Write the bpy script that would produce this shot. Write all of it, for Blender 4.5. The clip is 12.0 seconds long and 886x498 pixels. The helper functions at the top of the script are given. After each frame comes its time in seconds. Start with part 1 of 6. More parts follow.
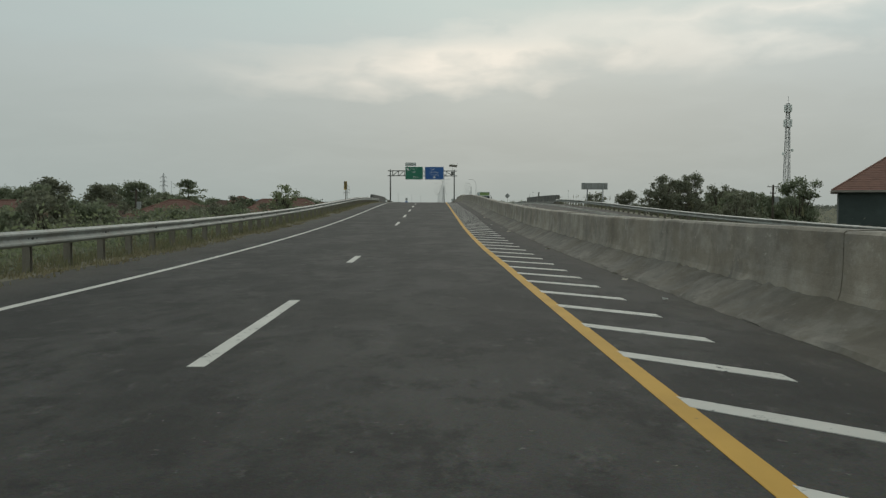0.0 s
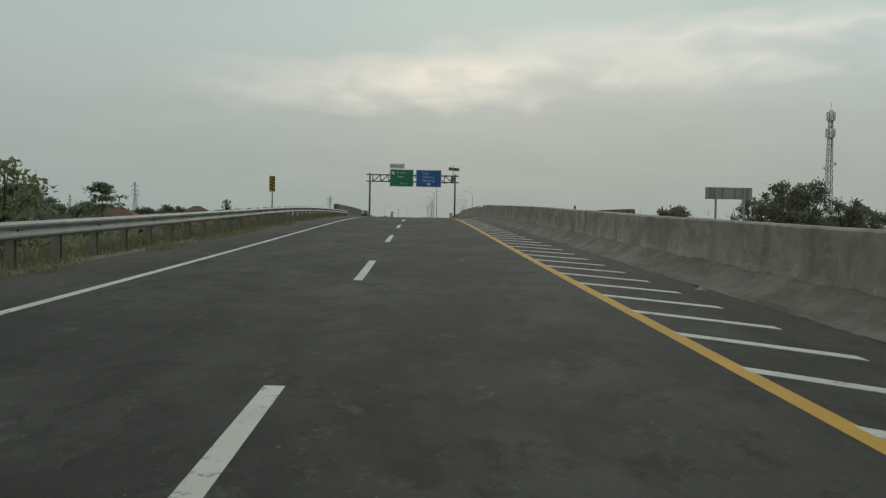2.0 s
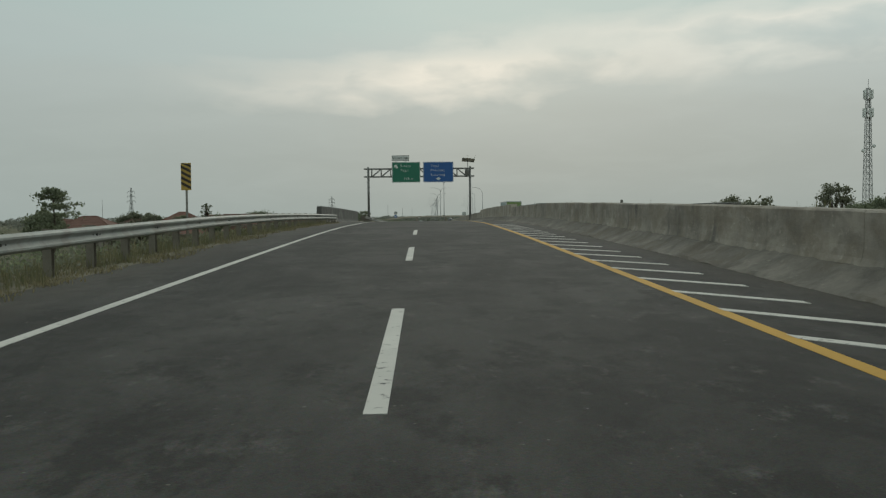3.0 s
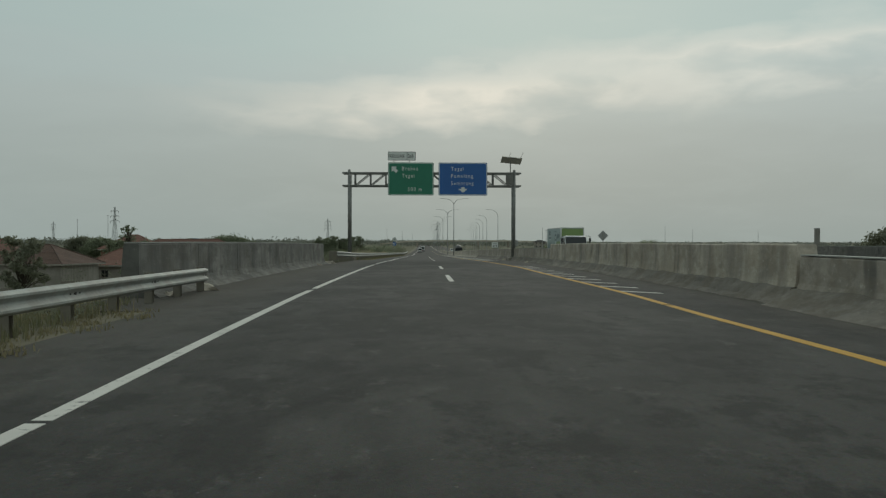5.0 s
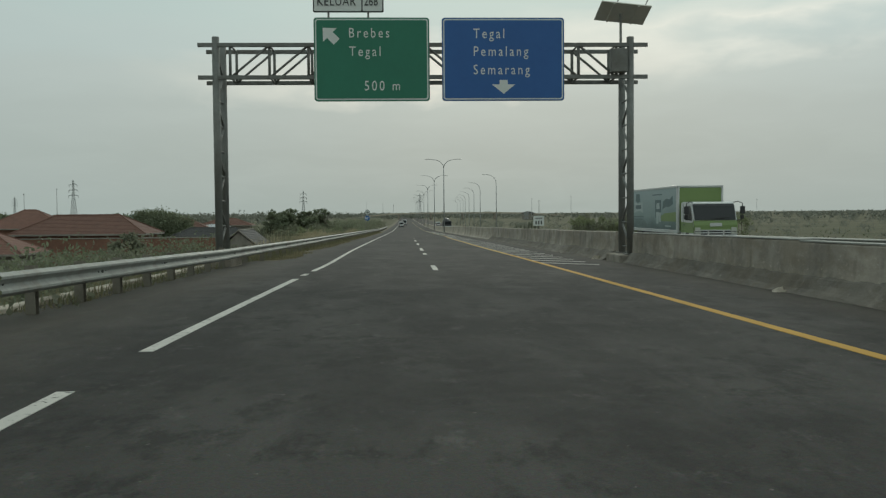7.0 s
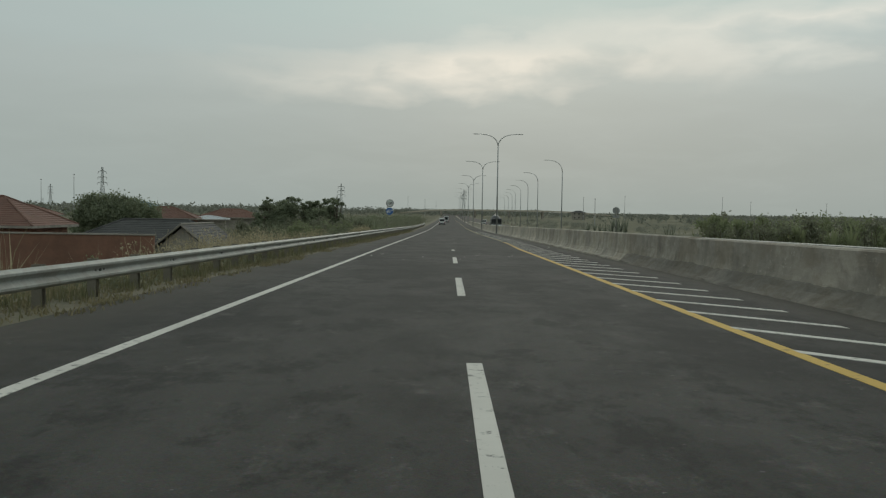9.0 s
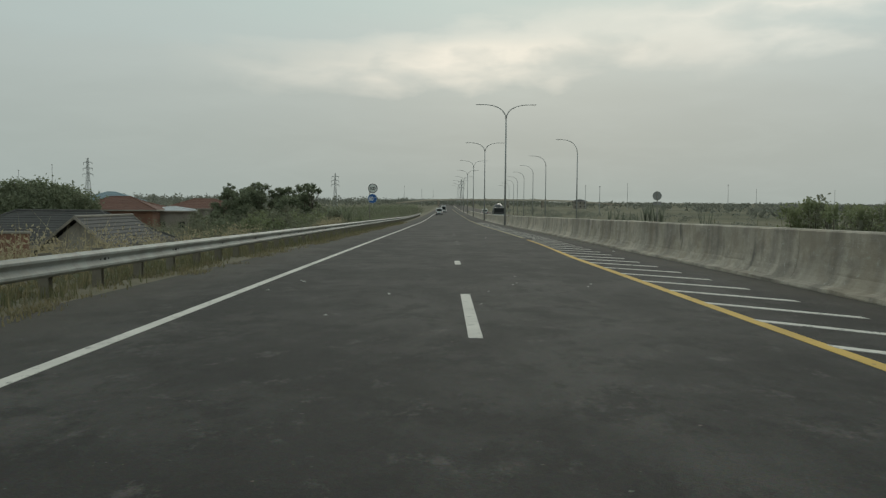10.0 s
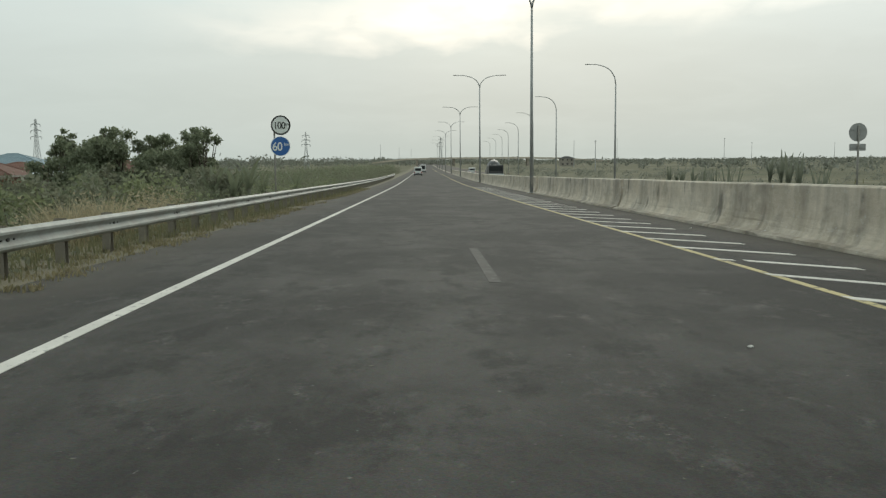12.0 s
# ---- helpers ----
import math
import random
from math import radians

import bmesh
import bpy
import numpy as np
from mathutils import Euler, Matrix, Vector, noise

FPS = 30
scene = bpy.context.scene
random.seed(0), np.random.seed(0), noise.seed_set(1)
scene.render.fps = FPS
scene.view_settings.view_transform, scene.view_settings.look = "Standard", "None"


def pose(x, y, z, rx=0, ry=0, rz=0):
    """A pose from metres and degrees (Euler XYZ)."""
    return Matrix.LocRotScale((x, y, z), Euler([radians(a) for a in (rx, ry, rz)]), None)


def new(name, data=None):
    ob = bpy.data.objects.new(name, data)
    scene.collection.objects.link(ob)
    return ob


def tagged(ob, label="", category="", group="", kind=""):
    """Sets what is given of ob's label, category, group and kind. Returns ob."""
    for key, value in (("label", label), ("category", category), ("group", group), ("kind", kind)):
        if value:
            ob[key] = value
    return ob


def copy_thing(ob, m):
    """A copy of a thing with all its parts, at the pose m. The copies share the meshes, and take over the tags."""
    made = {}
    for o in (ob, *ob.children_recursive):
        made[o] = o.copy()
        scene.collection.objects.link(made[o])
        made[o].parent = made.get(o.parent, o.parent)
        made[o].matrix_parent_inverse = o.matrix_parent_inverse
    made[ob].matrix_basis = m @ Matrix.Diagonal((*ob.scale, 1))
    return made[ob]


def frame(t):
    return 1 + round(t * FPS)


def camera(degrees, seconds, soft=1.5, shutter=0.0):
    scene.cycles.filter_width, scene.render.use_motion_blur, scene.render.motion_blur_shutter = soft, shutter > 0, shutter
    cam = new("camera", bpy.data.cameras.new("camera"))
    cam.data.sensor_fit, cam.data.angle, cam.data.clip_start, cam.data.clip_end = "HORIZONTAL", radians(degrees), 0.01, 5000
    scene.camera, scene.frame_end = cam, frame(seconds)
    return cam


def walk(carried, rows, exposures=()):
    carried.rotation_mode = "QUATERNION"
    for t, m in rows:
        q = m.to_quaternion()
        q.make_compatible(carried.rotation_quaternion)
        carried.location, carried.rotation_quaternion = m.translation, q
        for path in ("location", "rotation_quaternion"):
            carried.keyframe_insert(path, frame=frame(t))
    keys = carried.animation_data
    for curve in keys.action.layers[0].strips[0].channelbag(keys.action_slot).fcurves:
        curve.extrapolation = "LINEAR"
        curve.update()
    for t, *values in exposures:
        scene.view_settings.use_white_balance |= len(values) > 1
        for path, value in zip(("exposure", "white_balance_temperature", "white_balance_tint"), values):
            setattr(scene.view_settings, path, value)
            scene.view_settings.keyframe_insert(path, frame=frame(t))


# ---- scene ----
from mathutils.bvhtree import BVHTree

# ------------------------------------------------------------ camera
LENS = 53.21
PATH = [  # seconds, x, y, z, pitch, roll, yaw
    (0.0, 1.963, -0.00, 1.315, 87.119, -0.143, -0.678),
    (0.5, 1.703, 11.59, 1.274, 87.176, 0.634, -0.778),
    (1.0, 1.465, 23.14, 1.312, 87.207, 0.430, -1.551),
    (1.5, 1.254, 34.64, 1.337, 87.941, -0.740, -1.551),
    (2.0, 0.998, 46.08, 1.468, 88.094, -1.037, -1.531),
    (2.5, 0.671, 57.36, 1.737, 88.079, -0.608, -1.444),
    (3.0, 0.310, 68.40, 1.943, 87.923, 0.594, -1.278),
    (3.2, 0.130, 73.70, 2.055, 88.10, 0.85, -1.39),
    (4.8, -0.760, 108.20, 2.725, 89.46, -0.09, -1.18),
    (5.0, -0.874, 112.50, 2.843, 89.457, -0.088, -1.302),
    (5.5, -1.075, 123.36, 2.969, 89.348, -0.246, -1.463),
    (6.0, -1.085, 133.99, 3.019, 88.876, 0.264, -2.157),
    (6.5, -1.005, 144.64, 2.999, 87.552, 0.031, -2.793),
    (7.0, -0.862, 155.07, 2.910, 87.654, 0.503, -2.478),
    (7.2, -0.800, 158.60, 2.900, 87.84, 0.46, -2.44),
    (8.8, -0.262, 192.20, 2.460, 87.47, -0.80, 0.52),
    (9.0, -0.268, 195.70, 2.408, 87.476, -0.866, 0.334),
    (9.5, -0.258, 205.65, 2.240, 87.351, -0.733, 0.273),
    (10.0, -0.322, 215.47, 2.093, 86.841, -0.458, 0.166),
    (10.5, -0.394, 225.26, 1.950, 86.238, 0.109, -0.551),
    (11.0, -0.443, 235.11, 1.849, 86.024, -0.105, -0.999),
    (11.5, -0.523, 244.94, 1.691, 85.568, 0.060, -0.979),
    (12.0, -0.654, 254.73, 1.570, 84.244, 0.454, -1.226),
]
cam = camera(LENS, 12.0, soft=1.3)
walk(cam, [(t, pose(x, y, z, rx, ry, rz)) for t, x, y, z, rx, ry, rz in PATH], [(0.0, 0.12, 6540, 9), (0.5, 0.14, 6540, 8), (1.0, 0.14, 6550, 8), (1.5, -0.03, 6550, 7), (2.0, 0.0, 6550, 7), (2.5, 0.24, 6550, 7), (3.0, 0.03, 6550, 6), (3.2, 0.14, 6550, 6), (4.8, -0.09, 6470, 5), (5.0, -0.08, 6470, 5), (5.5, -0.12, 6470, 4), (6.0, -0.04, 6480, 4), (6.5, 0.01, 6480, 4), (7.0, 0.15, 6480, 4), (9.0, 0.0, 6540, 7), (9.5, 0.05, 6550, 7), (10.5, 0.14, 6600, 6), (11.5, 0.12, 6600, 6), (12.0, 0.67, 6660, 8)])

# ------------------------------------------------------------ sky and light
world = bpy.data.worlds.new("overcast_sky")
scene.world = world
world.use_nodes = True


class Nodes:
    """Short hand for building node trees."""

    def __init__(self, tree):
        self.tree = tree
        tree.nodes.clear()

    def add(self, kind, inputs=None, **settings):
        n = self.tree.nodes.new(kind)
        for key, value in settings.items():
            setattr(n, key, value)
        for key, value in (inputs or {}).items():
            if hasattr(value, "is_linked"):
                self.tree.links.new(value, n.inputs[key])
            else:
                n.inputs[key].default_value = value
        return n

    def math(self, op, a, b=0.0, clamp=False):
        return self.add("ShaderNodeMath", {0: a, 1: b}, operation=op, use_clamp=clamp).outputs[0]

    def ramp(self, fac, stops, interpolation="LINEAR"):
        n = self.add("ShaderNodeValToRGB", {0: fac})
        n.color_ramp.interpolation = interpolation
        els = n.color_ramp.elements
        while len(els) < len(stops):
            els.new(0.5)
        for e, (at, col) in zip(els, stops):
            e.position = at
            e.color = (*col, 1) if len(col) == 3 else col
        return n.outputs[0]

    def mix(self, fac, a, b, blend="MIX"):
        n = self.add("ShaderNodeMix", {0: fac}, data_type="RGBA", blend_type=blend)
        for k, v in ((6, a), (7, b)):
            if hasattr(v, "is_linked"):
                self.tree.links.new(v, n.inputs[k])
            else:
                n.inputs[k].default_value = (*v, 1) if len(v) == 3 else v
        return n.outputs[2]

    def noise(self, vec, scale, detail=4, rough=0.55, distort=0.0):
        return self.add("ShaderNodeTexNoise", {"Vector": vec, "Scale": scale, "Detail": detail, "Roughness": rough, "Distortion": distort}).outputs[0]


SUN_EL, SUN_ROT = 24.0, 8.0
k = Nodes(world.node_tree)
gen = k.add("ShaderNodeTexCoord").outputs["Generated"]
xyz = k.add("ShaderNodeSeparateXYZ", {0: gen})
sky = k.add("ShaderNodeTexSky", sky_type="NISHITA", sun_disc=False, sun_elevation=radians(SUN_EL), sun_rotation=radians(SUN_ROT), air_density=2.0, dust_density=4.0)
stretched = k.add("ShaderNodeMapping", {"Vector": gen, "Scale": (1.0, 1.0, 4.2)}).outputs[0]
big = k.noise(stretched, 3.4, 5, 0.52, 0.35)
wisp = k.noise(stretched, 9.0, 6, 0.6, 0.5)
lift = k.math("ADD", xyz.outputs[2], k.math("MULTIPLY", k.math("SUBTRACT", big, 0.5), 0.075))
veil = k.ramp(lift, [(0.0, (0.338, 0.374, 0.356)), (0.05, (0.362, 0.396, 0.381)), (0.11, (0.404, 0.440, 0.430)), (0.155, (0.447, 0.490, 0.484)), (0.185, (0.460, 0.525, 0.525)), (0.225, (0.455, 0.545, 0.540)), (0.32, (0.48, 0.560, 0.555)), (1.0, (0.41, 0.465, 0.46))], "EASE")
# brighter, warmer gap in the cloud straight ahead, and a streak beside it


def window(value, middle, half, power=1.0):
    u = k.math("SUBTRACT", 1.0, k.math("DIVIDE", k.math("ABSOLUTE", k.math("SUBTRACT", value, middle)), half), True)
    return k.math("POWER", u, power)


climb = k.math("SUBTRACT", lift, k.math("MULTIPLY", xyz.outputs[0], 0.045))
puff = k.noise(k.add("ShaderNodeMapping", {"Vector": gen, "Scale": (1.0, 1.0, 2.4)}).outputs[0], 10.0, 4, 0.5, 0.2)
ragged = k.math("ADD", climb, k.math("MULTIPLY", k.math("SUBTRACT", puff, 0.5), 0.09))
soft = k.ramp(puff, [(0.28, (0.5, 0.5, 0.5)), (0.6, (1, 1, 1))], "EASE")
gap = k.math("MULTIPLY", k.math("MULTIPLY", window(xyz.outputs[0], 0.02, 0.32, 0.9), window(ragged, 0.160, 0.036, 1.0)), soft)
beside = k.math("MULTIPLY", k.math("MULTIPLY", window(xyz.outputs[0], 0.38, 0.34, 0.6), window(ragged, 0.180, 0.036, 1.2)), soft)
glow = k.math("MULTIPLY", window(xyz.outputs[0], 0.1, 0.5, 1.3), window(climb, 0.165, 0.09, 1.3))
cloud = k.mix(k.math("MULTIPLY", glow, 0.2), veil, (0.62, 0.645, 0.585))
cloud = k.mix(k.math("MULTIPLY", gap, 0.75, True), cloud, (0.93, 0.855, 0.755))
cloud = k.mix(k.math("MULTIPLY", beside, 0.85), cloud, (0.76, 0.742, 0.685))
grey = k.math("MULTIPLY", k.ramp(big, [(0.42, (0, 0, 0)), (0.66, (1, 1, 1))]), k.math("MULTIPLY", window(lift, 0.10, 0.1), 0.16))
cloud = k.mix(grey, cloud, (0.31, 0.345, 0.33))
streak = k.mix(k.math("MULTIPLY", k.ramp(wisp, [(0.45, (0, 0, 0)), (0.75, (1, 1, 1))]), 0.10), cloud, (0.57, 0.62, 0.60))
teal = k.mix(k.math("MULTIPLY", window(xyz.outputs[0], -0.62, 0.62, 0.8), 0.55), streak, (0.33, 0.392, 0.39))
thin = k.mix(0.0015, teal, sky.outputs[0])
behind = k.add("ShaderNodeBackground", {0: thin, 1: 1.0})
k.add("ShaderNodeOutputWorld", {0: behind.outputs[0]})

sun = new("sun", bpy.data.lights.new("sun", "SUN"))
sun.data.energy, sun.data.angle, sun.data.color = 0.5, radians(25), (1.0, 0.95, 0.86)
sun.matrix_world = pose(0, 0, 0, 90 - SUN_EL, 0, 180 - SUN_ROT)


# ------------------------------------------------------------ materials
def mat(name, colour, second=None, rough=0.8, metal=0.0, scale=3.0, fine=40.0, amount=0.5, bump=0.15, bump_scale=None, stretch=(1, 1, 1), world_space=False, vary=0.0, streaks=0.0, stain=None, translucent=0.0):
    """A surface with variation at two scales, fine relief and optional run-down streaks."""
    m = bpy.data.materials.new(name)
    m.use_nodes = True
    k = Nodes(m.node_tree)
    if world_space:
        vec = k.add("ShaderNodeNewGeometry").outputs["Position"]
    else:
        vec = k.add("ShaderNodeTexCoord").outputs["Object"]
    mapped = k.add("ShaderNodeMapping", {"Vector": vec, "Scale": stretch}).outputs[0]
    second = second or tuple(c * 0.6 for c in colour)
    n1 = k.noise(mapped, scale, 5, 0.6, 0.3)
    n2 = k.noise(vec, fine, 3, 0.6)
    fac = k.math("ADD", k.math("MULTIPLY", k.ramp(n1, [(0.3, (0, 0, 0)), (0.7, (1, 1, 1))]), amount), k.math("MULTIPLY", k.math("SUBTRACT", n2, 0.5), amount * 0.9), True)
    col = k.mix(fac, colour, second)
    if streaks:
        runs = k.noise(k.add("ShaderNodeMapping", {"Vector": vec, "Scale": (0.12, 1.0, 0.16)}).outputs[0], 1.7, 6, 0.72, 0.25)
        col = k.mix(k.math("MULTIPLY", k.ramp(runs, [(0.44, (0, 0, 0)), (0.62, (1, 1, 1))]), streaks), col, stain or tuple(c * 0.35 for c in colour))
    if vary:
        info = k.add("ShaderNodeObjectInfo").outputs["Random"]
        hsv = k.add("ShaderNodeHueSaturation", {"Color": col, "Value": k.math("ADD", 1.0 - vary / 2, k.math("MULTIPLY", info, vary))})
        col = hsv.outputs[0]
    b = k.add("ShaderNodeBsdfPrincipled", {"Base Color": col, "Metallic": metal})
    k.tree.links.new(k.math("ADD", rough - 0.08, k.math("MULTIPLY", n2, 0.16), True), b.inputs["Roughness"])
    if bump:
        h = k.noise(vec, bump_scale or fine, 4, 0.65)
        bm_ = k.add("ShaderNodeBump", {"Height": h, "Strength": bump, "Distance": 0.02})
        k.tree.links.new(bm_.outputs[0], b.inputs["Normal"])
    last = b.outputs[0]
    if translucent:
        tr = k.add("ShaderNodeBsdfTranslucent", {"Color": col})
        last = k.add("ShaderNodeMixShader", {0: translucent, 1: last, 2: tr.outputs[0]}).outputs[0]
    k.add("ShaderNodeOutputMaterial", {0: last})
    return m


def asphalt(name, dark, light, seed, dust=(0.098, 0.087, 0.072)):
    """Worn asphalt: long wheel-worn bands, oil-dark blotches, pale scuffs and dust, stone grain."""
    m = bpy.data.materials.new(name)
    m.use_nodes = True
    k = Nodes(m.node_tree)
    p = k.add("ShaderNodeMapping", {"Vector": k.add("ShaderNodeNewGeometry").outputs["Position"], "Location": (seed, seed, 0)}).outputs[0]
    long_ = k.add("ShaderNodeMapping", {"Vector": p, "Scale": (1.0, 0.10, 1.0)}).outputs[0]
    short = k.add("ShaderNodeMapping", {"Vector": p, "Scale": (1.0, 0.55, 1.0)}).outputs[0]
    wear = k.noise(long_, 0.8, 5, 0.6, 0.4)
    patch = k.noise(short, 0.45, 7, 0.7, 0.25)
    blotch = k.noise(short, 1.7, 7, 0.72, 0.1)
    scuff = k.noise(short, 2.6, 8, 0.8, 0.05)
    fleck = k.noise(p, 14.0, 3, 0.6)
    grain = k.noise(p, 90.0, 2, 0.7)
    stones = k.add("ShaderNodeTexVoronoi", {"Vector": p, "Scale": 70.0}).outputs["Color"]
    c = k.mix(k.ramp(wear, [(0.36, (0, 0, 0)), (0.66, (1, 1, 1))]), dark, light)
    c = k.mix(k.math("MULTIPLY", k.ramp(patch, [(0.42, (0, 0, 0)), (0.58, (1, 1, 1))]), 0.8), c, tuple(v * 0.5 for v in dark))
    c = k.mix(k.math("MULTIPLY", k.ramp(blotch, [(0.51, (0, 0, 0)), (0.60, (1, 1, 1))]), 0.75), c, tuple(v * 0.48 for v in dark))
    c = k.mix(k.math("MULTIPLY", k.ramp(scuff, [(0.57, (0, 0, 0)), (0.68, (1, 1, 1))]), 0.55), c, tuple(v * 1.75 for v in light))
    x = k.add("ShaderNodeSeparateXYZ", {0: k.add("ShaderNodeNewGeometry").outputs["Position"]}).outputs[0]
    edge = k.math("MAXIMUM", k.math("DIVIDE", k.math("SUBTRACT", -3.9, x), 1.5), k.math("DIVIDE", k.math("SUBTRACT", x, 4.9), 0.9))
    drift = k.math("ADD", edge, k.math("MULTIPLY", k.math("SUBTRACT", k.noise(short, 0.9, 7, 0.7), 0.5), 1.6), True)
    c = k.mix(k.math("MULTIPLY", drift, 0.5), c, dust)
    c = k.mix(k.math("MULTIPLY", k.ramp(fleck, [(0.70, (0, 0, 0)), (0.74, (1, 1, 1))]), 0.6), c, tuple(v * 2.6 for v in light))
    c = k.mix(0.35, c, k.mix(0.5, c, stones, "OVERLAY"))
    b = k.add("ShaderNodeBsdfPrincipled", {"Base Color": c})
    k.tree.links.new(k.math("ADD", 0.78, k.math("MULTIPLY", grain, 0.2), True), b.inputs["Roughness"])
    b.inputs["Specular IOR Level"].default_value = 0.25
    k.tree.links.new(k.add("ShaderNodeBump", {"Height": grain, "Strength": 0.35, "Distance": 0.01}).outputs[0], b.inputs["Normal"])
    k.add("ShaderNodeOutputMaterial", {0: b.outputs[0]})
    return m


def paint_on_road(name, colour, worn, bare=(0.08, 0.08, 0.075)):
    """Road paint, chipped through to the asphalt."""
    m = bpy.data.materials.new(name)
    m.use_nodes = True
    k = Nodes(m.node_tree)
    p = k.add("ShaderNodeNewGeometry").outputs["Position"]
    chips = k.noise(p, 7.0, 6, 0.75)
    dirt = k.noise(p, 0.8, 4, 0.6)
    c = k.mix(k.math("MULTIPLY", k.ramp(dirt, [(0.4, (0, 0, 0)), (0.7, (1, 1, 1))]), 0.4), colour, tuple(v * 0.6 for v in colour))
    c = k.mix(k.ramp(chips, [(worn, (0, 0, 0)), (worn + 0.1, (1, 1, 1))]), c, bare)
    b = k.add("ShaderNodeBsdfPrincipled", {"Base Color": c, "Roughness": 0.8})
    b.inputs["Specular IOR Level"].default_value = 0.25
    k.tree.links.new(k.add("ShaderNodeBump", {"Height": chips, "Strength": 0.2, "Distance": 0.005}).outputs[0], b.inputs["Normal"])
    k.add("ShaderNodeOutputMaterial", {0: b.outputs[0]})
    return m


M_ASPHALT = asphalt("asphalt", (0.0505, 0.0478, 0.0430), (0.070, 0.0658, 0.0598), 0)
M_ASPHALT_OLD = asphalt("asphalt_shoulder", (0.053, 0.047, 0.040), (0.073, 0.066, 0.056), 31)
M_WHITE = paint_on_road("white_road_paint", (0.64, 0.61, 0.56), 0.57)
M_WORN_WHITE = paint_on_road("worn_white_road_paint", (0.115, 0.113, 0.106), 0.38, (0.056, 0.053, 0.048))
M_WORN_YELLOW = paint_on_road("worn_yellow_road_paint", (0.50, 0.42, 0.22), 0.53)
M_YELLOW = paint_on_road("yellow_road_paint", (0.58, 0.33, 0.06), 0.64)
M_PALE_YELLOW = paint_on_road("faded_yellow_road_paint", (0.63, 0.415, 0.105), 0.6)


def concrete(name, pale, mid, soot, runs, foot_dirt):
    """Old cast concrete: cloudy patches, sooty rain streaks that run straight down, pale chips and earthy blotches."""
    m = bpy.data.materials.new(name)
    m.use_nodes = True
    k = Nodes(m.node_tree)
    p = k.add("ShaderNodeNewGeometry").outputs["Position"]
    along = k.add("ShaderNodeMapping", {"Vector": p, "Scale": (1.0, 0.8, 1.3)}).outputs[0]
    flat = k.add("ShaderNodeMapping", {"Vector": p, "Scale": (0.0, 1.0, 0.10)}).outputs[0]
    steep = k.add("ShaderNodeMapping", {"Vector": p, "Scale": (0.0, 1.0, 0.30)}).outputs[0]
    cloudy = k.noise(along, 0.55, 4, 0.6, 0.3)
    mottle = k.noise(along, 2.6, 6, 0.68, 0.15)
    patch = k.noise(along, 1.2, 6, 0.66, 0.3)
    broad = k.noise(flat, 0.8, 4, 0.6)
    narrow = k.noise(steep, 1.9, 2, 0.45)
    where = k.noise(along, 0.75, 4, 0.6, 0.2)
    chip = k.noise(along, 6.5, 5, 0.7)
    earth = k.noise(along, 0.9, 7, 0.72, 0.2)
    grain = k.noise(p, 45.0, 3, 0.65)
    c = k.mix(k.ramp(cloudy, [(0.36, (0, 0, 0)), (0.62, (1, 1, 1))]), pale, mid)
    c = k.mix(k.math("MULTIPLY", k.ramp(mottle, [(0.40, (0, 0, 0)), (0.66, (1, 1, 1))]), 0.38), c, tuple(v * 0.55 for v in mid))
    c = k.mix(k.math("MULTIPLY", k.ramp(patch, [(0.50, (0, 0, 0)), (0.60, (1, 1, 1))]), 0.55), c, tuple(v * 0.55 for v in mid))
    c = k.mix(k.math("MULTIPLY", k.ramp(broad, [(0.47, (0, 0, 0)), (0.64, (1, 1, 1))]), runs * 0.8), c, soot)
    streak = k.math("MULTIPLY", k.ramp(narrow, [(0.60, (0, 0, 0)), (0.70, (1, 1, 1))]), k.ramp(where, [(0.40, (0, 0, 0)), (0.58, (1, 1, 1))]))
    c = k.mix(k.math("MULTIPLY", streak, runs * 1.35, True), c, soot)
    c = k.mix(k.math("MULTIPLY", k.ramp(chip, [(0.60, (0, 0, 0)), (0.70, (1, 1, 1))]), 0.55), c, tuple(min(0.6, v * 1.35) for v in pale))
    c = k.mix(k.math("MULTIPLY", k.ramp(earth, [(0.46, (0, 0, 0)), (0.58, (1, 1, 1))]), foot_dirt), c, (mid[0] * 0.66, mid[1] * 0.60, mid[2] * 0.50))
    info = k.add("ShaderNodeObjectInfo").outputs["Random"]
    c = k.add("ShaderNodeHueSaturation", {"Color": c, "Value": k.math("ADD", 0.93, k.math("MULTIPLY", info, 0.14))}).outputs[0]
    b = k.add("ShaderNodeBsdfPrincipled", {"Base Color": c, "Roughness": 0.92})
    rough = k.math("ADD", k.math("ADD", chip, k.math("MULTIPLY", mottle, 1.2)), k.math("MULTIPLY", grain, 0.35))
    k.tree.links.new(k.add("ShaderNodeBump", {"Height": rough, "Strength": 0.32, "Distance": 0.04}).outputs[0], b.inputs["Normal"])
    k.add("ShaderNodeOutputMaterial", {0: b.outputs[0]})
    return m


M_CONCRETE = concrete("barrier_concrete", (0.45, 0.40, 0.338), (0.335, 0.30, 0.254), (0.10, 0.094, 0.085), 0.5, 0.45)
M_CONCRETE_PALE = concrete("pale_barrier_concrete", (0.66, 0.585, 0.485), (0.54, 0.478, 0.395), (0.17, 0.157, 0.135), 0.75, 0.28)
M_CONCRETE_MID = concrete("dusty_barrier_concrete", (0.54, 0.48, 0.40), (0.42, 0.375, 0.312), (0.13, 0.12, 0.105), 0.7, 0.4)
M_CONCRETE_DARK = concrete("sooty_parapet_concrete", (0.25, 0.24, 0.215), (0.15, 0.145, 0.132), (0.05, 0.05, 0.047), 0.65, 0.45)
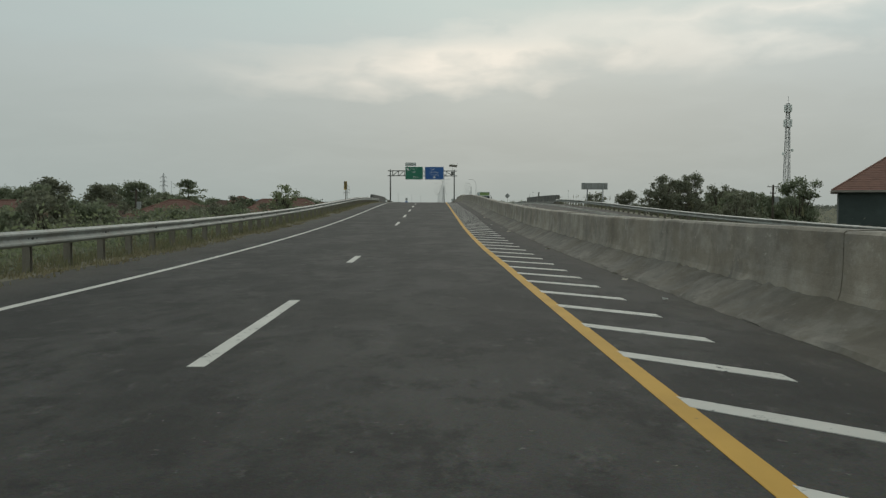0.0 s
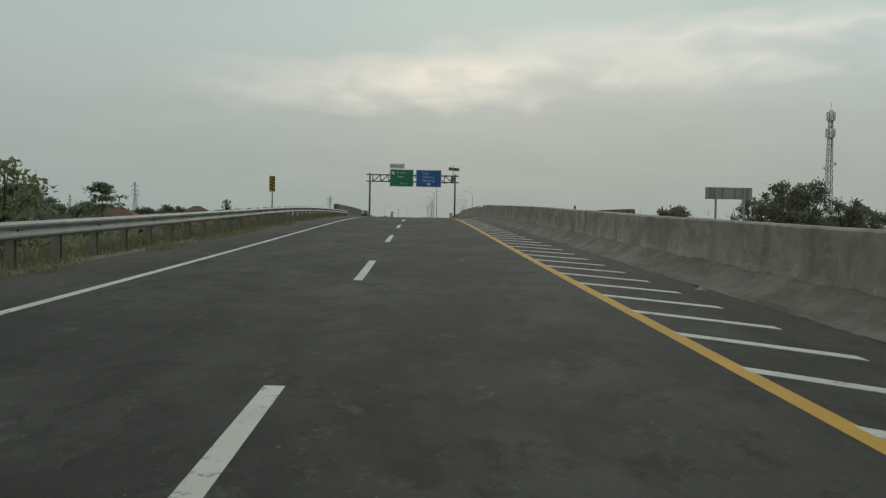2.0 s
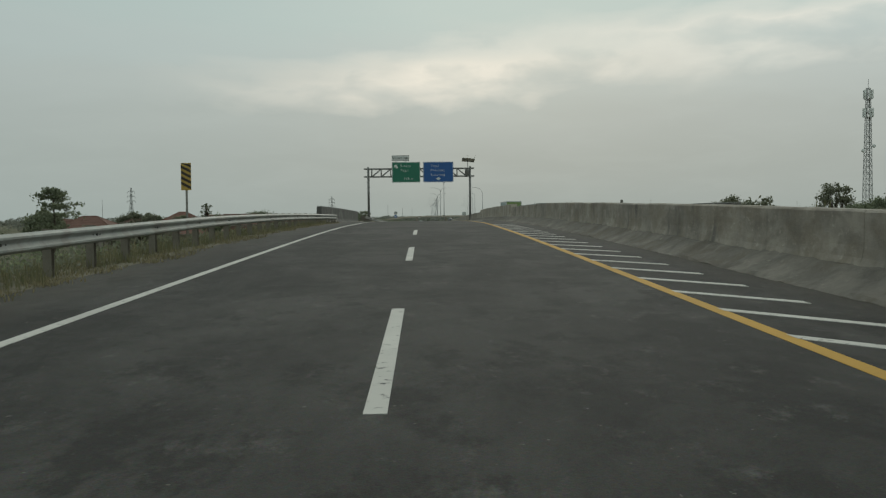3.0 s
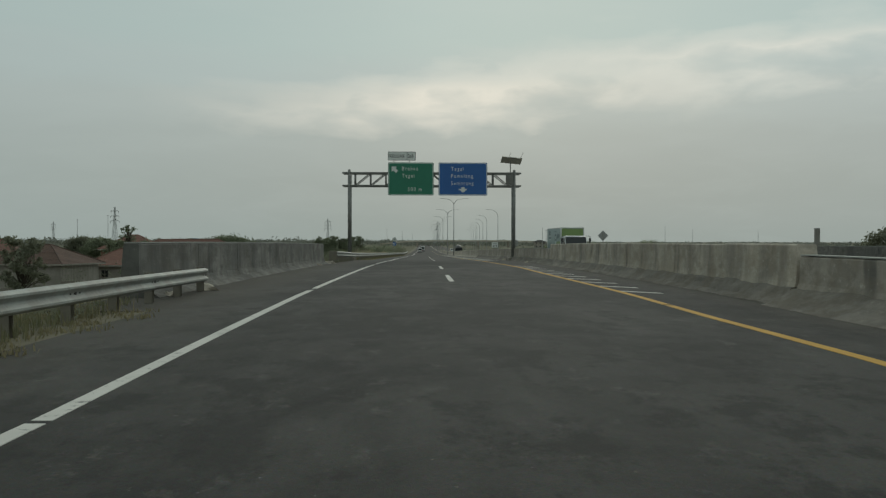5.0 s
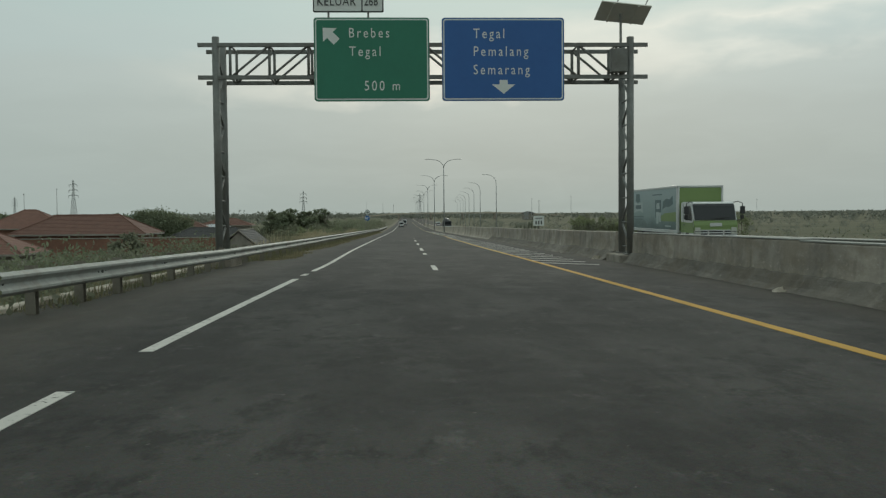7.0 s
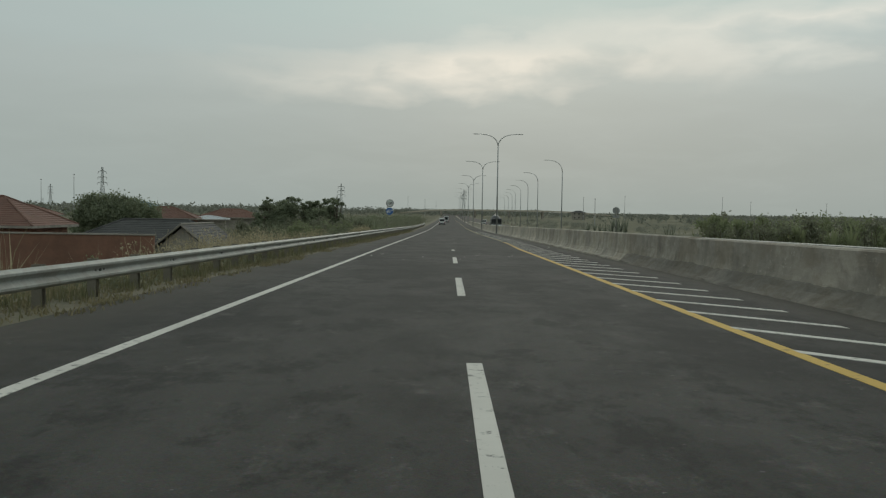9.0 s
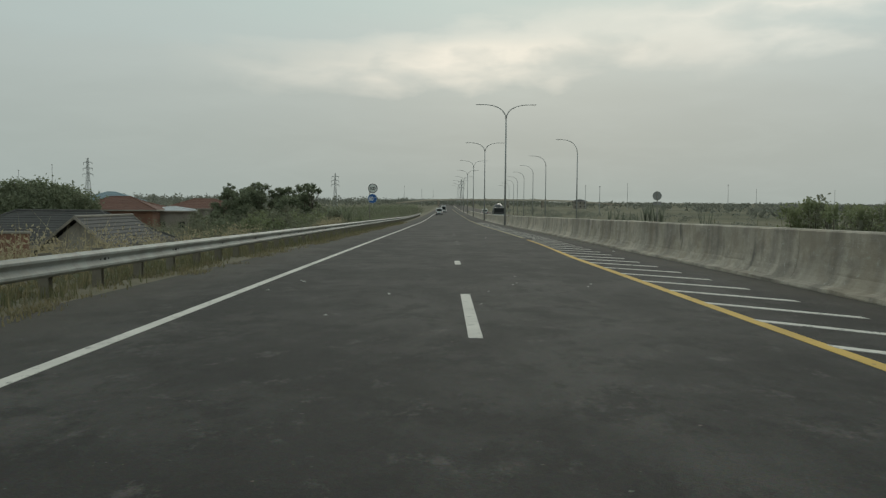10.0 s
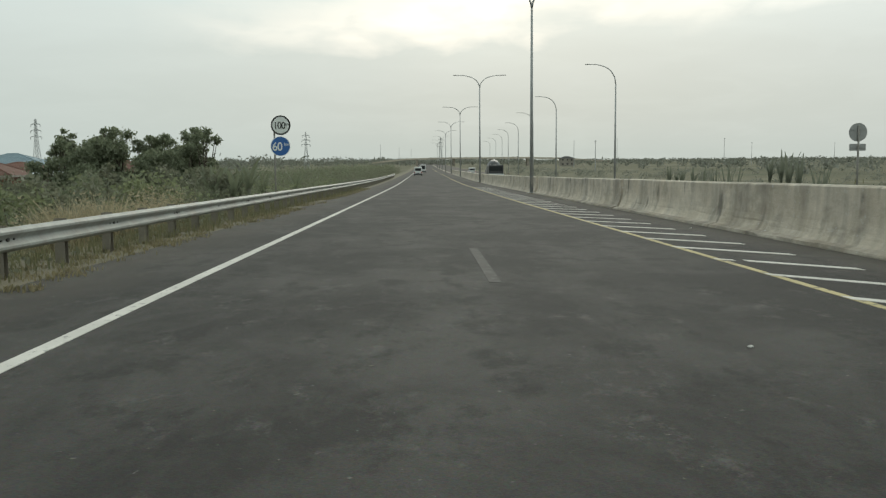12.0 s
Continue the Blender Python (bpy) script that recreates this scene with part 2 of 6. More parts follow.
# for the barrier foot, a darker tone than the panel above it
M_CONCRETE_FOOT = concrete("dark_barrier_foot", (0.245, 0.222, 0.188), (0.165, 0.150, 0.127), (0.065, 0.060, 0.054), 0.3, 0.6)
M_CAP = mat("weathered_barrier_top", (0.36, 0.36, 0.33), (0.2, 0.2, 0.18), 0.85, scale=1.5, fine=12, world_space=True)
M_GALV = mat("galvanised_steel", (0.37, 0.38, 0.355), (0.24, 0.245, 0.225), 0.62, metal=0.15, scale=1.6, fine=18, amount=0.8, bump=0.05, world_space=True, streaks=0.45, stain=(0.2, 0.17, 0.13))
M_GALV_DARK = mat("dull_galvanised_post", (0.26, 0.25, 0.225), (0.16, 0.15, 0.13), 0.65, metal=0.3, scale=2.0, fine=25, amount=0.6, bump=0.05)
M_POST = mat("rusty_rail_post", (0.225, 0.205, 0.165), (0.15, 0.13, 0.10), 0.75, metal=0.1, scale=3.0, fine=25, amount=0.7, bump=0.05)
M_BOLT = mat("dark_bolt_head", (0.06, 0.055, 0.048), (0.035, 0.032, 0.03), 0.7, metal=0.3, scale=5, fine=30, bump=0.05)
M_POLE = mat("grey_lamp_steel", (0.37, 0.38, 0.375), (0.26, 0.265, 0.26), 0.55, metal=0.4, scale=2.0, fine=20, amount=0.5, bump=0.03)
M_GANTRY = mat("weathered_gantry_steel", (0.24, 0.245, 0.23), (0.13, 0.132, 0.126), 0.6, metal=0.35, scale=2.5, fine=22, amount=0.6, bump=0.05, streaks=0.4, stain=(0.10, 0.075, 0.05))
M_GREEN = mat("green_sign_sheeting", (0.024, 0.195, 0.118), (0.020, 0.150, 0.092), 0.5, scale=0.8, fine=6, amount=0.5, bump=0.02)
M_BLUE = mat("blue_sign_sheeting", (0.026, 0.122, 0.37), (0.022, 0.098, 0.30), 0.5, scale=0.8, fine=6, amount=0.5, bump=0.02)
M_SIGNWHITE = mat("white_sign_sheeting", (0.74, 0.76, 0.73), (0.58, 0.60, 0.57), 0.5, scale=2, fine=15, amount=0.4, bump=0.02)
M_SIGNBACK = mat("grey_sign_back", (0.34, 0.345, 0.335), (0.24, 0.245, 0.235), 0.6, metal=0.2, scale=1.5, fine=14, amount=0.5, bump=0.03)
M_PANEL = mat("dusty_panel_backing", (0.72, 0.69, 0.62), (0.55, 0.53, 0.47), 0.6, scale=1.5, fine=12, amount=0.5, bump=0.02)
M_BLACK = mat("black_paint", (0.02, 0.02, 0.02), (0.035, 0.035, 0.032), 0.5, scale=3, fine=20, bump=0.02)
M_CHEVRON = mat("yellow_sign_paint", (0.50, 0.33, 0.06), (0.38, 0.26, 0.06), 0.55, scale=3, fine=20, bump=0.02)
M_BROWN = mat("dark_brown_sign_paint", (0.05, 0.035, 0.025), (0.03, 0.025, 0.02), 0.55, scale=3, fine=20, bump=0.02)
M_TILE = mat("terracotta_roof_tile", (0.215, 0.112, 0.084), (0.145, 0.080, 0.063), 0.85, scale=1.2, fine=10, amount=0.7, bump=0.2, vary=0.3)
M_TILE_DARK = mat("dark_roof_tile", (0.085, 0.082, 0.08), (0.05, 0.05, 0.048), 0.8, scale=1.2, fine=10, amount=0.7, bump=0.2, vary=0.25)
M_TILE_BROWN = mat("brown_roof_tile", (0.13, 0.075, 0.055), (0.075, 0.05, 0.04), 0.85, scale=1.2, fine=10, amount=0.7, bump=0.2, vary=0.3)
M_ZINC = mat("white_metal_roof", (0.62, 0.64, 0.66), (0.45, 0.46, 0.47), 0.45, metal=0.2, scale=1.5, fine=8, amount=0.4, bump=0.05)
M_BLUEROOF = mat("blue_grey_metal_roof", (0.22, 0.30, 0.34), (0.15, 0.21, 0.24), 0.5, scale=1.5, fine=8, amount=0.4, bump=0.05)
M_WALL = mat("dirty_plaster_wall", (0.34, 0.31, 0.27), (0.22, 0.2, 0.17), 0.9, scale=0.8, fine=8, amount=0.6, bump=0.1, streaks=0.5, stain=(0.14, 0.125, 0.11))
M_WALL_GREEN = mat("dark_green_plaster_wall", (0.065, 0.085, 0.08), (0.04, 0.05, 0.048), 0.9, scale=0.8, fine=8, amount=0.6, bump=0.1, streaks=0.4)
M_BRICKWALL = mat("red_plaster_wall", (0.25, 0.125, 0.085), (0.15, 0.085, 0.064), 0.9, scale=0.9, fine=9, amount=0.6, bump=0.15, streaks=0.3)
M_GLASS = mat("dark_window_glass", (0.015, 0.018, 0.02), (0.02, 0.022, 0.022), 0.15, scale=1, fine=5, amount=0.3, bump=0.0)
M_BARK = mat("grey_brown_bark", (0.10, 0.08, 0.06), (0.05, 0.04, 0.032), 0.95, scale=4, fine=20, amount=0.7, bump=0.5, stretch=(1, 1, 0.2))

M_VERGE = mat("weedy_verge_soil", (0.175, 0.148, 0.098), (0.105, 0.10, 0.058), 0.95, scale=1.1, fine=9, amount=0.9, bump=0.6, world_space=True)


def leaf(name, a, b):
    """Leaves: each one a little different, thin enough to let light through."""
    m = bpy.data.materials.new(name)
    m.use_nodes = True
    k = Nodes(m.node_tree)
    island = k.add("ShaderNodeNewGeometry").outputs["Random Per Island"]
    c = k.mix(island, a, b)
    bs = k.add("ShaderNodeBsdfPrincipled", {"Base Color": c, "Roughness": 0.6})
    tr = k.add("ShaderNodeBsdfTranslucent", {"Color": c})
    k.add("ShaderNodeOutputMaterial", {0: k.add("ShaderNodeMixShader", {0: 0.48, 1: bs.outputs[0], 2: tr.outputs[0]}).outputs[0]})
    return m


M_LEAF = leaf("dark_green_leaf", (0.135, 0.158, 0.096), (0.250, 0.275, 0.175))
M_LEAF_DULL = leaf("dusty_green_leaf", (0.145, 0.152, 0.102), (0.235, 0.240, 0.165))
M_LEAF_LIGHT = leaf("light_green_leaf", (0.175, 0.202, 0.102), (0.28, 0.305, 0.172))
# far foliage: distance haze mixed into the leaf colour, paler and greyer
M_LEAF_HAZED = leaf("haze_greyed_leaf", (0.165, 0.174, 0.145), (0.245, 0.252, 0.210))
M_BANANA = leaf("banana_leaf", (0.13, 0.155, 0.10), (0.22, 0.235, 0.155))
M_GRASS = leaf("green_grass_blade", (0.125, 0.130, 0.066), (0.205, 0.192, 0.105))


# ------------------------------------------------------------ road line
PROFILE = [(-90, 0.533), (-20, 0.183), (20, -0.063), (50, 0.234), (80, 0.882), (110, 1.483), (140, 1.605), (170, 1.415), (200, 1.021), (240, 0.462), (300, -0.424), (362, -1.200), (419, -1.600), (525, -2.250), (700, -2.750), (1000, -2.900), (1600, -2.900)]
_ps = np.array([p[0] for p in PROFILE], float)
_pz = np.array([p[1] for p in PROFILE], float)


def _spline():
    n, h = len(_ps), np.diff(_ps)
    a, b = np.eye(n), np.zeros(n)
    for i in range(1, n - 1):
        a[i, i - 1], a[i, i], a[i, i + 1] = h[i - 1], 2 * (h[i - 1] + h[i]), h[i]
        b[i] = 6 * ((_pz[i + 1] - _pz[i]) / h[i] - (_pz[i] - _pz[i - 1]) / h[i - 1])
    return np.linalg.solve(a, b), h


_m, _h = _spline()


def road_z(s):
    """Height of the carriageway at s metres along it."""
    s = np.clip(np.asarray(s, float), _ps[0], _ps[-1])
    j = np.clip(np.searchsorted(_ps, s) - 1, 0, len(_ps) - 2)
    a, c, h = _ps[j + 1] - s, s - _ps[j], _h[j]
    z = _m[j] * a**3 / (6 * h) + _m[j + 1] * c**3 / (6 * h) + (_pz[j] / h - _m[j] * h / 6) * a + (_pz[j + 1] / h - _m[j + 1] * h / 6) * c
    return z


def rz(s):
    return float(road_z(s))


PLAIN = -3.8


# ------------------------------------------------------------ mesh helpers
def mesh_ob(name, verts, faces, material, parent=None, label="", smooth=False):
    me = bpy.data.meshes.new(name)
    me.from_pydata([tuple(v) for v in verts], [], [tuple(f) for f in faces])
    me.update()
    for m_ in material if isinstance(material, (list, tuple)) else [material]:
        me.materials.append(m_)
    if smooth:
        me.polygons.foreach_set("use_smooth", [True] * len(me.polygons))
    ob = new(name, me)
    if parent is not None:
        ob.parent = parent
    if label:
        tagged(ob, label)
    return ob


def empty(name, x=0, y=0, z=0, rz_=0.0):
    ob = new(name)
    ob.empty_display_size = 0.2
    ob.matrix_basis = pose(x, y, z, 0, 0, rz_)
    return ob


def part(name, bm, material, parent=None, label="", smooth=False):
    """Link a bmesh as one mesh object under a thing or a part."""
    me = bpy.data.meshes.new(name)
    bmesh.ops.recalc_face_normals(bm, faces=bm.faces)
    bm.to_mesh(me)
    bm.free()
    me.materials.append(material)
    if smooth:
        me.polygons.foreach_set("use_smooth", [True] * len(me.polygons))
    ob = new(name, me)
    if parent is not None:
        ob.parent = parent
    if label:
        tagged(ob, label)
    return ob


def add_box(bm, lo, hi, bevel=0.0):
    r = bmesh.ops.create_cube(bm, size=1.0)
    vs = r["verts"]
    for v in vs:
        v.co = Vector([lo[i] + (v.co[i] + 0.5) * (hi[i] - lo[i]) for i in range(3)])
    if bevel:
        es = list({e for v in vs for e in v.link_edges})
        bmesh.ops.bevel(bm, geom=es, offset=bevel, segments=2, affect="EDGES", profile=0.5)
    return bm


def box_bm(lo, hi, bevel=0.0):
    return add_box(bmesh.new(), lo, hi, bevel)


def add_tube(bm, pts, radii, n=8, cap=True):
    """A tube along points, tapered by radii."""
    pts = [Vector(p) for p in pts]
    if not hasattr(radii, "__len__"):
        radii = [radii] * len(pts)
    rings = []
    for i, p in enumerate(pts):
        d = (pts[min(i + 1, len(pts) - 1)] - pts[max(i - 1, 0)]).normalized()
        u = d.cross(Vector((0.31, 0.95, 0.05)) if abs(d.z) > 0.9 or abs(d.y) < 0.9 else Vector((0, 0, 1))).normalized()
        w = d.cross(u)
        rings.append([bm.verts.new(p + (u * math.cos(2 * math.pi * j / n) + w * math.sin(2 * math.pi * j / n)) * radii[i]) for j in range(n)])
    for a, b in zip(rings, rings[1:]):
        for j in range(n):
            bm.faces.new((a[j], a[(j + 1) % n], b[(j + 1) % n], b[j]))
    if cap:
        bm.faces.new(list(reversed(rings[0])))
        bm.faces.new(rings[-1])
    return bm


def tube_bm(pts, radii, n=8):
    return add_tube(bmesh.new(), pts, radii, n)


def sweep(name, section, s0, s1, material, parent=None, step=2.0, dz=0.0, closed=True, label="", scale_z=None, smooth=False):
    """Carry a cross-section of (x, z above the road) along the road from s0 to s1."""
    n = max(1, int(math.ceil((s1 - s0) / step)))
    ss = np.linspace(s0, s1, n + 1)
    zz = road_z(ss) + dz
    verts, faces, c = [], [], len(section)
    for s, z in zip(ss, zz):
        f = scale_z(s) if scale_z else 1.0
        verts += [(x, s, z + h * f) for x, h in section]
    for i in range(n):
        for j in range(c if closed else c - 1):
            q = (j + 1) % c
            faces.append((i * c + j, i * c + q, (i + 1) * c + q, (i + 1) * c + j))
    if closed:
        faces += [tuple(reversed(range(c))), tuple(n * c + j for j in range(c))]
    return mesh_ob(name, verts, faces, material, parent, label, smooth)


# ------------------------------------------------------------ ground, one sheet to the horizon
LEFT_EDGE, RIGHT_EDGE = -7.5, 20.4


def ground_z(x, s):
    edge = LEFT_EDGE - x if x < LEFT_EDGE else (x - RIGHT_EDGE if x > RIGHT_EDGE else 0.0)
    if edge <= 0:
        return max(rz(s) - 0.30, PLAIN - 0.5) if -8 < x < 21 else PLAIN
    rough = 0.22 * noise.noise((x * 0.15, s * 0.15, 0.0)) + 0.08 * noise.noise((x * 0.7, s * 0.7, 3.0))
    bank = rz(s) - 0.12 - edge / 1.7
    far = PLAIN + (0.5 * noise.noise((x * 0.01, s * 0.01, 7.0)) if edge < 400 else 0.0)
    return max(bank, far) + rough * min(1.0, edge / 1.5)


gx = [-4600, -2500, -1200, -600, -300, -180, -120, -90, -70, -55, -45, -38, -32, -27, -23, -20, -18, -16.5, -15, -13.5, -12, -10.8, -9.6, -8.5, -7.5, -7.49, 20.39, 20.4, 21.5, 22.8, 24.2, 25.8, 27.5, 29, 31, 34, 38, 44, 52, 62, 75, 95, 130, 190, 320, 650, 1300, 2600, 4600]
gy = [-4000, -1500, -600, -250, -120, -70, -45] + list(range(-30, 330, 3)) + list(range(330, 520, 8)) + list(range(520, 900, 25)) + [950, 1100, 1300, 1700, 2300, 3200, 4700]
gv = [(x, y, ground_z(x, y)) for y in gy for x in gx]
nx = len(gx)
gf = [(i * nx + j, i * nx + j + 1, (i + 1) * nx + j + 1, (i + 1) * nx + j) for i in range(len(gy) - 1) for j in range(nx - 1)]


def field_material():
    m = bpy.data.materials.new("dry_grass_ground")
    m.use_nodes = True
    k = Nodes(m.node_tree)
    p = k.add("ShaderNodeNewGeometry").outputs["Position"]
    wide = k.noise(p, 0.012, 5, 0.6, 0.5)
    mid = k.noise(p, 0.22, 6, 0.65, 0.3)
    fine = k.noise(p, 5.0, 5, 0.7)
    c = k.ramp(wide, [(0.36, (0.095, 0.105, 0.068)), (0.5, (0.165, 0.158, 0.108)), (0.62, (0.27, 0.245, 0.175))])
    c = k.mix(k.ramp(mid, [(0.38, (0, 0, 0)), (0.62, (1, 1, 1))]), c, (0.165, 0.155, 0.108))
    c = k.mix(k.math("MULTIPLY", k.ramp(fine, [(0.4, (0, 0, 0)), (0.65, (1, 1, 1))]), 0.5), c, (0.085, 0.085, 0.046))
    b = k.add("ShaderNodeBsdfPrincipled", {"Base Color": c, "Roughness": 0.95})
    b.inputs["Specular IOR Level"].default_value = 0.1
    k.tree.links.new(k.add("ShaderNodeBump", {"Height": fine, "Strength": 0.8, "Distance": 0.12}).outputs[0], b.inputs["Normal"])
    k.add("ShaderNodeOutputMaterial", {0: b.outputs[0]})
    return m


M_FIELD = field_material()
ground = tagged(mesh_ob("ground", gv, gf, M_FIELD, smooth=True), "dry grassy plain and road embankment", "ground", kind="structure")

# ------------------------------------------------------------ carriageways
FAR_END = 1500
road_steps = 3.0
road = tagged(sweep("road", [(-5.6, 0), (6.6, 0), (6.6, -0.4), (-5.6, -0.4)], -70, FAR_END, M_ASPHALT, step=road_steps), "dark worn asphalt carriageway", "road", kind="structure")
verge_section = [(-7.45, -0.05), (-5.595, -0.004), (-5.595, -0.4), (-7.45, -0.4)]
tagged(sweep("verge", verge_section, -70, 128, M_VERGE, step=road_steps), "weedy soil verge beside the asphalt", "verge", kind="structure")
tagged(sweep("bridge_shoulder", [(-7.45, -0.004), (-5.595, -0.004), (-5.595, -0.4), (-7.45, -0.4)], 128, 188, M_ASPHALT_OLD, step=road_steps), "dusty asphalt shoulder on the bridge", "road", kind="structure")
tagged(sweep("verge", verge_section, 188, FAR_END, M_VERGE, step=road_steps), "weedy soil verge beside the asphalt", "verge", kind="structure")
OPP = -0.15
opposite = tagged(sweep("opposite_road", [(7.4, OPP), (18.6, OPP), (18.6, OPP - 0.4), (7.4, OPP - 0.4)], -70, FAR_END, M_ASPHALT_OLD, step=road_steps), "grey asphalt of the opposite carriageway", "road", kind="structure")
tagged(sweep("opposite_shoulder", [(18.605, OPP - 0.01), (20.35, OPP - 0.1), (20.35, OPP - 0.5), (18.605, OPP - 0.5)], -70, FAR_END, M_VERGE, step=road_steps), "dusty soil verge of the opposite carriageway", "verge", kind="structure")
median = tagged(sweep("median", [(6.605, 0.02), (7.395, 0.02), (7.395, -0.5), (6.605, -0.5)], -70, FAR_END, M_CONCRETE, step=road_steps), "concrete strip between the carriageways", "median", kind="structure")


def strip(name, x0, x1, s0, s1, material, parent, skew=0.0, lift=0.004, step=2.5, shift=None):
    """Paint laid on the road, a few millimetres thick."""
    n = max(1, int(math.ceil((s1 - s0) / step)))
    v, f = [], []
    for s in np.linspace(s0, s1, n + 1):
        za, zb = rz(s), rz(s + skew)
        dx = shift(s) if shift else 0.0
        v += [(x0 + dx, s, za - 0.01), (x0 + dx, s, za + lift), (x1 + dx, s + skew, zb + lift), (x1 + dx, s + skew, zb - 0.01)]
    for i in range(n):
        for j in range(3):
            a = i * 4 + j
            f.append((a, a + 1, a + 5, a + 4))
    f += [(0, 3, 2, 1), (n * 4, n * 4 + 1, n * 4 + 2, n * 4 + 3)]
    return mesh_ob(name, v, f, material, parent)


# lane dashes: five metres long, every thirteen
DASHES = [(-18.5, -13.4), (-5.7, -0.7), (7.3, 12.6), (20.9, 23.4), (47.4, 52.3), (60.7, 65.4), (73.8, 78.9), (86.8, 91.7), (100.0, 105.0), (139.3, 144.6), (152.8, 158.1), (179.9, 182.7), (193.0, 195.0), (199.0, 204.0), (211.7, 216.9), (224.5, 229.4), (237.4, 239.0)]
for a, b in DASHES:
    strip("lane_dash", -0.075, 0.075, a, b, M_WHITE, road)
for a, b in [(250.5, 256.0), (265.3, 270.2)]:
    strip("lane_dash", 0.12, 0.27, a, b, M_WORN_WHITE, road)
def edge_shift(s):
    return float(np.interp(s, [115, 119, 132, 164, 178, 184, 196, 203], [0.0, 0.06, -0.03, 0.0, 0.12, 0.22, 0.08, 0.02]))


for a, b in [(-70, 60), (60, 115.6), (115.82, 117.08), (117.2, 118.68), (118.78, 134.4), (135.2, 162.3), (164.5, 176.5), (177.9, 178.7), (180.1, 330), (330, 600), (600, 1100)]:
    strip("edge_line", -3.69, -3.54, a, b, M_WHITE, road, shift=edge_shift)


def median_line_x(s):
    """Middle of the yellow line, which was not painted quite straight."""
    return float(np.interp(s, [-70, 20, 27, 35, 45, 57, 108, 117, 122, 127, 133, 143, 149, 155, 163, 167, 173, 180, 192, 203, 241, 252, 258], [3.615, 3.615, 3.57, 3.56, 3.575, 3.63, 3.70, 3.82, 3.87, 3.80, 3.90, 3.78, 3.79, 3.88, 3.74, 3.66, 3.58, 3.54, 3.48, 3.42, 3.43, 3.66, 3.70]))


for a, b, m_ in [(-70, 60, M_YELLOW), (60, 129.3, M_YELLOW), (129.5, 163, M_YELLOW), (163.2, 192, M_YELLOW), (192.2, 246, M_PALE_YELLOW)]:
    strip("median_line", -0.083, 0.083, a, b, m_, road, shift=median_line_x)
strip("median_line", -0.06, 0.06, 246.05, 258.7, M_PALE_YELLOW, road, shift=median_line_x)
for a, b in [(261.5, 300), (300, 700)]:
    strip("median_line", 3.69, 3.80, a, b, M_WORN_YELLOW, road, shift=lambda s: float(np.interp(s, [268, 300], [0.0, -0.15])))
# slanting stripes between the yellow line and the barrier
HATCHING = [
    # stripe numbers and the places of some of them, first and last stripe, reach of the outer ends along the road
    ((-9, 0, 4, 6, 12, 18, 24, 31, 37, 41, 57), (-11.2, 6.75, 14.73, 18.41, 30.14, 42.06, 53.68, 66.9, 78.9, 86.9, 118.5), -8, 54, ((0, 4.74), (20, 4.77), (31, 4.73), (43, 4.82), (55, 4.96), (72, 5.06), (79, 4.95), (90, 4.88))),
    ((0, 5, 8, 10), (133.0, 145.25, 152.5, 157.4), 0, 10, ((130, 4.74), (160, 4.74))),
    ((-12, 0, 4, 14, 16, 28, 32, 60), (181.9, 207.44, 215.9, 237.04, 240.9, 266.2, 274.7, 335.6), -12, 58, ((181, 5.10), (216, 5.08), (237, 4.88), (241, 4.84), (266, 5.15), (275, 5.05), (330, 5.0))),
]
for count, place, first, last, reach in HATCHING:
    for i in range(first, last + 1):
        s = float(np.interp(i, count, place))
        inner = median_line_x(s) + 0.06 if s < 258 else 3.70
        outer = float(np.interp(s, [q[0] for q in reach], [q[1] for q in reach]))
        tilt = 1.06 if s < 60 else 1.15
        cut = 0.36 if 265.5 < s < 267 else 0.24 if 257.5 < s < 259.3 else 0.46 if 259.3 < s < 261.3 else 0.0
        lean = tilt * (outer - inner - cut)
        near = 0.10 if s < 48 else 0.03
        strip("hatch_stripe", inner + cut, outer, s - near + lean, s + 0.23 + lean, M_WHITE, road, skew=-lean, lift=0.006)
        if cut == 0.36:
            strip("hatch_stripe", inner, inner + 0.22, s + 0.02 + lean + cut * 0.9, s + 0.16 + lean + cut * 0.9, M_WHITE, road, skew=-0.22, lift=0.006)
for x, a, b in [(8.9, -70, 500), (16.0, -70, 500)]:
    strip("opposite_edge_line", x, x + 0.15, a, b, M_WHITE, opposite, lift=OPP + 0.006)
for i in range(-5, 38):
    strip("opposite_lane_dash", 12.4, 12.55, i * 13.0, i * 13.0 + 5, M_WHITE, opposite, lift=OPP + 0.006)


# ------------------------------------------------------------ median barrier, in cast panels
def rough_sweep(name, section, loose, s0, s1, material, parent, seed, step=0.25):
    """A cast panel whose loose corners are chipped and uneven along its length."""
    n = max(2, int(round((s1 - s0) / step)))
    verts, faces, c = [], [], len(section)
    for s in np.linspace(s0, s1, n + 1):
        z = rz(s)
        for j, (x, h) in enumerate(section):
            k_ = loose[j]
            dx = k_ * (noise.noise((s * 0.9, j * 3.1, seed)) * 0.8 + noise.noise((s * 3.7, j * 5.3, seed)) * 0.7)
            dh = k_ * (noise.noise((s * 1.1, j * 7.7, seed + 9)) * 0.6 + noise.noise((s * 4.3, j * 2.9, seed + 5)) * 0.5)
            verts.append((x + dx, s, z + h + dh))
    for i in range(n):
        for j in range(c):
            q = (j + 1) % c
            faces.append((i * c + j, i * c + q, (i + 1) * c + q, (i + 1) * c + j))
    faces += [tuple(reversed(range(c))), tuple(n * c + j for j in range(c))]
    return mesh_ob(name, verts, faces, material, parent)


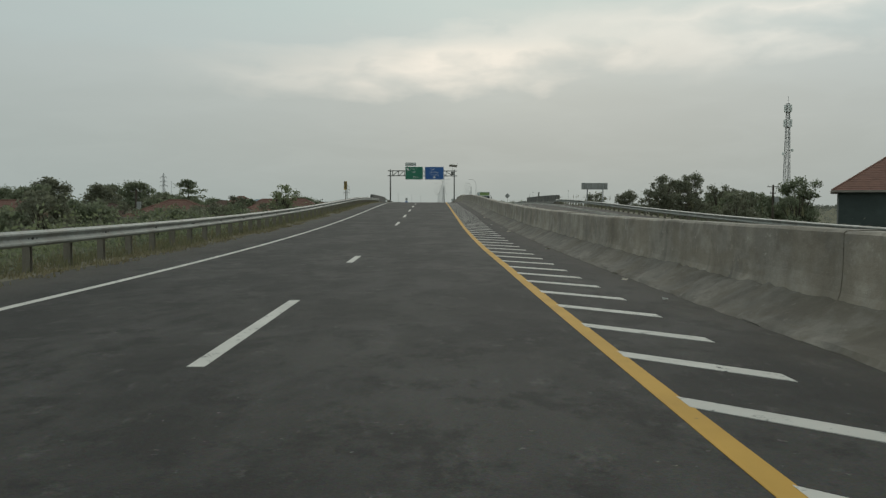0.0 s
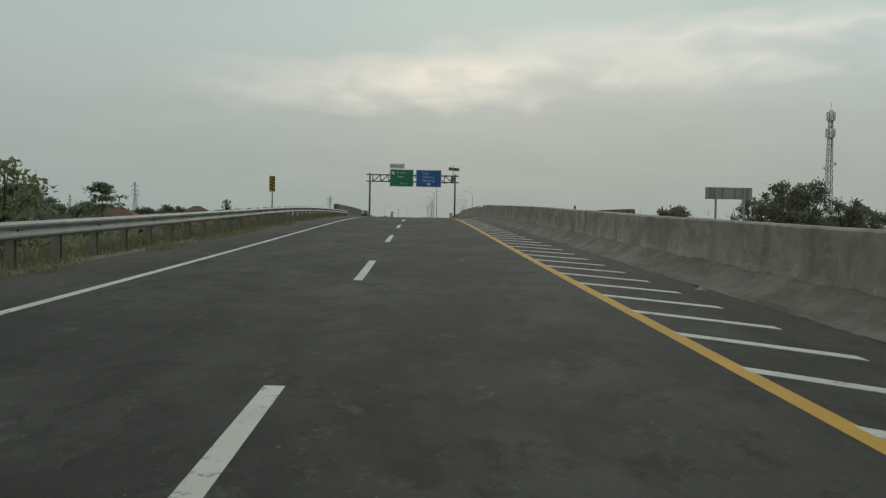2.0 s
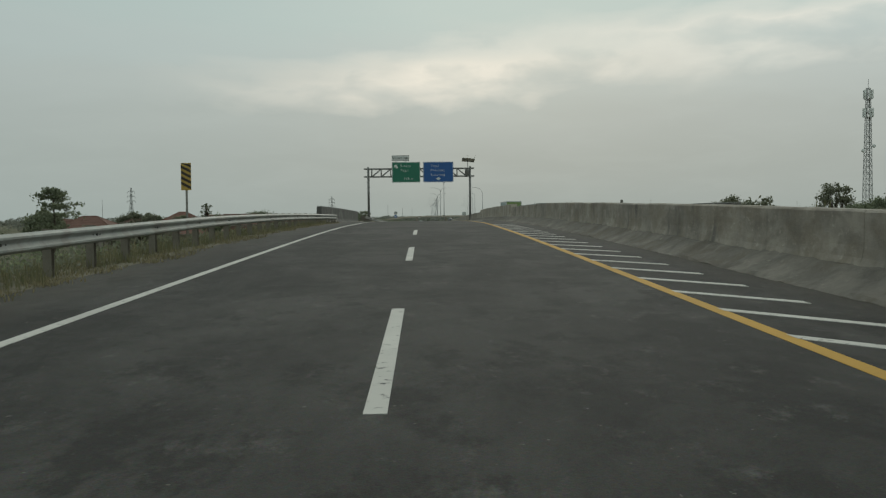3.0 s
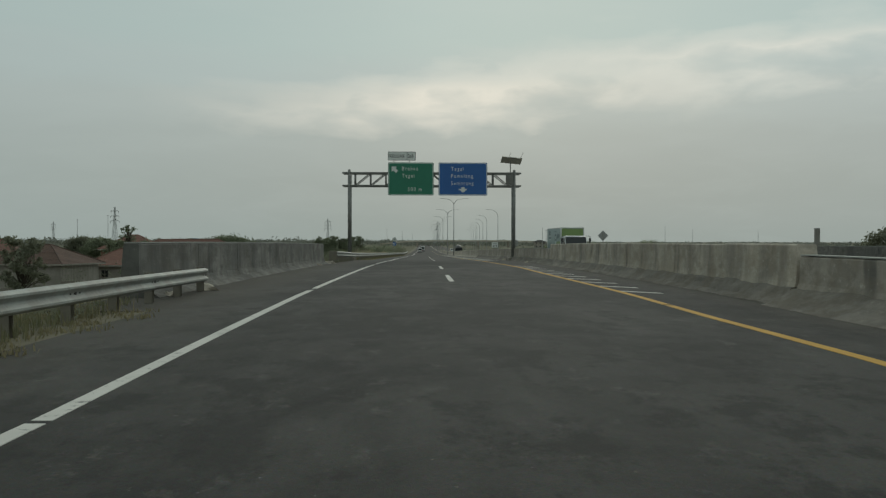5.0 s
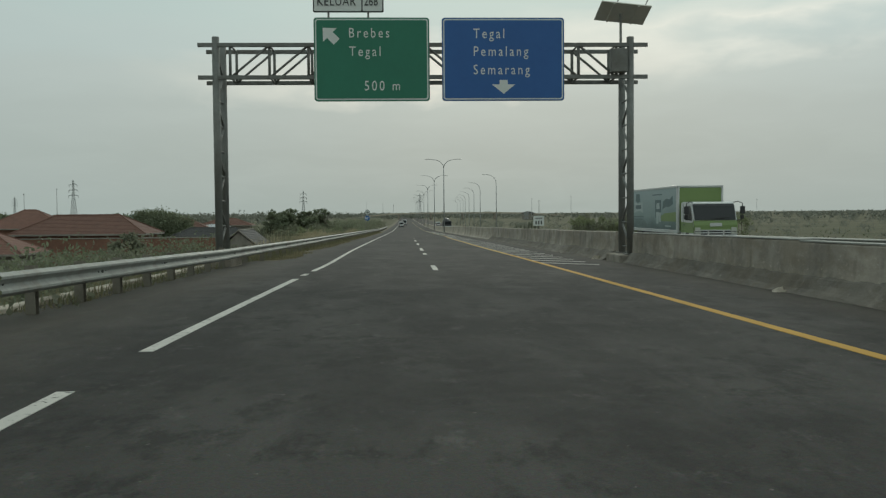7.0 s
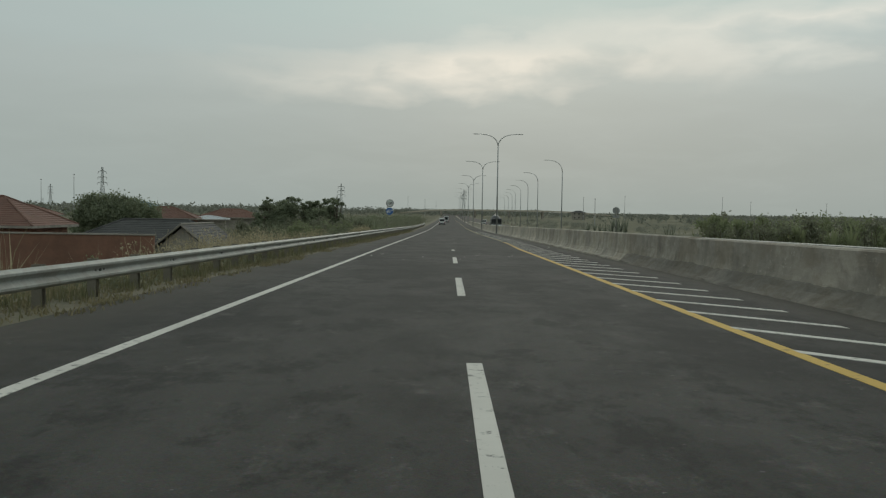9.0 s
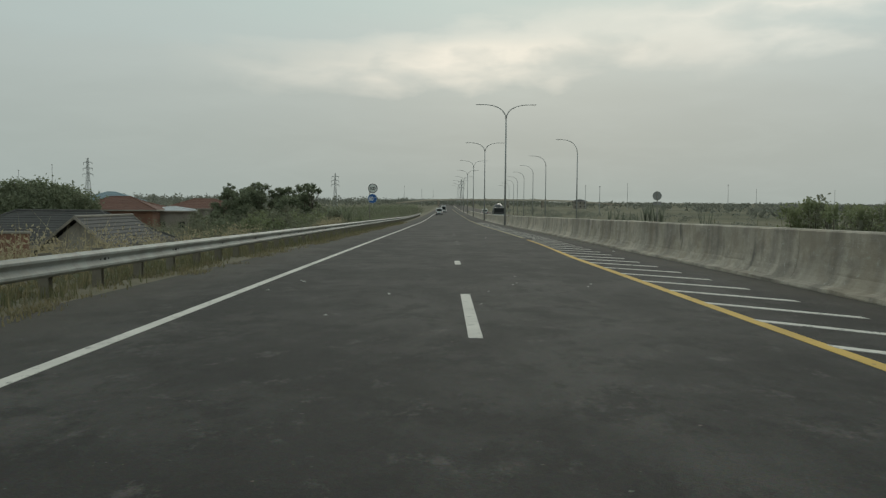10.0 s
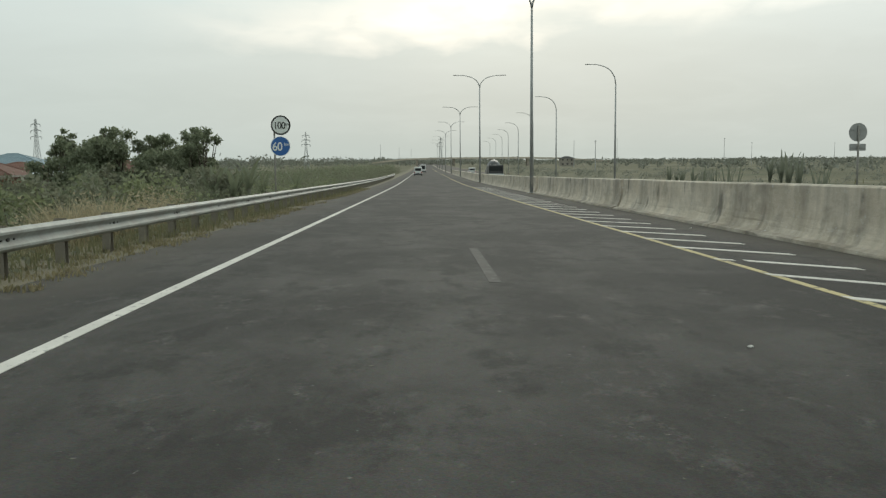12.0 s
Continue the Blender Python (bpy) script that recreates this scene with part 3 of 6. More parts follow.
def wall_section(toe, face, back, h, curve, foot_side=1.0):
    """Half-profile of a cast barrier: a hollow sweep from the toe up to the face, then top and back. Returns points and looseness."""
    pts, loose = [(toe - 0.02 * foot_side, -0.2)], [0.0]
    for z in (0.02, 0.07, 0.13, 0.20, 0.27, 0.31, 0.42, 0.58, 0.76, h - 0.03):
        pts.append((face - (face - toe) * math.exp(-z / curve), z))
        loose.append(0.5 if z < 0.35 else 0.16)
    pts += [(face + 0.03 * foot_side, h), (back - 0.03 * foot_side, h), (back, h - 0.03), (back + 0.1 * foot_side, -0.2)]
    return pts, loose + [0.2, 0.1, 0.0, 0.0]


def barrier(name, stretches, label, group_step=4.0):
    base = tagged(empty(name), label, "barrier", kind="structure")
    rnd = random.Random(5)
    for s0, s1, toe, face, back, curve, h0, h1, m_, cap, rough, rubble in stretches:
        n = max(1, round((s1 - s0) / group_step))
        d = (s1 - s0) / n
        for i in range(n):
            a, b = s0 + i * d + 0.0015, s0 + (i + 1) * d - 0.0015
            h = h0 + (h1 - h0) * (i + 0.5) / n + rnd.uniform(-0.012, 0.012)
            off = rnd.uniform(-0.006, 0.006)
            pts, loose = wall_section(toe + off, face + off, back, h, curve)
            p = rough_sweep("barrier_panel", pts, [rough * v for v in loose], a, b, m_, base, 0.37)
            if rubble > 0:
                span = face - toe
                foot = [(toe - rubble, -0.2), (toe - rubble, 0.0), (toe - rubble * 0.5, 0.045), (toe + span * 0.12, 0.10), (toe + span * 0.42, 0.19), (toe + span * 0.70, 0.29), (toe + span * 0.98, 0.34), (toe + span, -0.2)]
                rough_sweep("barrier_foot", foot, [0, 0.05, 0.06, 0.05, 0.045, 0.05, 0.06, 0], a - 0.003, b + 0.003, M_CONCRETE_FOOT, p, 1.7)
            if rubble < 0:
                lip = [(toe + rubble, -0.2), (toe + rubble, 0.02), (toe + rubble + 0.012, 0.065), (toe + 0.02, 0.085), (toe + 0.09, 0.10), (toe + 0.09, -0.2)]
                rough_sweep("barrier_plinth", lip, [0, 0.025, 0.03, 0.03, 0.015, 0], a - 0.003, b + 0.003, M_CONCRETE_MID, p, 1.3)
            if cap:
                sweep("coping", [(face + off + 0.005, h + 0.008), (face + off + 0.005, h + 0.028), (back - 0.02, h + 0.028), (back - 0.02, h + 0.008)], a, b, M_CAP, p, step=2.0)
    return base


BARRIER = [
    # from, to, toe, face, back, hollow of the foot, height at start and end, concrete, coping, roughness, spread of the rubble, or of a low plinth where negative
    (-30.0, 112.0, 5.80, 6.38, 6.80, 0.13, 1.10, 1.08, M_CONCRETE, False, 0.065, 0.16),
    (112.0, 129.4, 5.84, 6.40, 6.80, 0.13, 1.05, 0.94, M_CONCRETE, True, 0.06, 0.2),
    (129.6, 162.9, 6.08, 6.42, 6.82, 0.15, 1.17, 1.18, M_CONCRETE_MID, False, 0.035, 0.16),
    (163.1, 183.1, 6.18, 6.42, 6.82, 0.12, 0.91, 0.94, M_CONCRETE, True, 0.03, 0.12),
    (185.3, 228.0, 6.05, 6.40, 6.80, 0.17, 0.98, 1.02, M_CONCRETE, False, 0.045, 0.13),
    (228.0, 262.0, 6.08, 6.40, 6.80, 0.18, 1.03, 1.05, M_CONCRETE_MID, False, 0.04, -0.09),
    (262.0, 286.0, 6.13, 6.40, 6.80, 0.20, 1.05, 1.06, M_CONCRETE_PALE, False, 0.03, -0.09),
    (286.3, 309.2, 6.12, 6.38, 6.80, 0.20, 1.06, 1.05, M_CONCRETE_PALE, False, 0.03, -0.08),
    (310.4, 480.0, 6.12, 6.38, 6.80, 0.20, 1.04, 1.00, M_CONCRETE_PALE, False, 0.03, 0.0),
]
barrier("median_barrier", BARRIER, "stained concrete median barrier with a hollow sloping foot")


def parapet(name, x_of, s0, s1, h, label, flip):
    base = tagged(empty(name), label, "parapet", kind="structure")
    n = round((s1 - s0) / 5.0)
    d = (s1 - s0) / n
    for i in range(n):
        a, b = s0 + i * d + 0.012, s0 + (i + 1) * d - 0.012
        sec, loose = wall_section(x_of, x_of + flip * 0.25, x_of + flip * 0.58, h, 0.13, flip)
        if flip < 0:
            sec, loose = sec[::-1], loose[::-1]
        p = rough_sweep("parapet_panel", sec, [0.05 * v for v in loose], a, b, M_CONCRETE_DARK, base, 0.53)
        rubble = [(x_of - flip * 0.22, -0.2), (x_of - flip * 0.2, 0.0), (x_of - flip * 0.1, 0.05), (x_of, 0.10), (x_of + flip * 0.12, 0.11), (x_of + flip * 0.18, -0.2)]
        rough_sweep("parapet_foot", rubble if flip > 0 else rubble[::-1], [0, 0.06, 0.08, 0.09, 0.06, 0] if flip > 0 else [0, 0.06, 0.09, 0.08, 0.06, 0], a - 0.01, b + 0.01, M_CONCRETE_DARK, p, 2.9)
        c = [(x_of + flip * 0.26, h + 0.003), (x_of + flip * 0.26, h + 0.03), (x_of + flip * 0.57, h + 0.03), (x_of + flip * 0.57, h + 0.003)]
        sweep("coping", c if flip > 0 else c[::-1], a, b, M_CAP, p)
    return base


parapet("bridge_parapet", -6.65, 131.4, 166.4, 1.16, "dark weathered concrete bridge parapet", -1)
parapet("opposite_parapet", 18.75, 121.0, 160.0, 1.05, "dark concrete parapet beyond the opposite carriageway", 1)


# ------------------------------------------------------------ guard rails
def guardrail(name, x, side, spans, label, set_back=()):
    """W-beam rail on posts with spacer blocks. side: +1 when the traffic passes on the side of +x."""
    base = tagged(empty(name), label, "guardrail")
    bolts = []
    rail_x = x
    ring = [(0.045 * math.cos(math.pi * j / 4), 0.032 * math.sin(math.pi * j / 4)) for j in range(8)]
    bolt_v = [(-0.01, a, b) for a, b in ring] + [(0.018, a * 0.8, b * 0.8) for a, b in ring]
    bolt_f = [(j, (j + 1) % 8, 8 + (j + 1) % 8, 8 + j) for j in range(8)] + [tuple(range(8, 16)), tuple(range(7, -1, -1))]
    wave = [(0.0, 0.0), (0.045, -0.02), (0.083, -0.05), (0.083, -0.085), (0.035, -0.125), (0.01, -0.155), (0.01, -0.17), (0.035, -0.20), (0.083, -0.24), (0.083, -0.275), (0.045, -0.305), (0.0, -0.325)]
    for s0, s1, heights, dz in spans:
        hs, hv = zip(*heights)
        n = max(1, round((s1 - s0) / 4.0))
        d = (s1 - s0) / n
        for i in range(n):
            a, b = s0 + i * d, s0 + (i + 1) * d + 0.03
            v, f = [], []
            c = 2 * len(wave)
            for s in np.linspace(a, b, 3):
                top = rz(s) + dz + float(np.interp(s, hs, hv))
                out = 0.004 if i % 2 else 0.0
                pts = [(rail_x + side * (0.10 + w + out), top + q) for w, q in wave] + [(rail_x + side * (0.10 + w + out - 0.005), top + q) for w, q in reversed(wave)]
                v += [(px, s, pz) for px, pz in pts]
            for r in range(2):
                for j in range(c):
                    q = (j + 1) % c
                    f.append((r * c + j, r * c + q, (r + 1) * c + q, (r + 1) * c + j))
            mesh_ob("rail", v, f, M_GALV, base)
        m = max(1, round((s1 - s0) / 2.0))
        for i in range(m + 1):
            s = s0 + (s1 - s0) * i / m
            top = rz(s) + dz + float(np.interp(s, hs, hv))
            bm = bmesh.new()
            x = rail_x - side * (0.27 if set_back and set_back[0] < s < set_back[1] else 0.0)
            g = rz(s) + dz - 0.5
            add_box(bm, (x - 0.075, s - 0.07, g), (x + 0.075, s - 0.062, top + 0.02))
            add_box(bm, (x - 0.075, s + 0.062, g), (x + 0.075, s + 0.07, top + 0.02))
            add_box(bm, (x - side * 0.075 - 0.004, s - 0.062, g), (x - side * 0.075 + 0.004, s + 0.062, top + 0.02))
            post = part("post", bm, M_POST, base)
            lo, hi = sorted((x + side * 0.03, rail_x + side * 0.10))
            part("spacer", box_bm((lo, s - 0.075, top - 0.30), (hi, s + 0.075, top - 0.02), 0.01), M_POST, post)
            if side > 0 and -10 < s < 350:
                if i % 2 == 0:
                    w_ = mesh_ob("bolt", bolt_v, bolt_f, M_BOLT, post) if not bolts else new("bolt", bolts[0].data)
                    bolts.append(w_)
                    w_.parent = post
                    w_.matrix_basis = pose(rail_x + side * 0.112, s, top - 0.162)
                for dy in (-0.09, 0.09):
                    if i % 2 == 0:
                        w_ = new("bolt", bolts[0].data)
                        w_.parent = post
                        w_.matrix_basis = pose(rail_x + side * 0.112, s + dy * 2, top - 0.162) @ Matrix.Scale(0.55, 4)
    return base


tagged(sweep("kerb", [(-7.2, -0.2), (-7.2, 0.09), (-7.05, 0.09), (-7.02, 0.06), (-7.02, -0.2)][::-1], 166.6, 188, M_CONCRETE_PALE, step=2.0), "low pale concrete kerb behind the guardrail", "kerb", kind="structure")
guardrail("guardrail", -6.25, 1, [(-26, 134.0, [(-30, .84), (60, .83), (95, .80), (120, .62), (134, .56)], 0.0)], "galvanised steel guardrail on posts in dry grass")
guardrail("guardrail", -6.25, 1, [(166.7, 420, [(166, .74), (181, .61), (200, .60), (240, .62), (300, .70), (420, .70)], 0.0)], "galvanised steel guardrail on posts in dry grass", (166.5, 188))
guardrail("guardrail", 18.9, -1, [(-10, 120.5, [(-10, .66), (130, .64)], OPP)], "galvanised steel guardrail beyond the opposite carriageway")
guardrail("guardrail", 18.9, -1, [(161, 345, [(160, .66), (400, .66)], OPP)], "galvanised steel guardrail beyond the opposite carriageway")


# ------------------------------------------------------------ writing
def writing(name, words, size, material, parent, x, y, z, spacing=1.12, label="", bold=0.0):
    """Raised letters facing the traffic, lower left corner at x, z."""
    cu = bpy.data.curves.new(name, "FONT")
    cu.offset = bold
    cu.body, cu.size, cu.extrude, cu.space_character, cu.resolution_u = words, size, 0.004, spacing, 3
    tmp = bpy.data.objects.new(name + "_tmp", cu)
    scene.collection.objects.link(tmp)
    bpy.context.view_layer.update()
    me = bpy.data.meshes.new_from_object(tmp.evaluated_get(bpy.context.evaluated_depsgraph_get()))
    bpy.data.objects.remove(tmp)
    me.materials.clear()
    me.materials.append(material)
    ob = new(name, me)
    ob.parent = parent
    ob.matrix_basis = pose(x, y, z, 90, 0, 0)
    if label:
        tagged(ob, label)
    return ob


def poly_plate(name, pts, y0, y1, material, parent, label=""):
    """A flat shape in the x-z plane, y0 to y1 thick."""
    bm = bmesh.new()
    a = [bm.verts.new((x, y0, z)) for x, z in pts]
    b = [bm.verts.new((x, y1, z)) for x, z in pts]
    bm.faces.new(a)
    bm.faces.new(b[::-1])
    for i in range(len(pts)):
        j = (i + 1) % len(pts)
        bm.faces.new((a[i], b[i], b[j], a[j]))
    return part(name, bm, material, parent, label)


def disc(name, r, x, y0, y1, z, material, parent, label="", n=32):
    return poly_plate(name, [(x + r * math.cos(2 * math.pi * i / n), z + r * math.sin(2 * math.pi * i / n)) for i in range(n)], y0, y1, material, parent, label)


# ------------------------------------------------------------ sign gantry
def sign_board(parent, name, x0, x1, z0, z1, y, material, label):
    b = poly_plate(name, rounded(x0, x1, z0, z1, 0.10), y, y + 0.04, M_SIGNBACK, parent, label)
    poly_plate("rim", rounded(x0 + 0.012, x1 - 0.012, z0 + 0.012, z1 - 0.012, 0.09), y - 0.004, y + 0.002, material, b)
    poly_plate("border", rounded(x0 + 0.045, x1 - 0.045, z0 + 0.045, z1 - 0.045, 0.08), y - 0.008, y + 0.002, M_SIGNWHITE, b)
    poly_plate("panel", rounded(x0 + 0.085, x1 - 0.085, z0 + 0.085, z1 - 0.085, 0.06), y - 0.012, y + 0.002, material, b)
    for z in np.linspace(z0 + 0.25, z1 - 0.25, 4):
        part("stiffener", box_bm((x0 + 0.1, y + 0.04, z - 0.03), (x1 - 0.1, y + 0.10, z + 0.03)), M_GANTRY, b)
    return b


def rounded(x0, x1, z0, z1, r, n=5):
    pts = []
    for cx, cz, a0 in ((x1 - r, z1 - r, 0), (x0 + r, z1 - r, 90), (x0 + r, z0 + r, 180), (x1 - r, z0 + r, 270)):
        for i in range(n):
            a = radians(a0 + 90 * i / (n - 1))
            pts.append((cx + r * math.cos(a), cz + r * math.sin(a)))
    return pts


def build_gantry():
    y0, y1 = 183.55, 184.65
    xl, xr, top, hi, lo = -6.78, 6.46, 8.52, 8.26, 7.24
    g = tagged(empty("sign_gantry", 0, y0, 0), "grey lattice steel gantry spanning the carriageway with two direction boards", "sign gantry")
    off = -y0

    def tube(name, pts, r, n=10, label=""):
        bm = bmesh.new()
        add_tube(bm, [(x, y + off, z) for x, y, z in pts], r, n)
        return part(name, bm, M_GANTRY, g, label, smooth=True)

    for x in (xl, xr):
        base = rz(y0) - 0.1
        part("footing", box_bm((x - 0.45, -0.4, base - 0.6), (x + 0.45, 1.5, base + 0.35), 0.04), M_CONCRETE, g)
        for y in (y0, y1):
            p = tube("leg", [(x, y, base), (x, y, top + (0.0 if y == y0 else -0.1))], 0.115, 14)
            part("base_plate", box_bm((x - 0.2, y + off - 0.2, base + 0.35), (x + 0.2, y + off + 0.2, base + 0.39)), M_GANTRY, p)
        z, side = base + 0.6, 0
        while z < hi - 0.3:
            ya, yb = (y0, y1) if side % 2 == 0 else (y1, y0)
            tube("brace", [(x, ya, z), (x, yb, z + 0.8)], 0.035, 6)
            tube("brace", [(x, y0, z), (x, y1, z)], 0.03, 6)
            z += 0.8
            side += 1
    for y in (y0, y1):
        for z in (hi, lo):
            part("chord", box_bm((xl - 0.55, y + off - 0.10 if y == y0 else y + off + 0.02, z - 0.065), (xr + 0.55, y + off - 0.02 if y == y0 else y + off + 0.10, z + 0.065), 0.012), M_GANTRY, g)
        n = 10
        for i in range(n + 1):
            x = xl + 0.45 + (xr - xl - 0.9) * i / n
            tube("upright", [(x, y, lo), (x, y, hi)], 0.05, 6)
            if i < n:
                xb = xl + 0.45 + (xr - xl - 0.9) * (i + 1) / n
                tube("diagonal", [(x, y, lo), (xb, y, hi)] if i < n // 2 else [(x, y, hi), (xb, y, lo)], 0.04, 6)
    for i in range(11):
        x = xl + 0.45 + (xr - xl - 0.9) * i / 10
        for z in (hi, lo):
            tube("cross_tie", [(x, y0, z), (x, y1, z)], 0.03, 6)
    ys = 183.34 - y0
    a = sign_board(g, "direction_board", -3.67, -0.02, 6.46, 9.09, ys, M_GREEN, "green direction board with white place names")
    b = sign_board(g, "direction_board", 0.37, 4.28, 6.46, 9.09, ys, M_BLUE, "blue direction board with white place names")
    yl = ys - 0.020
    cap = 0.44
    writing("letters", "Brebes", cap, M_SIGNWHITE, a, -2.58, yl, 8.46, 1.36).scale = (0.80, 1, 1)
    writing("letters", "Tegal", cap, M_SIGNWHITE, a, -2.56, yl, 7.88, 1.36).scale = (0.80, 1, 1)
    writing("letters", "500 m", cap, M_SIGNWHITE, a, -2.10, yl, 6.80, 1.36).scale = (0.80, 1, 1)
    writing("letters", "Tegal", cap, M_SIGNWHITE, b, 1.37, yl, 8.44, 1.36).scale = (0.80, 1, 1)
    writing("letters", "Pemalang", cap, M_SIGNWHITE, b, 1.36, yl, 7.88, 1.36).scale = (0.80, 1, 1)
    writing("letters", "Semarang", cap, M_SIGNWHITE, b, 1.36, yl, 7.30, 1.36).scale = (0.80, 1, 1)
    # down arrow
    poly_plate("arrow", [(2.33, 6.68), (2.70, 6.98), (2.46, 6.98), (2.46, 7.12), (2.20, 7.12), (2.20, 6.98), (1.96, 6.98)], yl, yl + 0.008, M_SIGNWHITE, b)
    # slanting exit arrow
    shape = [(0, 0.32), (0.30, 0.0), (0.13, 0.0), (0.13, -0.30), (-0.13, -0.30), (-0.13, 0.0), (-0.30, 0.0)]
    ang = radians(45)
    poly_plate("arrow", [(-3.16 + px * math.cos(ang) - pz * math.sin(ang), 8.54 + px * math.sin(ang) + pz * math.cos(ang)) for px, pz in shape], yl, yl + 0.008, M_SIGNWHITE, a)
    e = poly_plate("exit_plate", rounded(-3.68, -1.46, 9.25, 9.95, 0.05), ys, ys + 0.03, M_BLACK, g, "small white exit plate above the green board")
    poly_plate("panel", rounded(-3.64, -2.16, 9.29, 9.91, 0.04), ys - 0.006, ys + 0.002, M_SIGNWHITE, e)
    poly_plate("panel", rounded(-2.12, -1.50, 9.29, 9.91, 0.04), ys - 0.006, ys + 0.002, M_SIGNWHITE, e)
    writing("letters", "KELUAR", 0.40, M_BLACK, e, -3.56, yl, 9.46, 1.12).scale = (0.78, 1, 1)
    writing("letters", "268", 0.40, M_BLACK, e, -2.08, yl, 9.46, 1.05).scale = (0.72, 1, 1)
    for x in (-3.2, -1.95):
        part("bracket", box_bm((x - 0.03, ys + 0.04, 9.05), (x + 0.03, ys + 0.10, 9.45)), M_GANTRY, e)
    # solar panel, its rods and the battery box
    sp = tube("solar_mast", [(6.15, y0, lo), (6.15, y0, 9.26)], 0.04, 8)
    bm = bmesh.new()
    add_box(bm, (-0.82, -0.46, -0.02), (0.82, 0.46, 0.02), 0.006)
    for dx in (-0.4, 0.4):
        add_box(bm, (dx - 0.025, -0.44, -0.06), (dx + 0.025, 0.44, -0.018))
    bm.transform(pose(6.24, 0.1, 9.31, -27, 5, 3))
    part("solar_panel", bm, M_PANEL, sp, "dusty solar panel seen from below")
    for dx in (-0.25, 0.72):
        part("rod", tube_bm([(6.28 + dx, 0.35, 9.5), (6.28 + dx + 0.22, 0.45, 9.95)], 0.018, 6), M_GANTRY, sp)
    part("battery_box", box_bm((5.78, -0.32, 7.36), (6.30, 0.0, 8.10), 0.02), M_GANTRY, sp, "grey steel battery box on the truss")
    return g


build_gantry()


# ------------------------------------------------------------ lamps
def arm_points(side, reach, rise, n=9):
    """A curved outreach arm that leaves the pole upright and ends nearly level."""
    pts = []
    for i in range(n):
        a = i / (n - 1)
        pts.append((side * reach * (0.08 * a + 0.92 * a**1.9), 0.0, rise * (1 - (1 - a) ** 2.1)))
    return pts


def build_lamp(name, fork, arms, reach, rise, label):
    lamp = tagged(empty(name), label, "street lamp")
    part("base_plate", box_bm((-0.2, -0.2, 0.0), (0.2, 0.2, 0.03), 0.01), M_POLE, lamp)
    part("plinth", box_bm((-0.28, -0.28, -0.8), (0.28, 0.28, 0.0), 0.03), M_CONCRETE, lamp)
    part("pole", tube_bm([(0, 0, 0.0), (0, 0, fork * 0.5), (0, 0, fork)], [0.115, 0.09, 0.065], 10), M_POLE, lamp, smooth=True)
    part("door", box_bm((-0.06, -0.125, 0.5), (0.06, -0.09, 0.95), 0.01), M_GALV_DARK, lamp)
    for side in arms:
        pts = [(x, y, fork + z) for x, y, z in arm_points(side, reach, rise)]
        arm = part("arm", tube_bm(pts, [0.06 - 0.003 * i for i in range(len(pts))], 8), M_POLE, lamp, smooth=True)
        x, z = pts[-1][0], pts[-1][2]
        lo, hi = sorted((x - side * 0.05, x + side * 0.55))
        bm = box_bm((lo, -0.11, z - 0.032), (hi, 0.11, z + 0.032), 0.025)
        head = part("lamp_head", bm, M_POLE, arm)
        part("diffuser", box_bm((lo + 0.1, -0.08, z - 0.045), (hi - 0.1, 0.08, z - 0.030), 0.01), M_SIGNWHITE, head)
    return lamp


double = build_lamp("street_lamp", 11.25, (-1, 1), 2.65, 1.5, "tall grey double-armed street lamp on the median")
double.matrix_basis = pose(6.02, 309.8, rz(309.8) + 0.05)
tagged(double, group="median street lamps")
for x, s in ((6.1, 362.0), (6.05, 418.8), (6.05, 474), (6.05, 529), (6.05, 584), (6.05, 640), (6.05, 700)):
    copy_thing(double, pose(x, s, rz(s) + 0.05))
single = build_lamp("street_lamp", 10.2, (-1,), 2.6, 2.0, "grey single-armed street lamp beyond the opposite carriageway")
single.matrix_basis = pose(18.9, 345.4, rz(345.4) - 0.1)
tagged(single, group="roadside street lamps")
for x, s in ((18.9, 386), (20.4, 426), (21.8, 466), (23.2, 506), (25.0, 546), (26.5, 590), (28, 640)):
    copy_thing(single, pose(x, s, rz(s) - 0.1))


# ------------------------------------------------------------ road signs
def sign_pole(parent, x, y0, h, r=0.038):
    return part("pole", tube_bm([(x, y0, -0.4), (x, y0, h)], r, 8), M_GALV_DARK, parent, smooth=True)


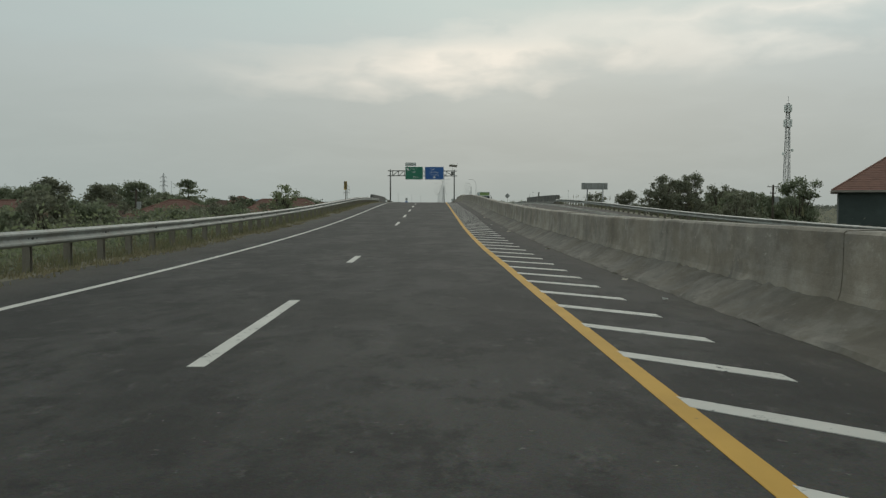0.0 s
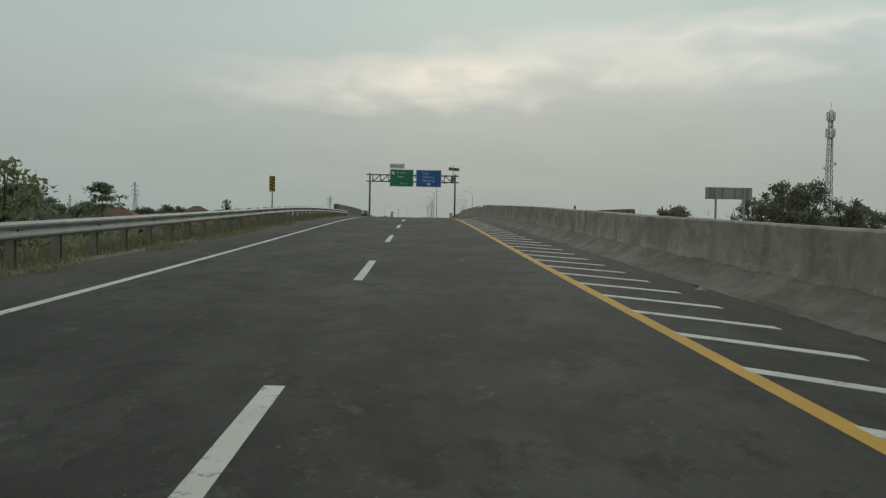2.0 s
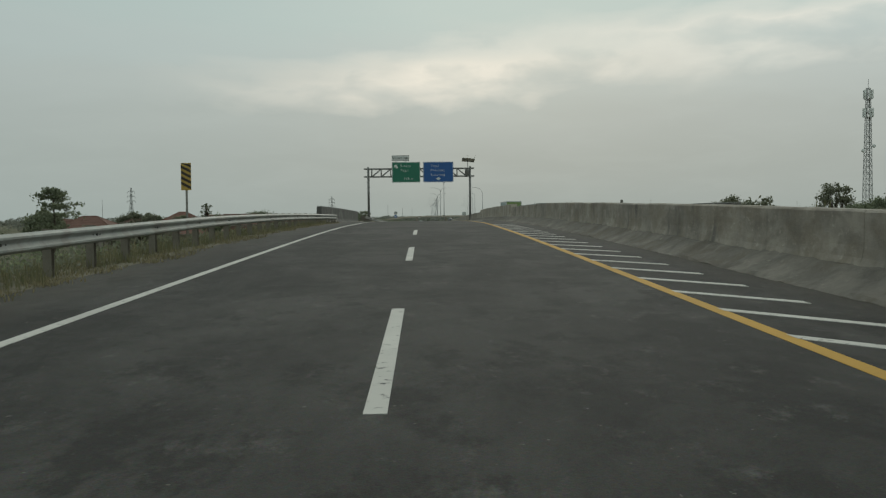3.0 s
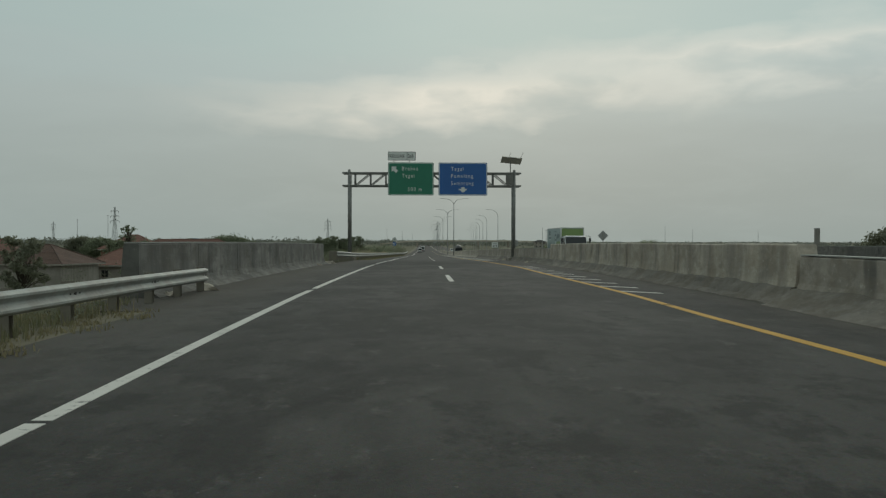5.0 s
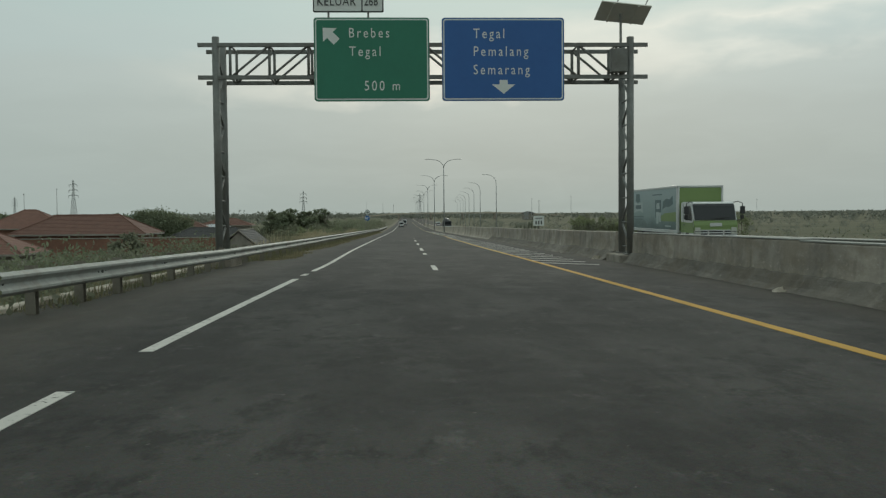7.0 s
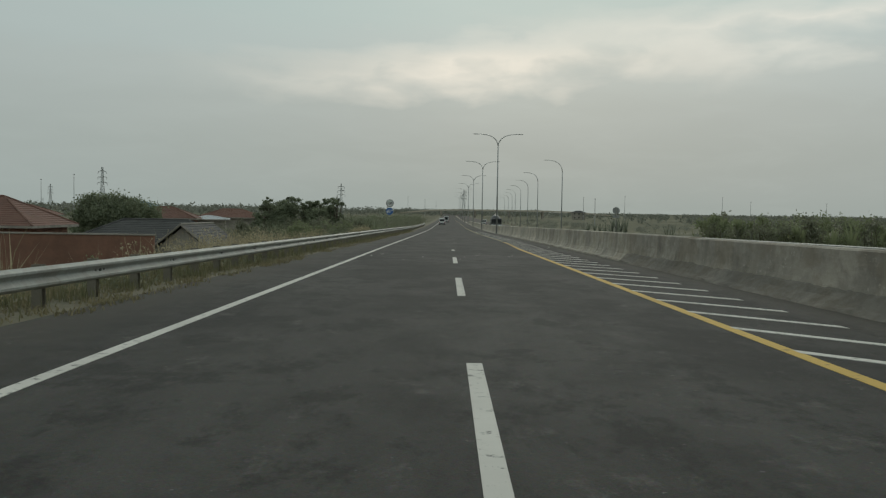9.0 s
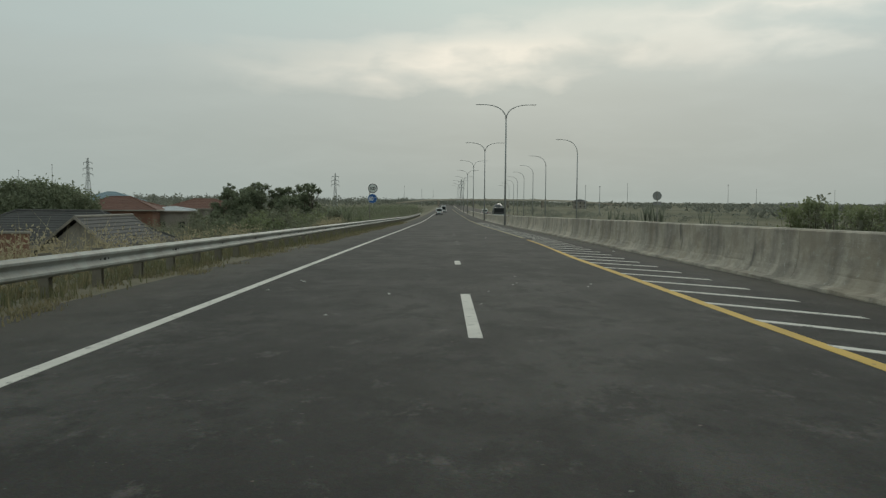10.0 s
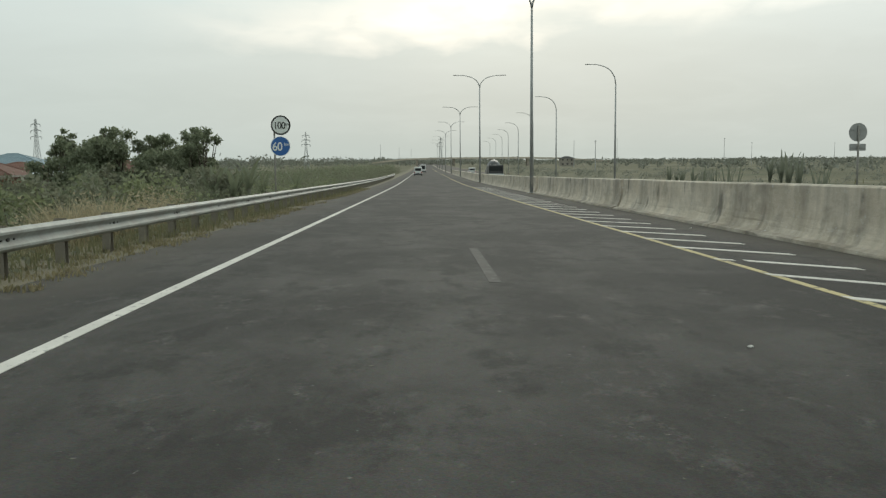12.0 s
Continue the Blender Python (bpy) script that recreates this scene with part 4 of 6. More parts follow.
def speed_sign():
    s = 292.1
    g = rz(s) - 0.35
    t = tagged(empty("speed_sign", -6.9, s, g), "white speed disc over a blue speed disc on a post", "road sign")
    z1, z2 = 3.06 - g, 2.19 - g
    p = sign_pole(t, 0, 0.06, z1 + 0.3)
    a = disc("limit_disc", 0.41, 0.28, 0.0, 0.02, z1, M_BLACK, t, "white disc with a dark rim and black figures")
    disc("face", 0.345, 0.28, -0.006, 0.002, z1, M_SIGNWHITE, a)
    writing("figures", "100", 0.42, M_BLACK, a, -0.02, -0.012, z1 - 0.15, 0.90, bold=0.004).scale = (0.86, 1, 1)
    writing("unit", "km", 0.15, M_BLACK, a, 0.47, -0.012, z1 + 0.0, 0.95)
    b = disc("minimum_disc", 0.41, 0.25, 0.0, 0.02, z2, M_SIGNWHITE, t, "blue disc with white figures")
    disc("face", 0.39, 0.25, -0.006, 0.002, z2, M_BLUE, b)
    writing("figures", "60", 0.50, M_SIGNWHITE, b, -0.09, -0.012, z2 - 0.18, 0.93, bold=0.008).scale = (0.9, 1, 1)
    writing("unit", "km", 0.19, M_SIGNWHITE, b, 0.40, -0.012, z2 + 0.02, 0.95)
    for z in (z1, z2):
        part("clamp", box_bm((-0.06, 0.02, z - 0.05), (0.3, 0.1, z + 0.0)), M_GALV_DARK, p)


def far_speed_sign():
    s = 293.0
    g = rz(s) - 0.35
    t = tagged(empty("speed_sign", 18.58, s, g), "grey back of a round sign with a plate below", "road sign")
    z = 2.62 - g
    sign_pole(t, -0.4, -0.06, z + 0.3, 0.045)
    a = disc("sign_disc", 0.40, -0.4, 0.0, 0.02, z, M_SIGNBACK, t)
    part("stiffener", box_bm((-0.72, -0.03, z + 0.1), (-0.08, 0.0, z + 0.15)), M_SIGNBACK, a)
    b = poly_plate("sub_plate", rounded(-0.76, -0.04, z - 0.80, z - 0.50, 0.03), 0.0, 0.02, M_SIGNBACK, t)
    part("stiffener", box_bm((-0.72, -0.03, z - 0.68), (-0.08, 0.0, z - 0.63)), M_SIGNBACK, b)


def hazard_board():
    s, x = 98.65, -7.72
    g = rz(s) - 0.5
    t = tagged(empty("hazard_marker", x, s, g), "upright hazard board with yellow and dark slanting bands", "road sign")
    z1 = 3.86 - g
    z0 = z1 - 0.92
    sign_pole(t, 0, 0.05, z1 - 0.1)
    b = poly_plate("board", [(-0.17, z0), (0.17, z0), (0.17, z1), (-0.17, z1)], 0.0, 0.015, M_CHEVRON, t)
    for i in range(5):
        za = z0 + 0.03 + i * 0.185
        pts = [(-0.165, za + 0.17), (-0.165, za + 0.265), (0.165, za + 0.095), (0.165, za)]
        pts = [(px, min(z1 - 0.004, pz)) for px, pz in pts]
        if max(p[1] for p in pts) - min(p[1] for p in pts) > 0.05:
            poly_plate("band", pts, -0.005, 0.001, M_BROWN, b)


def board_back():
    s = 101.8
    g = rz(s) - 0.6
    t = tagged(empty("direction_board_back", 20.6, s, g), "grey back of a wide direction board on two posts", "road sign")
    z1, z0 = 3.83 - g, 3.08 - g
    b = poly_plate("board", [(-1.5, z0), (1.5, z0), (1.5, z1), (-1.5, z1)], 0.0, 0.03, M_SIGNBACK, t)
    for x in (-1.2, -0.4, 0.4, 1.2):
        part("stiffener", box_bm((x - 0.025, -0.05, z0), (x + 0.025, 0.0, z1)), M_GALV_DARK, b)
    for x in (-0.85, 0.95):
        part("post", box_bm((x - 0.06, -0.15, -0.6), (x + 0.06, -0.05, z1 - 0.02), 0.01), M_POLE, t)


def diamond():
    s = 215.6
    g = rz(s) - 0.4
    t = tagged(empty("warning_sign", 20.4, s, g), "grey back of a diamond warning sign on a post", "road sign")
    z = 3.45 - g
    sign_pole(t, -0.2, -0.05, z + 0.3)
    poly_plate("board", [(-0.2, z - 0.62), (0.42, z), (-0.2, z + 0.62), (-0.82, z)], 0.0, 0.02, M_SIGNBACK, t)


def marker_plate():
    s = 204.0
    t = tagged(empty("distance_plate", 6.58, s, rz(s) + 0.9), "small pale distance plate on the median with unreadable figures", "road sign")
    z = 0.30
    part("pole", tube_bm([(0, 0.05, -0.1), (0, 0.05, z + 0.45)], 0.038, 8), M_GALV_DARK, t, smooth=True)
    b = poly_plate("plate", rounded(-0.30, 0.30, z - 0.02, z + 0.52, 0.03), 0.0, 0.02, M_SIGNWHITE, t)
    for x, w in ((-0.15, 0.07), (0.0, 0.07), (0.15, 0.07)):
        poly_plate("figure_bar", [(x - w / 2, z + 0.05), (x + w / 2, z + 0.05), (x + w / 2, z + 0.25), (x - w / 2, z + 0.25)], -0.005, 0.001, M_BLACK, b)
    poly_plate("word_bar", [(-0.2, z + 0.35), (0.2, z + 0.35), (0.2, z + 0.43), (-0.2, z + 0.43)], -0.005, 0.001, M_SIGNBACK, b)


def bollard(x, s, h, label):
    t = tagged(empty("marker_post", x, s, rz(s)), label, "post")
    part("post", box_bm((-0.12, -0.12, -1.3), (0.12, 0.12, h), 0.02), M_GALV_DARK, t)
    part("post_cap", box_bm((-0.13, -0.13, h), (0.13, 0.13, h + 0.03), 0.01), M_BLACK, t)


speed_sign()
far_speed_sign()
hazard_board()
board_back()
diamond()
marker_plate()
bollard(21.4, 162.0, 2.05, "dark square marker post beside the opposite parapet")


# ------------------------------------------------------------ plants
def leaf_mesh(name, centres, size, rng, material, parent, flat=0.0, long_=1.6, label=""):
    """Many small separate leaves: thin rhombs turned every way."""
    c = np.asarray(centres, float)
    n = len(c)
    d = rng.normal(size=(n, 3))
    d[:, 2] *= 1.0 - flat
    d /= np.linalg.norm(d, axis=1)[:, None]
    w = np.cross(d, rng.normal(size=(n, 3)))
    w /= np.linalg.norm(w, axis=1)[:, None] + 1e-9
    r = size * rng.uniform(0.6, 1.3, size=(n, 1))
    v = np.stack([c - d * r * long_ / 2, c + w * r * 0.4, c + d * r * long_ / 2, c - w * r * 0.4], 1).reshape(-1, 3)
    me = bpy.data.meshes.new(name)
    me.vertices.add(4 * n)
    me.vertices.foreach_set("co", v.ravel())
    me.loops.add(4 * n)
    me.loops.foreach_set("vertex_index", np.arange(4 * n))
    me.polygons.add(n)
    me.polygons.foreach_set("loop_start", np.arange(0, 4 * n, 4))
    me.materials.append(material)
    me.update()
    ob = new(name, me)
    if parent is not None:
        ob.parent = parent
    if label:
        tagged(ob, label)
    return ob


def clumped(rng, blobs, per, squash=0.75):
    """Leaf places on the outside of several uneven blobs (x, y, z, r)."""
    out = []
    for x, y, z, r in blobs:
        k = int(per * r * r)
        d = rng.normal(size=(k, 3))
        d /= np.linalg.norm(d, axis=1)[:, None]
        rad = r * np.where(rng.uniform(size=(k, 1)) < 0.09, rng.uniform(1.1, 1.6, size=(k, 1)), rng.uniform(0.3, 1.15, size=(k, 1)))
        q = d * rad
        q[:, 2] *= squash
        out.append(q + (x, y, z))
    return np.concatenate(out)


def tree(x, y, top, width, seed, material=None, base=None, label="dark green leafy tree on the plain", density=70, leaf_size=0.26, open_=0.0, trunk=0.25):
    """Tapered trunk, bent limbs and a crown of leaf clumps with gaps."""
    rng = np.random.default_rng(seed)
    g = ground_z(x, y) if base is None else base
    h = top - g
    t = tagged(empty("tree", x, y, g), label, "tree")
    lean = rng.normal(0, 0.04, 2) * h
    fork = h * trunk
    bm = bmesh.new()
    add_tube(bm, [(0, 0, -0.3), (lean[0] * 0.3, lean[1] * 0.3, fork * 0.5), (lean[0], lean[1], fork)], [0.03 * h, 0.024 * h, 0.018 * h], 8)
    blobs = []
    m = max(20, int(width * 7.0 * min(2.6, max(1.0, 0.95 * (h - fork) / width))))
    for i in range(m):
        a = i * 2.39996 + rng.uniform(-0.4, 0.4)
        f = (i + 0.5) / m
        full = math.sin(math.pi * min(1.0, 0.22 + 0.68 * f)) ** 0.7
        rr = width / 2 * full * math.sqrt(rng.uniform(0.02, 1.15)) * 0.95
        r = width * rng.uniform(0.07, 0.17)
        z = min(fork + (h - fork) * (f + rng.uniform(-0.10, 0.10)), h - r * rng.uniform(0.2, 1.6))
        px, py = lean[0] + rr * math.cos(a), lean[1] + rr * math.sin(a)
        mid = (lean[0] + (px - lean[0]) * 0.45, lean[1] + (py - lean[1]) * 0.45, fork + (z - fork) * 0.62)
        add_tube(bm, [(lean[0], lean[1], fork * 0.92), mid, (px, py, z)], [0.011 * h, 0.007 * h, 0.002 * h], 5)
        blobs.append((px, py, z, r))
    part("trunk", bm, M_BARK, t, smooth=True)
    leaf_mesh("crown", clumped(rng, blobs, 4.3 * density * (1 - open_)), leaf_size * 0.82, rng, material or M_LEAF, t)
    return t


def shrub(x, y, height, width, seed, material=None, label="dusty green shrub on the embankment", density=80, leaf_size=0.2, category="shrub"):
    rng = np.random.default_rng(seed)
    g = ground_z(x, y)
    t = tagged(empty("shrub", x, y, g), label, category)
    bm = bmesh.new()
    blobs = []
    m = max(6, int(width * 3.2))
    for i in range(m):
        a = rng.uniform(0, 2 * math.pi)
        rr = width / 2 * rng.uniform(0.0, 0.75)
        r = min(width, height) * rng.uniform(0.12, 0.27)
        z = rng.uniform(0.3, 1.0) * height - r * 0.7
        px, py = rr * math.cos(a), rr * math.sin(a)
        add_tube(bm, [(px * 0.2, py * 0.2, -0.2), (px * 0.7, py * 0.7, z * 0.6), (px, py, z)], [0.03, 0.022, 0.01], 5)
        blobs.append((px, py, max(z, r * 0.5), r))
    part("stem", bm, M_BARK, t)
    leaf_mesh("foliage", clumped(rng, blobs, 5.0 * density, 0.95), leaf_size * 0.8, rng, material or M_LEAF_DULL, t)
    return t


def tiered_tree(x, y, top, seed):
    """A tree that carries its leaves in flat tiers."""
    rng = np.random.default_rng(seed)
    g = ground_z(x, y)
    h = top - g
    t = tagged(empty("tree", x, y, g), "tall tree with leaves in flat spreading tiers", "tree")
    bm = bmesh.new()
    add_tube(bm, [(0, 0, -0.3), (0.1, 0, h * 0.5), (0.0, 0, h * 0.97)], [0.22, 0.14, 0.04], 8)
    pts = []
    for i, (f, w) in enumerate(((0.50, 3.9), (0.63, 4.6), (0.76, 3.6), (0.87, 2.6), (0.96, 1.5))):
        for j in range(7):
            a = 2 * math.pi * (j + rng.uniform(-0.25, 0.25)) / 7
            r = w * rng.uniform(0.65, 1.05)
            f_ = min(0.97, f + rng.uniform(-0.06, 0.05))
            if rng.uniform() < 0.2:
                continue
            tip = (r * math.cos(a), r * math.sin(a), h * f_ - 0.04 * r)
            add_tube(bm, [(0, 0, h * f - 0.2), tip], [0.05, 0.012], 5)
            k = 75
            u = rng.uniform(0.2, 1.05, size=(k, 1))
            q = np.array(tip) * u + np.array((0, 0, h * f - 0.1)) * (1 - u)
            pts.append(q + rng.normal(0, 1, size=(k, 3)) * (0.38, 0.38, 0.20))
    part("trunk", bm, M_BARK, t)
    leaf_mesh("crown", np.concatenate(pts), 0.30, rng, M_LEAF, t)


def blade_plant(name, x, y, height, count, seed, material, label, category, width=0.42, droop=0.5, stem=0.35, base=None, splay=1.0, torn=0.0):
    """Banana and agave: long arched leaves from one foot."""
    rng = np.random.default_rng(seed)
    g = ground_z(x, y) if base is None else base
    t = tagged(empty(name, x, y, g), label, category)
    if stem > 0:
        part("stem", tube_bm([(0, 0, -0.2), (0.03, 0, height * stem)], [0.13, 0.09], 8), M_LEAF_DULL, t, smooth=True)
    for i in range(count):
        a = 2 * math.pi * (i + rng.uniform(-0.3, 0.3)) / count
        length = height * (1 - stem) * (rng.uniform(0.75, 1.1) if splay <= 1 else rng.uniform(0.4, 1.08))
        out = rng.uniform(0.25, 0.7) * droop * splay
        v, f = [], []
        n = 6 if torn == 0 else 12
        for j in range(n + 1):
            u = j / n
            r = length * out * (u + 0.5 * u * u)
            z = height * stem * 0.9 + length * (u - droop * 0.55 * u**2.4)
            w = width * math.sin(math.pi * min(1.0, 0.12 + 0.88 * u)) ** 0.7 * 0.5 + 0.01
            w *= 1.0 - torn * rng.uniform(0, 1) if 0 < j < n else 1.0
            cx, cy = r * math.cos(a), r * math.sin(a)
            tx, ty = -math.sin(a) * w, math.cos(a) * w
            v += [(cx - tx, cy - ty, z + w * 0.35), (cx, cy, z), (cx + tx, cy + ty, z + w * 0.35)]
        for j in range(n):
            for q in range(2):
                b = j * 3 + q
                f.append((b, b + 1, b + 4, b + 3))
        mesh_ob("leaf", v, f, material, t, smooth=True)
    return t


def grass_patch(name, cells, height, seed, material, label, width=0.012, lean=0.35):
    """Tufts of upright blades over a list of (x, y, count, radius)."""
    rng = np.random.default_rng(seed)
    v, f = [], []
    for x, y, count, radius in cells:
        for i in range(count):
            px, py = x + rng.normal(0, radius), y + rng.normal(0, radius)
            if px > -5.12 and px < 18.7 or px > -6.46 and 128 < py < 188.5:
                continue
            g = ground_z(px, py) if px < -7.45 or px > 20.35 else rz(py) - 0.05 * (-5.6 - px) / 1.85
            h = height * rng.uniform(0.4, 1.15)
            a = rng.uniform(0, 6.28)
            dx, dy = math.cos(a), math.sin(a)
            bx, by = rng.normal(0, lean * h * 0.6), rng.normal(0, lean * h * 0.6)
            w = width * rng.uniform(0.7, 1.5)
            b = len(v)
            v += [(px - dx * w, py - dy * w, g - 0.03), (px + dx * w, py + dy * w, g - 0.03), (px + bx * 0.4 + dx * w * 0.7, py + by * 0.4 + dy * w * 0.7, g + h * 0.6), (px + bx * 0.4 - dx * w * 0.7, py + by * 0.4 - dy * w * 0.7, g + h * 0.6), (px + bx, py + by, g + h)]
            f += [(b, b + 1, b + 2, b + 3), (b + 3, b + 2, b + 4)]
    return tagged(mesh_ob(name, v, f, material), label, "grass", kind="stuff")


M_PLUME = leaf("pale_plume_grass", (0.30, 0.255, 0.155), (0.46, 0.40, 0.27))
M_AGAVE = leaf("grey_green_agave_leaf", (0.125, 0.142, 0.105), (0.205, 0.218, 0.165))
M_TURF = leaf("matted_verge_grass", (0.165, 0.148, 0.082), (0.29, 0.25, 0.15))
rnd = random.Random(11)
# verge grass under the guard rails
green, straw, mat_ = [], [], []
for s0, s1 in ((8, 130), (169, 330)):
    s = s0
    while s < s1:
        for _ in range(3):
            green.append((rnd.uniform(-7.7, -5.95), s + rnd.uniform(0, 0.5), rnd.randint(12, 24), 0.2))
        for _ in range(5):
            x = -5.36 - 2.2 * rnd.random() ** 1.15 + 0.28 * noise.noise((0.0, s * 0.3, 9.0))
            if noise.noise((x * 0.8, s * 0.45, 4.0)) > -0.3:
                mat_.append((x, s + rnd.uniform(0, 0.5), 22, 0.15))
        if rnd.random() < 0.9:
            straw.append((rnd.uniform(-8.4, -6.1), s + rnd.uniform(0, 0.5), rnd.randint(10, 20), 0.22))
        s += 0.5
grass_patch("verge_grass", green, 0.22, 21, M_GRASS, "short green and yellow grass on the verge", 0.009)
grass_patch("verge_turf", mat_, 0.075, 27, M_TURF, "thin matted grass at the edge of the asphalt", 0.012, 1.0)
grass_patch("dry_grass", straw, 0.36, 22, M_TURF, "dry straw-coloured grass along the guardrail", 0.007)
slope = []
for s0, s1 in ((10, 130), (168, 345)):
    s = s0
    while s < s1:
        for _ in range(2):
            slope.append((-7.6 - 7.5 * rnd.random() ** 1.3, s + rnd.uniform(0, 0.9), rnd.randint(6, 13), 0.35))
        s += 0.8
grass_patch("embankment_grass", [c for c in slope if not 262 < c[1] < 306], 0.62, 23, M_TURF, "tall dry grass on the embankment slope", 0.013)
grass_patch("embankment_weeds", [(x - 0.6, y + 0.3, c * 2, r) for x, y, c, r in slope], 0.5, 25, M_GRASS, "green weeds on the embankment slope", 0.018)
tufts = [(-8.4 + rnd.uniform(-0.4, 0.4), s, 330, 0.2) for s in (272.6, 273.6, 274.2, 274.8, 275.3, 275.8, 276.4, 277.0, 280.4, 281.0)]
long_tufts = [(-8.6 - 1.6 * rnd.random(), 229 + 16 * rnd.random(), 70, 0.35) for _ in range(34)] + [(-8.6 - 1.8 * rnd.random(), 204 + 24 * rnd.random(), 40, 0.4) for _ in range(26)]
grass_patch("plume_grass", long_tufts, 1.7, 28, M_PLUME, "pale plumes of tall dry grass behind the guardrail", 0.012, 0.4)
grass_patch("plume_grass", tufts, 1.2, 24, M_PLUME, "pale plumes of tall dry grass behind the guardrail", 0.014, 0.62)
right_slope = [(20.6 + 5 * rnd.random() ** 1.3, s + rnd.uniform(0, 1), rnd.randint(6, 12), 0.4) for s in range(10, 300) for _ in range(2)]
grass_patch("far_verge_grass", right_slope, 0.5, 26, M_GRASS, "dry grass beyond the opposite guardrail", 0.022)


# ---- single trees and shrubs, left of the road
tree(-9.4, 68.3, 2.85, 2.2, 1, M_LEAF_LIGHT, label="slender young tree with sparse light leaves", density=170, leaf_size=0.15, open_=0.3, trunk=0.45)
tiered_tree(-50.8, 192, 6.6, 2)
tree(-43.7, 310, 3.6, 10.5, 3, label="broad dark green tree above the house roofs")
for i, (x, y, top, w) in enumerate(((-24.2, 315, 3.7, 2.6), (-22.6, 317, 3.4, 3.0), (-21.2, 314, 3.95, 2.8), (-19.9, 316, 3.4, 2.2), (-22.4, 312, 2.5, 4.4), (-18.0, 315, 3.5, 2.4), (-16.8, 317, 3.8, 2.8), (-15.6, 314, 3.85, 2.6), (-17.2, 311, 2.5, 3.6), (-24.6, 311, 1.9, 3.4), (-19.4, 318, 2.5, 4.4), (-23.2, 313, 3.1, 3.6), (-20.8, 312.5, 3.0, 3.4), (-16.4, 313, 3.1, 3.2), (-18.6, 313.5, 2.3, 3.2))):
    tree(x, y, top, w * 1.1, 10 + i, label="dark green leafy tree in a roadside clump", density=230, leaf_size=0.17, trunk=0.06)
for i, (x, y, top, w) in enumerate(((-62, 150, 5.4, 7), (-55, 172, 5.6, 7), (-66, 185, 5.2, 8), (-50, 140, 4.2, 6), (-57, 130, 4.0, 6), (-46, 160, 3.1, 6), (-38, 128, 2.6, 4.5), (-74, 165, 3.8, 7), (-58, 205, 3.6, 6), (-44, 208, 3.3, 5), (-90, 190, 4.5, 9), (-85, 150, 3.6, 8), (-70, 235, 3.2, 7), (-36, 225, 2.6, 5), (-110, 260, 4, 9), (-30, 250, 1.2, 4), (-52, 262, 3.0, 5), (-80, 330, 3.2, 8), (-95, 360, 3.4, 9), (-60, 345, 2.8, 7))):
    tree(x, y, top, w, 40 + i, M_LEAF if i % 3 else M_LEAF_DULL, label="green tree among the village houses", density=60, leaf_size=0.32, trunk=0.2)
for i in range(46):
    s = 24 + i * 6.6 + rnd.uniform(-2, 2)
    if 132 < s < 166:
        continue
    x = -12.5 - 13 * rnd.random()
    h = rnd.uniform(1.6, 3.4) + (1.2 if s < 80 else 0)
    shrub(x, s, h, h * rnd.uniform(0.9, 1.5), 100 + i, (M_LEAF_DULL, M_LEAF, M_LEAF_LIGHT)[i % 3])
for i, (x, y, h) in enumerate(((-25.5, 309, 4.6), (-22.6, 310, 5.2), (-20.2, 308, 4.8), (-17.8, 309.5, 5.0), (-15.6, 310, 5.0), (-13.4, 311, 4.2), (-27.2, 312, 4.4), (-23.5, 304, 3.6), (-19.0, 303, 3.4), (-16.0, 304, 3.6), (-12.4, 305, 3.0), (-21, 299, 2.8), (-17.6, 297, 2.6), (-14.2, 298, 2.8))):
    shrub(x, y, h, h * 0.85, 450 + i, M_LEAF if i % 2 else M_LEAF_DULL, "dense green bush under the roadside trees", 75, 0.2)
for i in range(20):
    s = 52 + i * 4.1 + rnd.uniform(-1.5, 1.5)
    x = -19 - 22 * rnd.random()
    near_roof = 74 < s < 103 and abs(x + 2 + 26.5 * (s - 22) / 84) < 4.5
    tree(x, s, 0.5 if near_roof else rnd.uniform(1.0, 2.4), rnd.uniform(3.6, 5.6), 500 + i, (M_LEAF, M_LEAF_DULL, M_LEAF)[i % 3], label="bushy green tree beside the village houses", density=85, leaf_size=0.22, trunk=0.15)
tree(-36.6, 222, 4.9, 1.9, 480, M_LEAF, label="thin sapling with a small tuft of leaves", density=150, leaf_size=0.2, trunk=0.72, open_=0.3)
for i in range(26):
    x, y = -10.2 - 9 * rnd.random(), 281 + i * 1.1
    h = rnd.uniform(0.2, 1.3) + 0.05 * (-10 - x) - ground_z(x, y)
    shrub(x, y, h, rnd.uniform(2.0, 3.2), 160 + i, (M_LEAF_DULL, M_LEAF, M_LEAF_LIGHT)[i % 3])
for i, (x, y, top) in enumerate(((-9.4, 299, 1.75), (-10.1, 300.5, 1.6), (-10.9, 301.5, 1.5), (-11.4, 300, 1.4), (-12.3, 303, 1.5), (-10.6, 305, 1.7), (-9.6, 296.5, 1.3), (-12.0, 307, 1.4), (-11.0, 312, 1.3), (-12.5, 318, 1.2), (-10.8, 325, 1.0), (-11.8, 333, 0.9))):
    blade_plant("banana_plant", x, y, (top - ground_z(x, y)) / 0.82, 7, 190 + i, M_BANANA, "banana plant with torn arching leaves", "banana plant", width=0.24, droop=0.55, stem=0.45, torn=0.5)
for i, s in enumerate((82, 96, 112, 120)):
    blade_plant("banana_plant", -13 - 3 * rnd.random(), s, 3.6, 9, 210 + i, M_BANANA, "banana plant with torn arching leaves", "banana plant", torn=0.5)

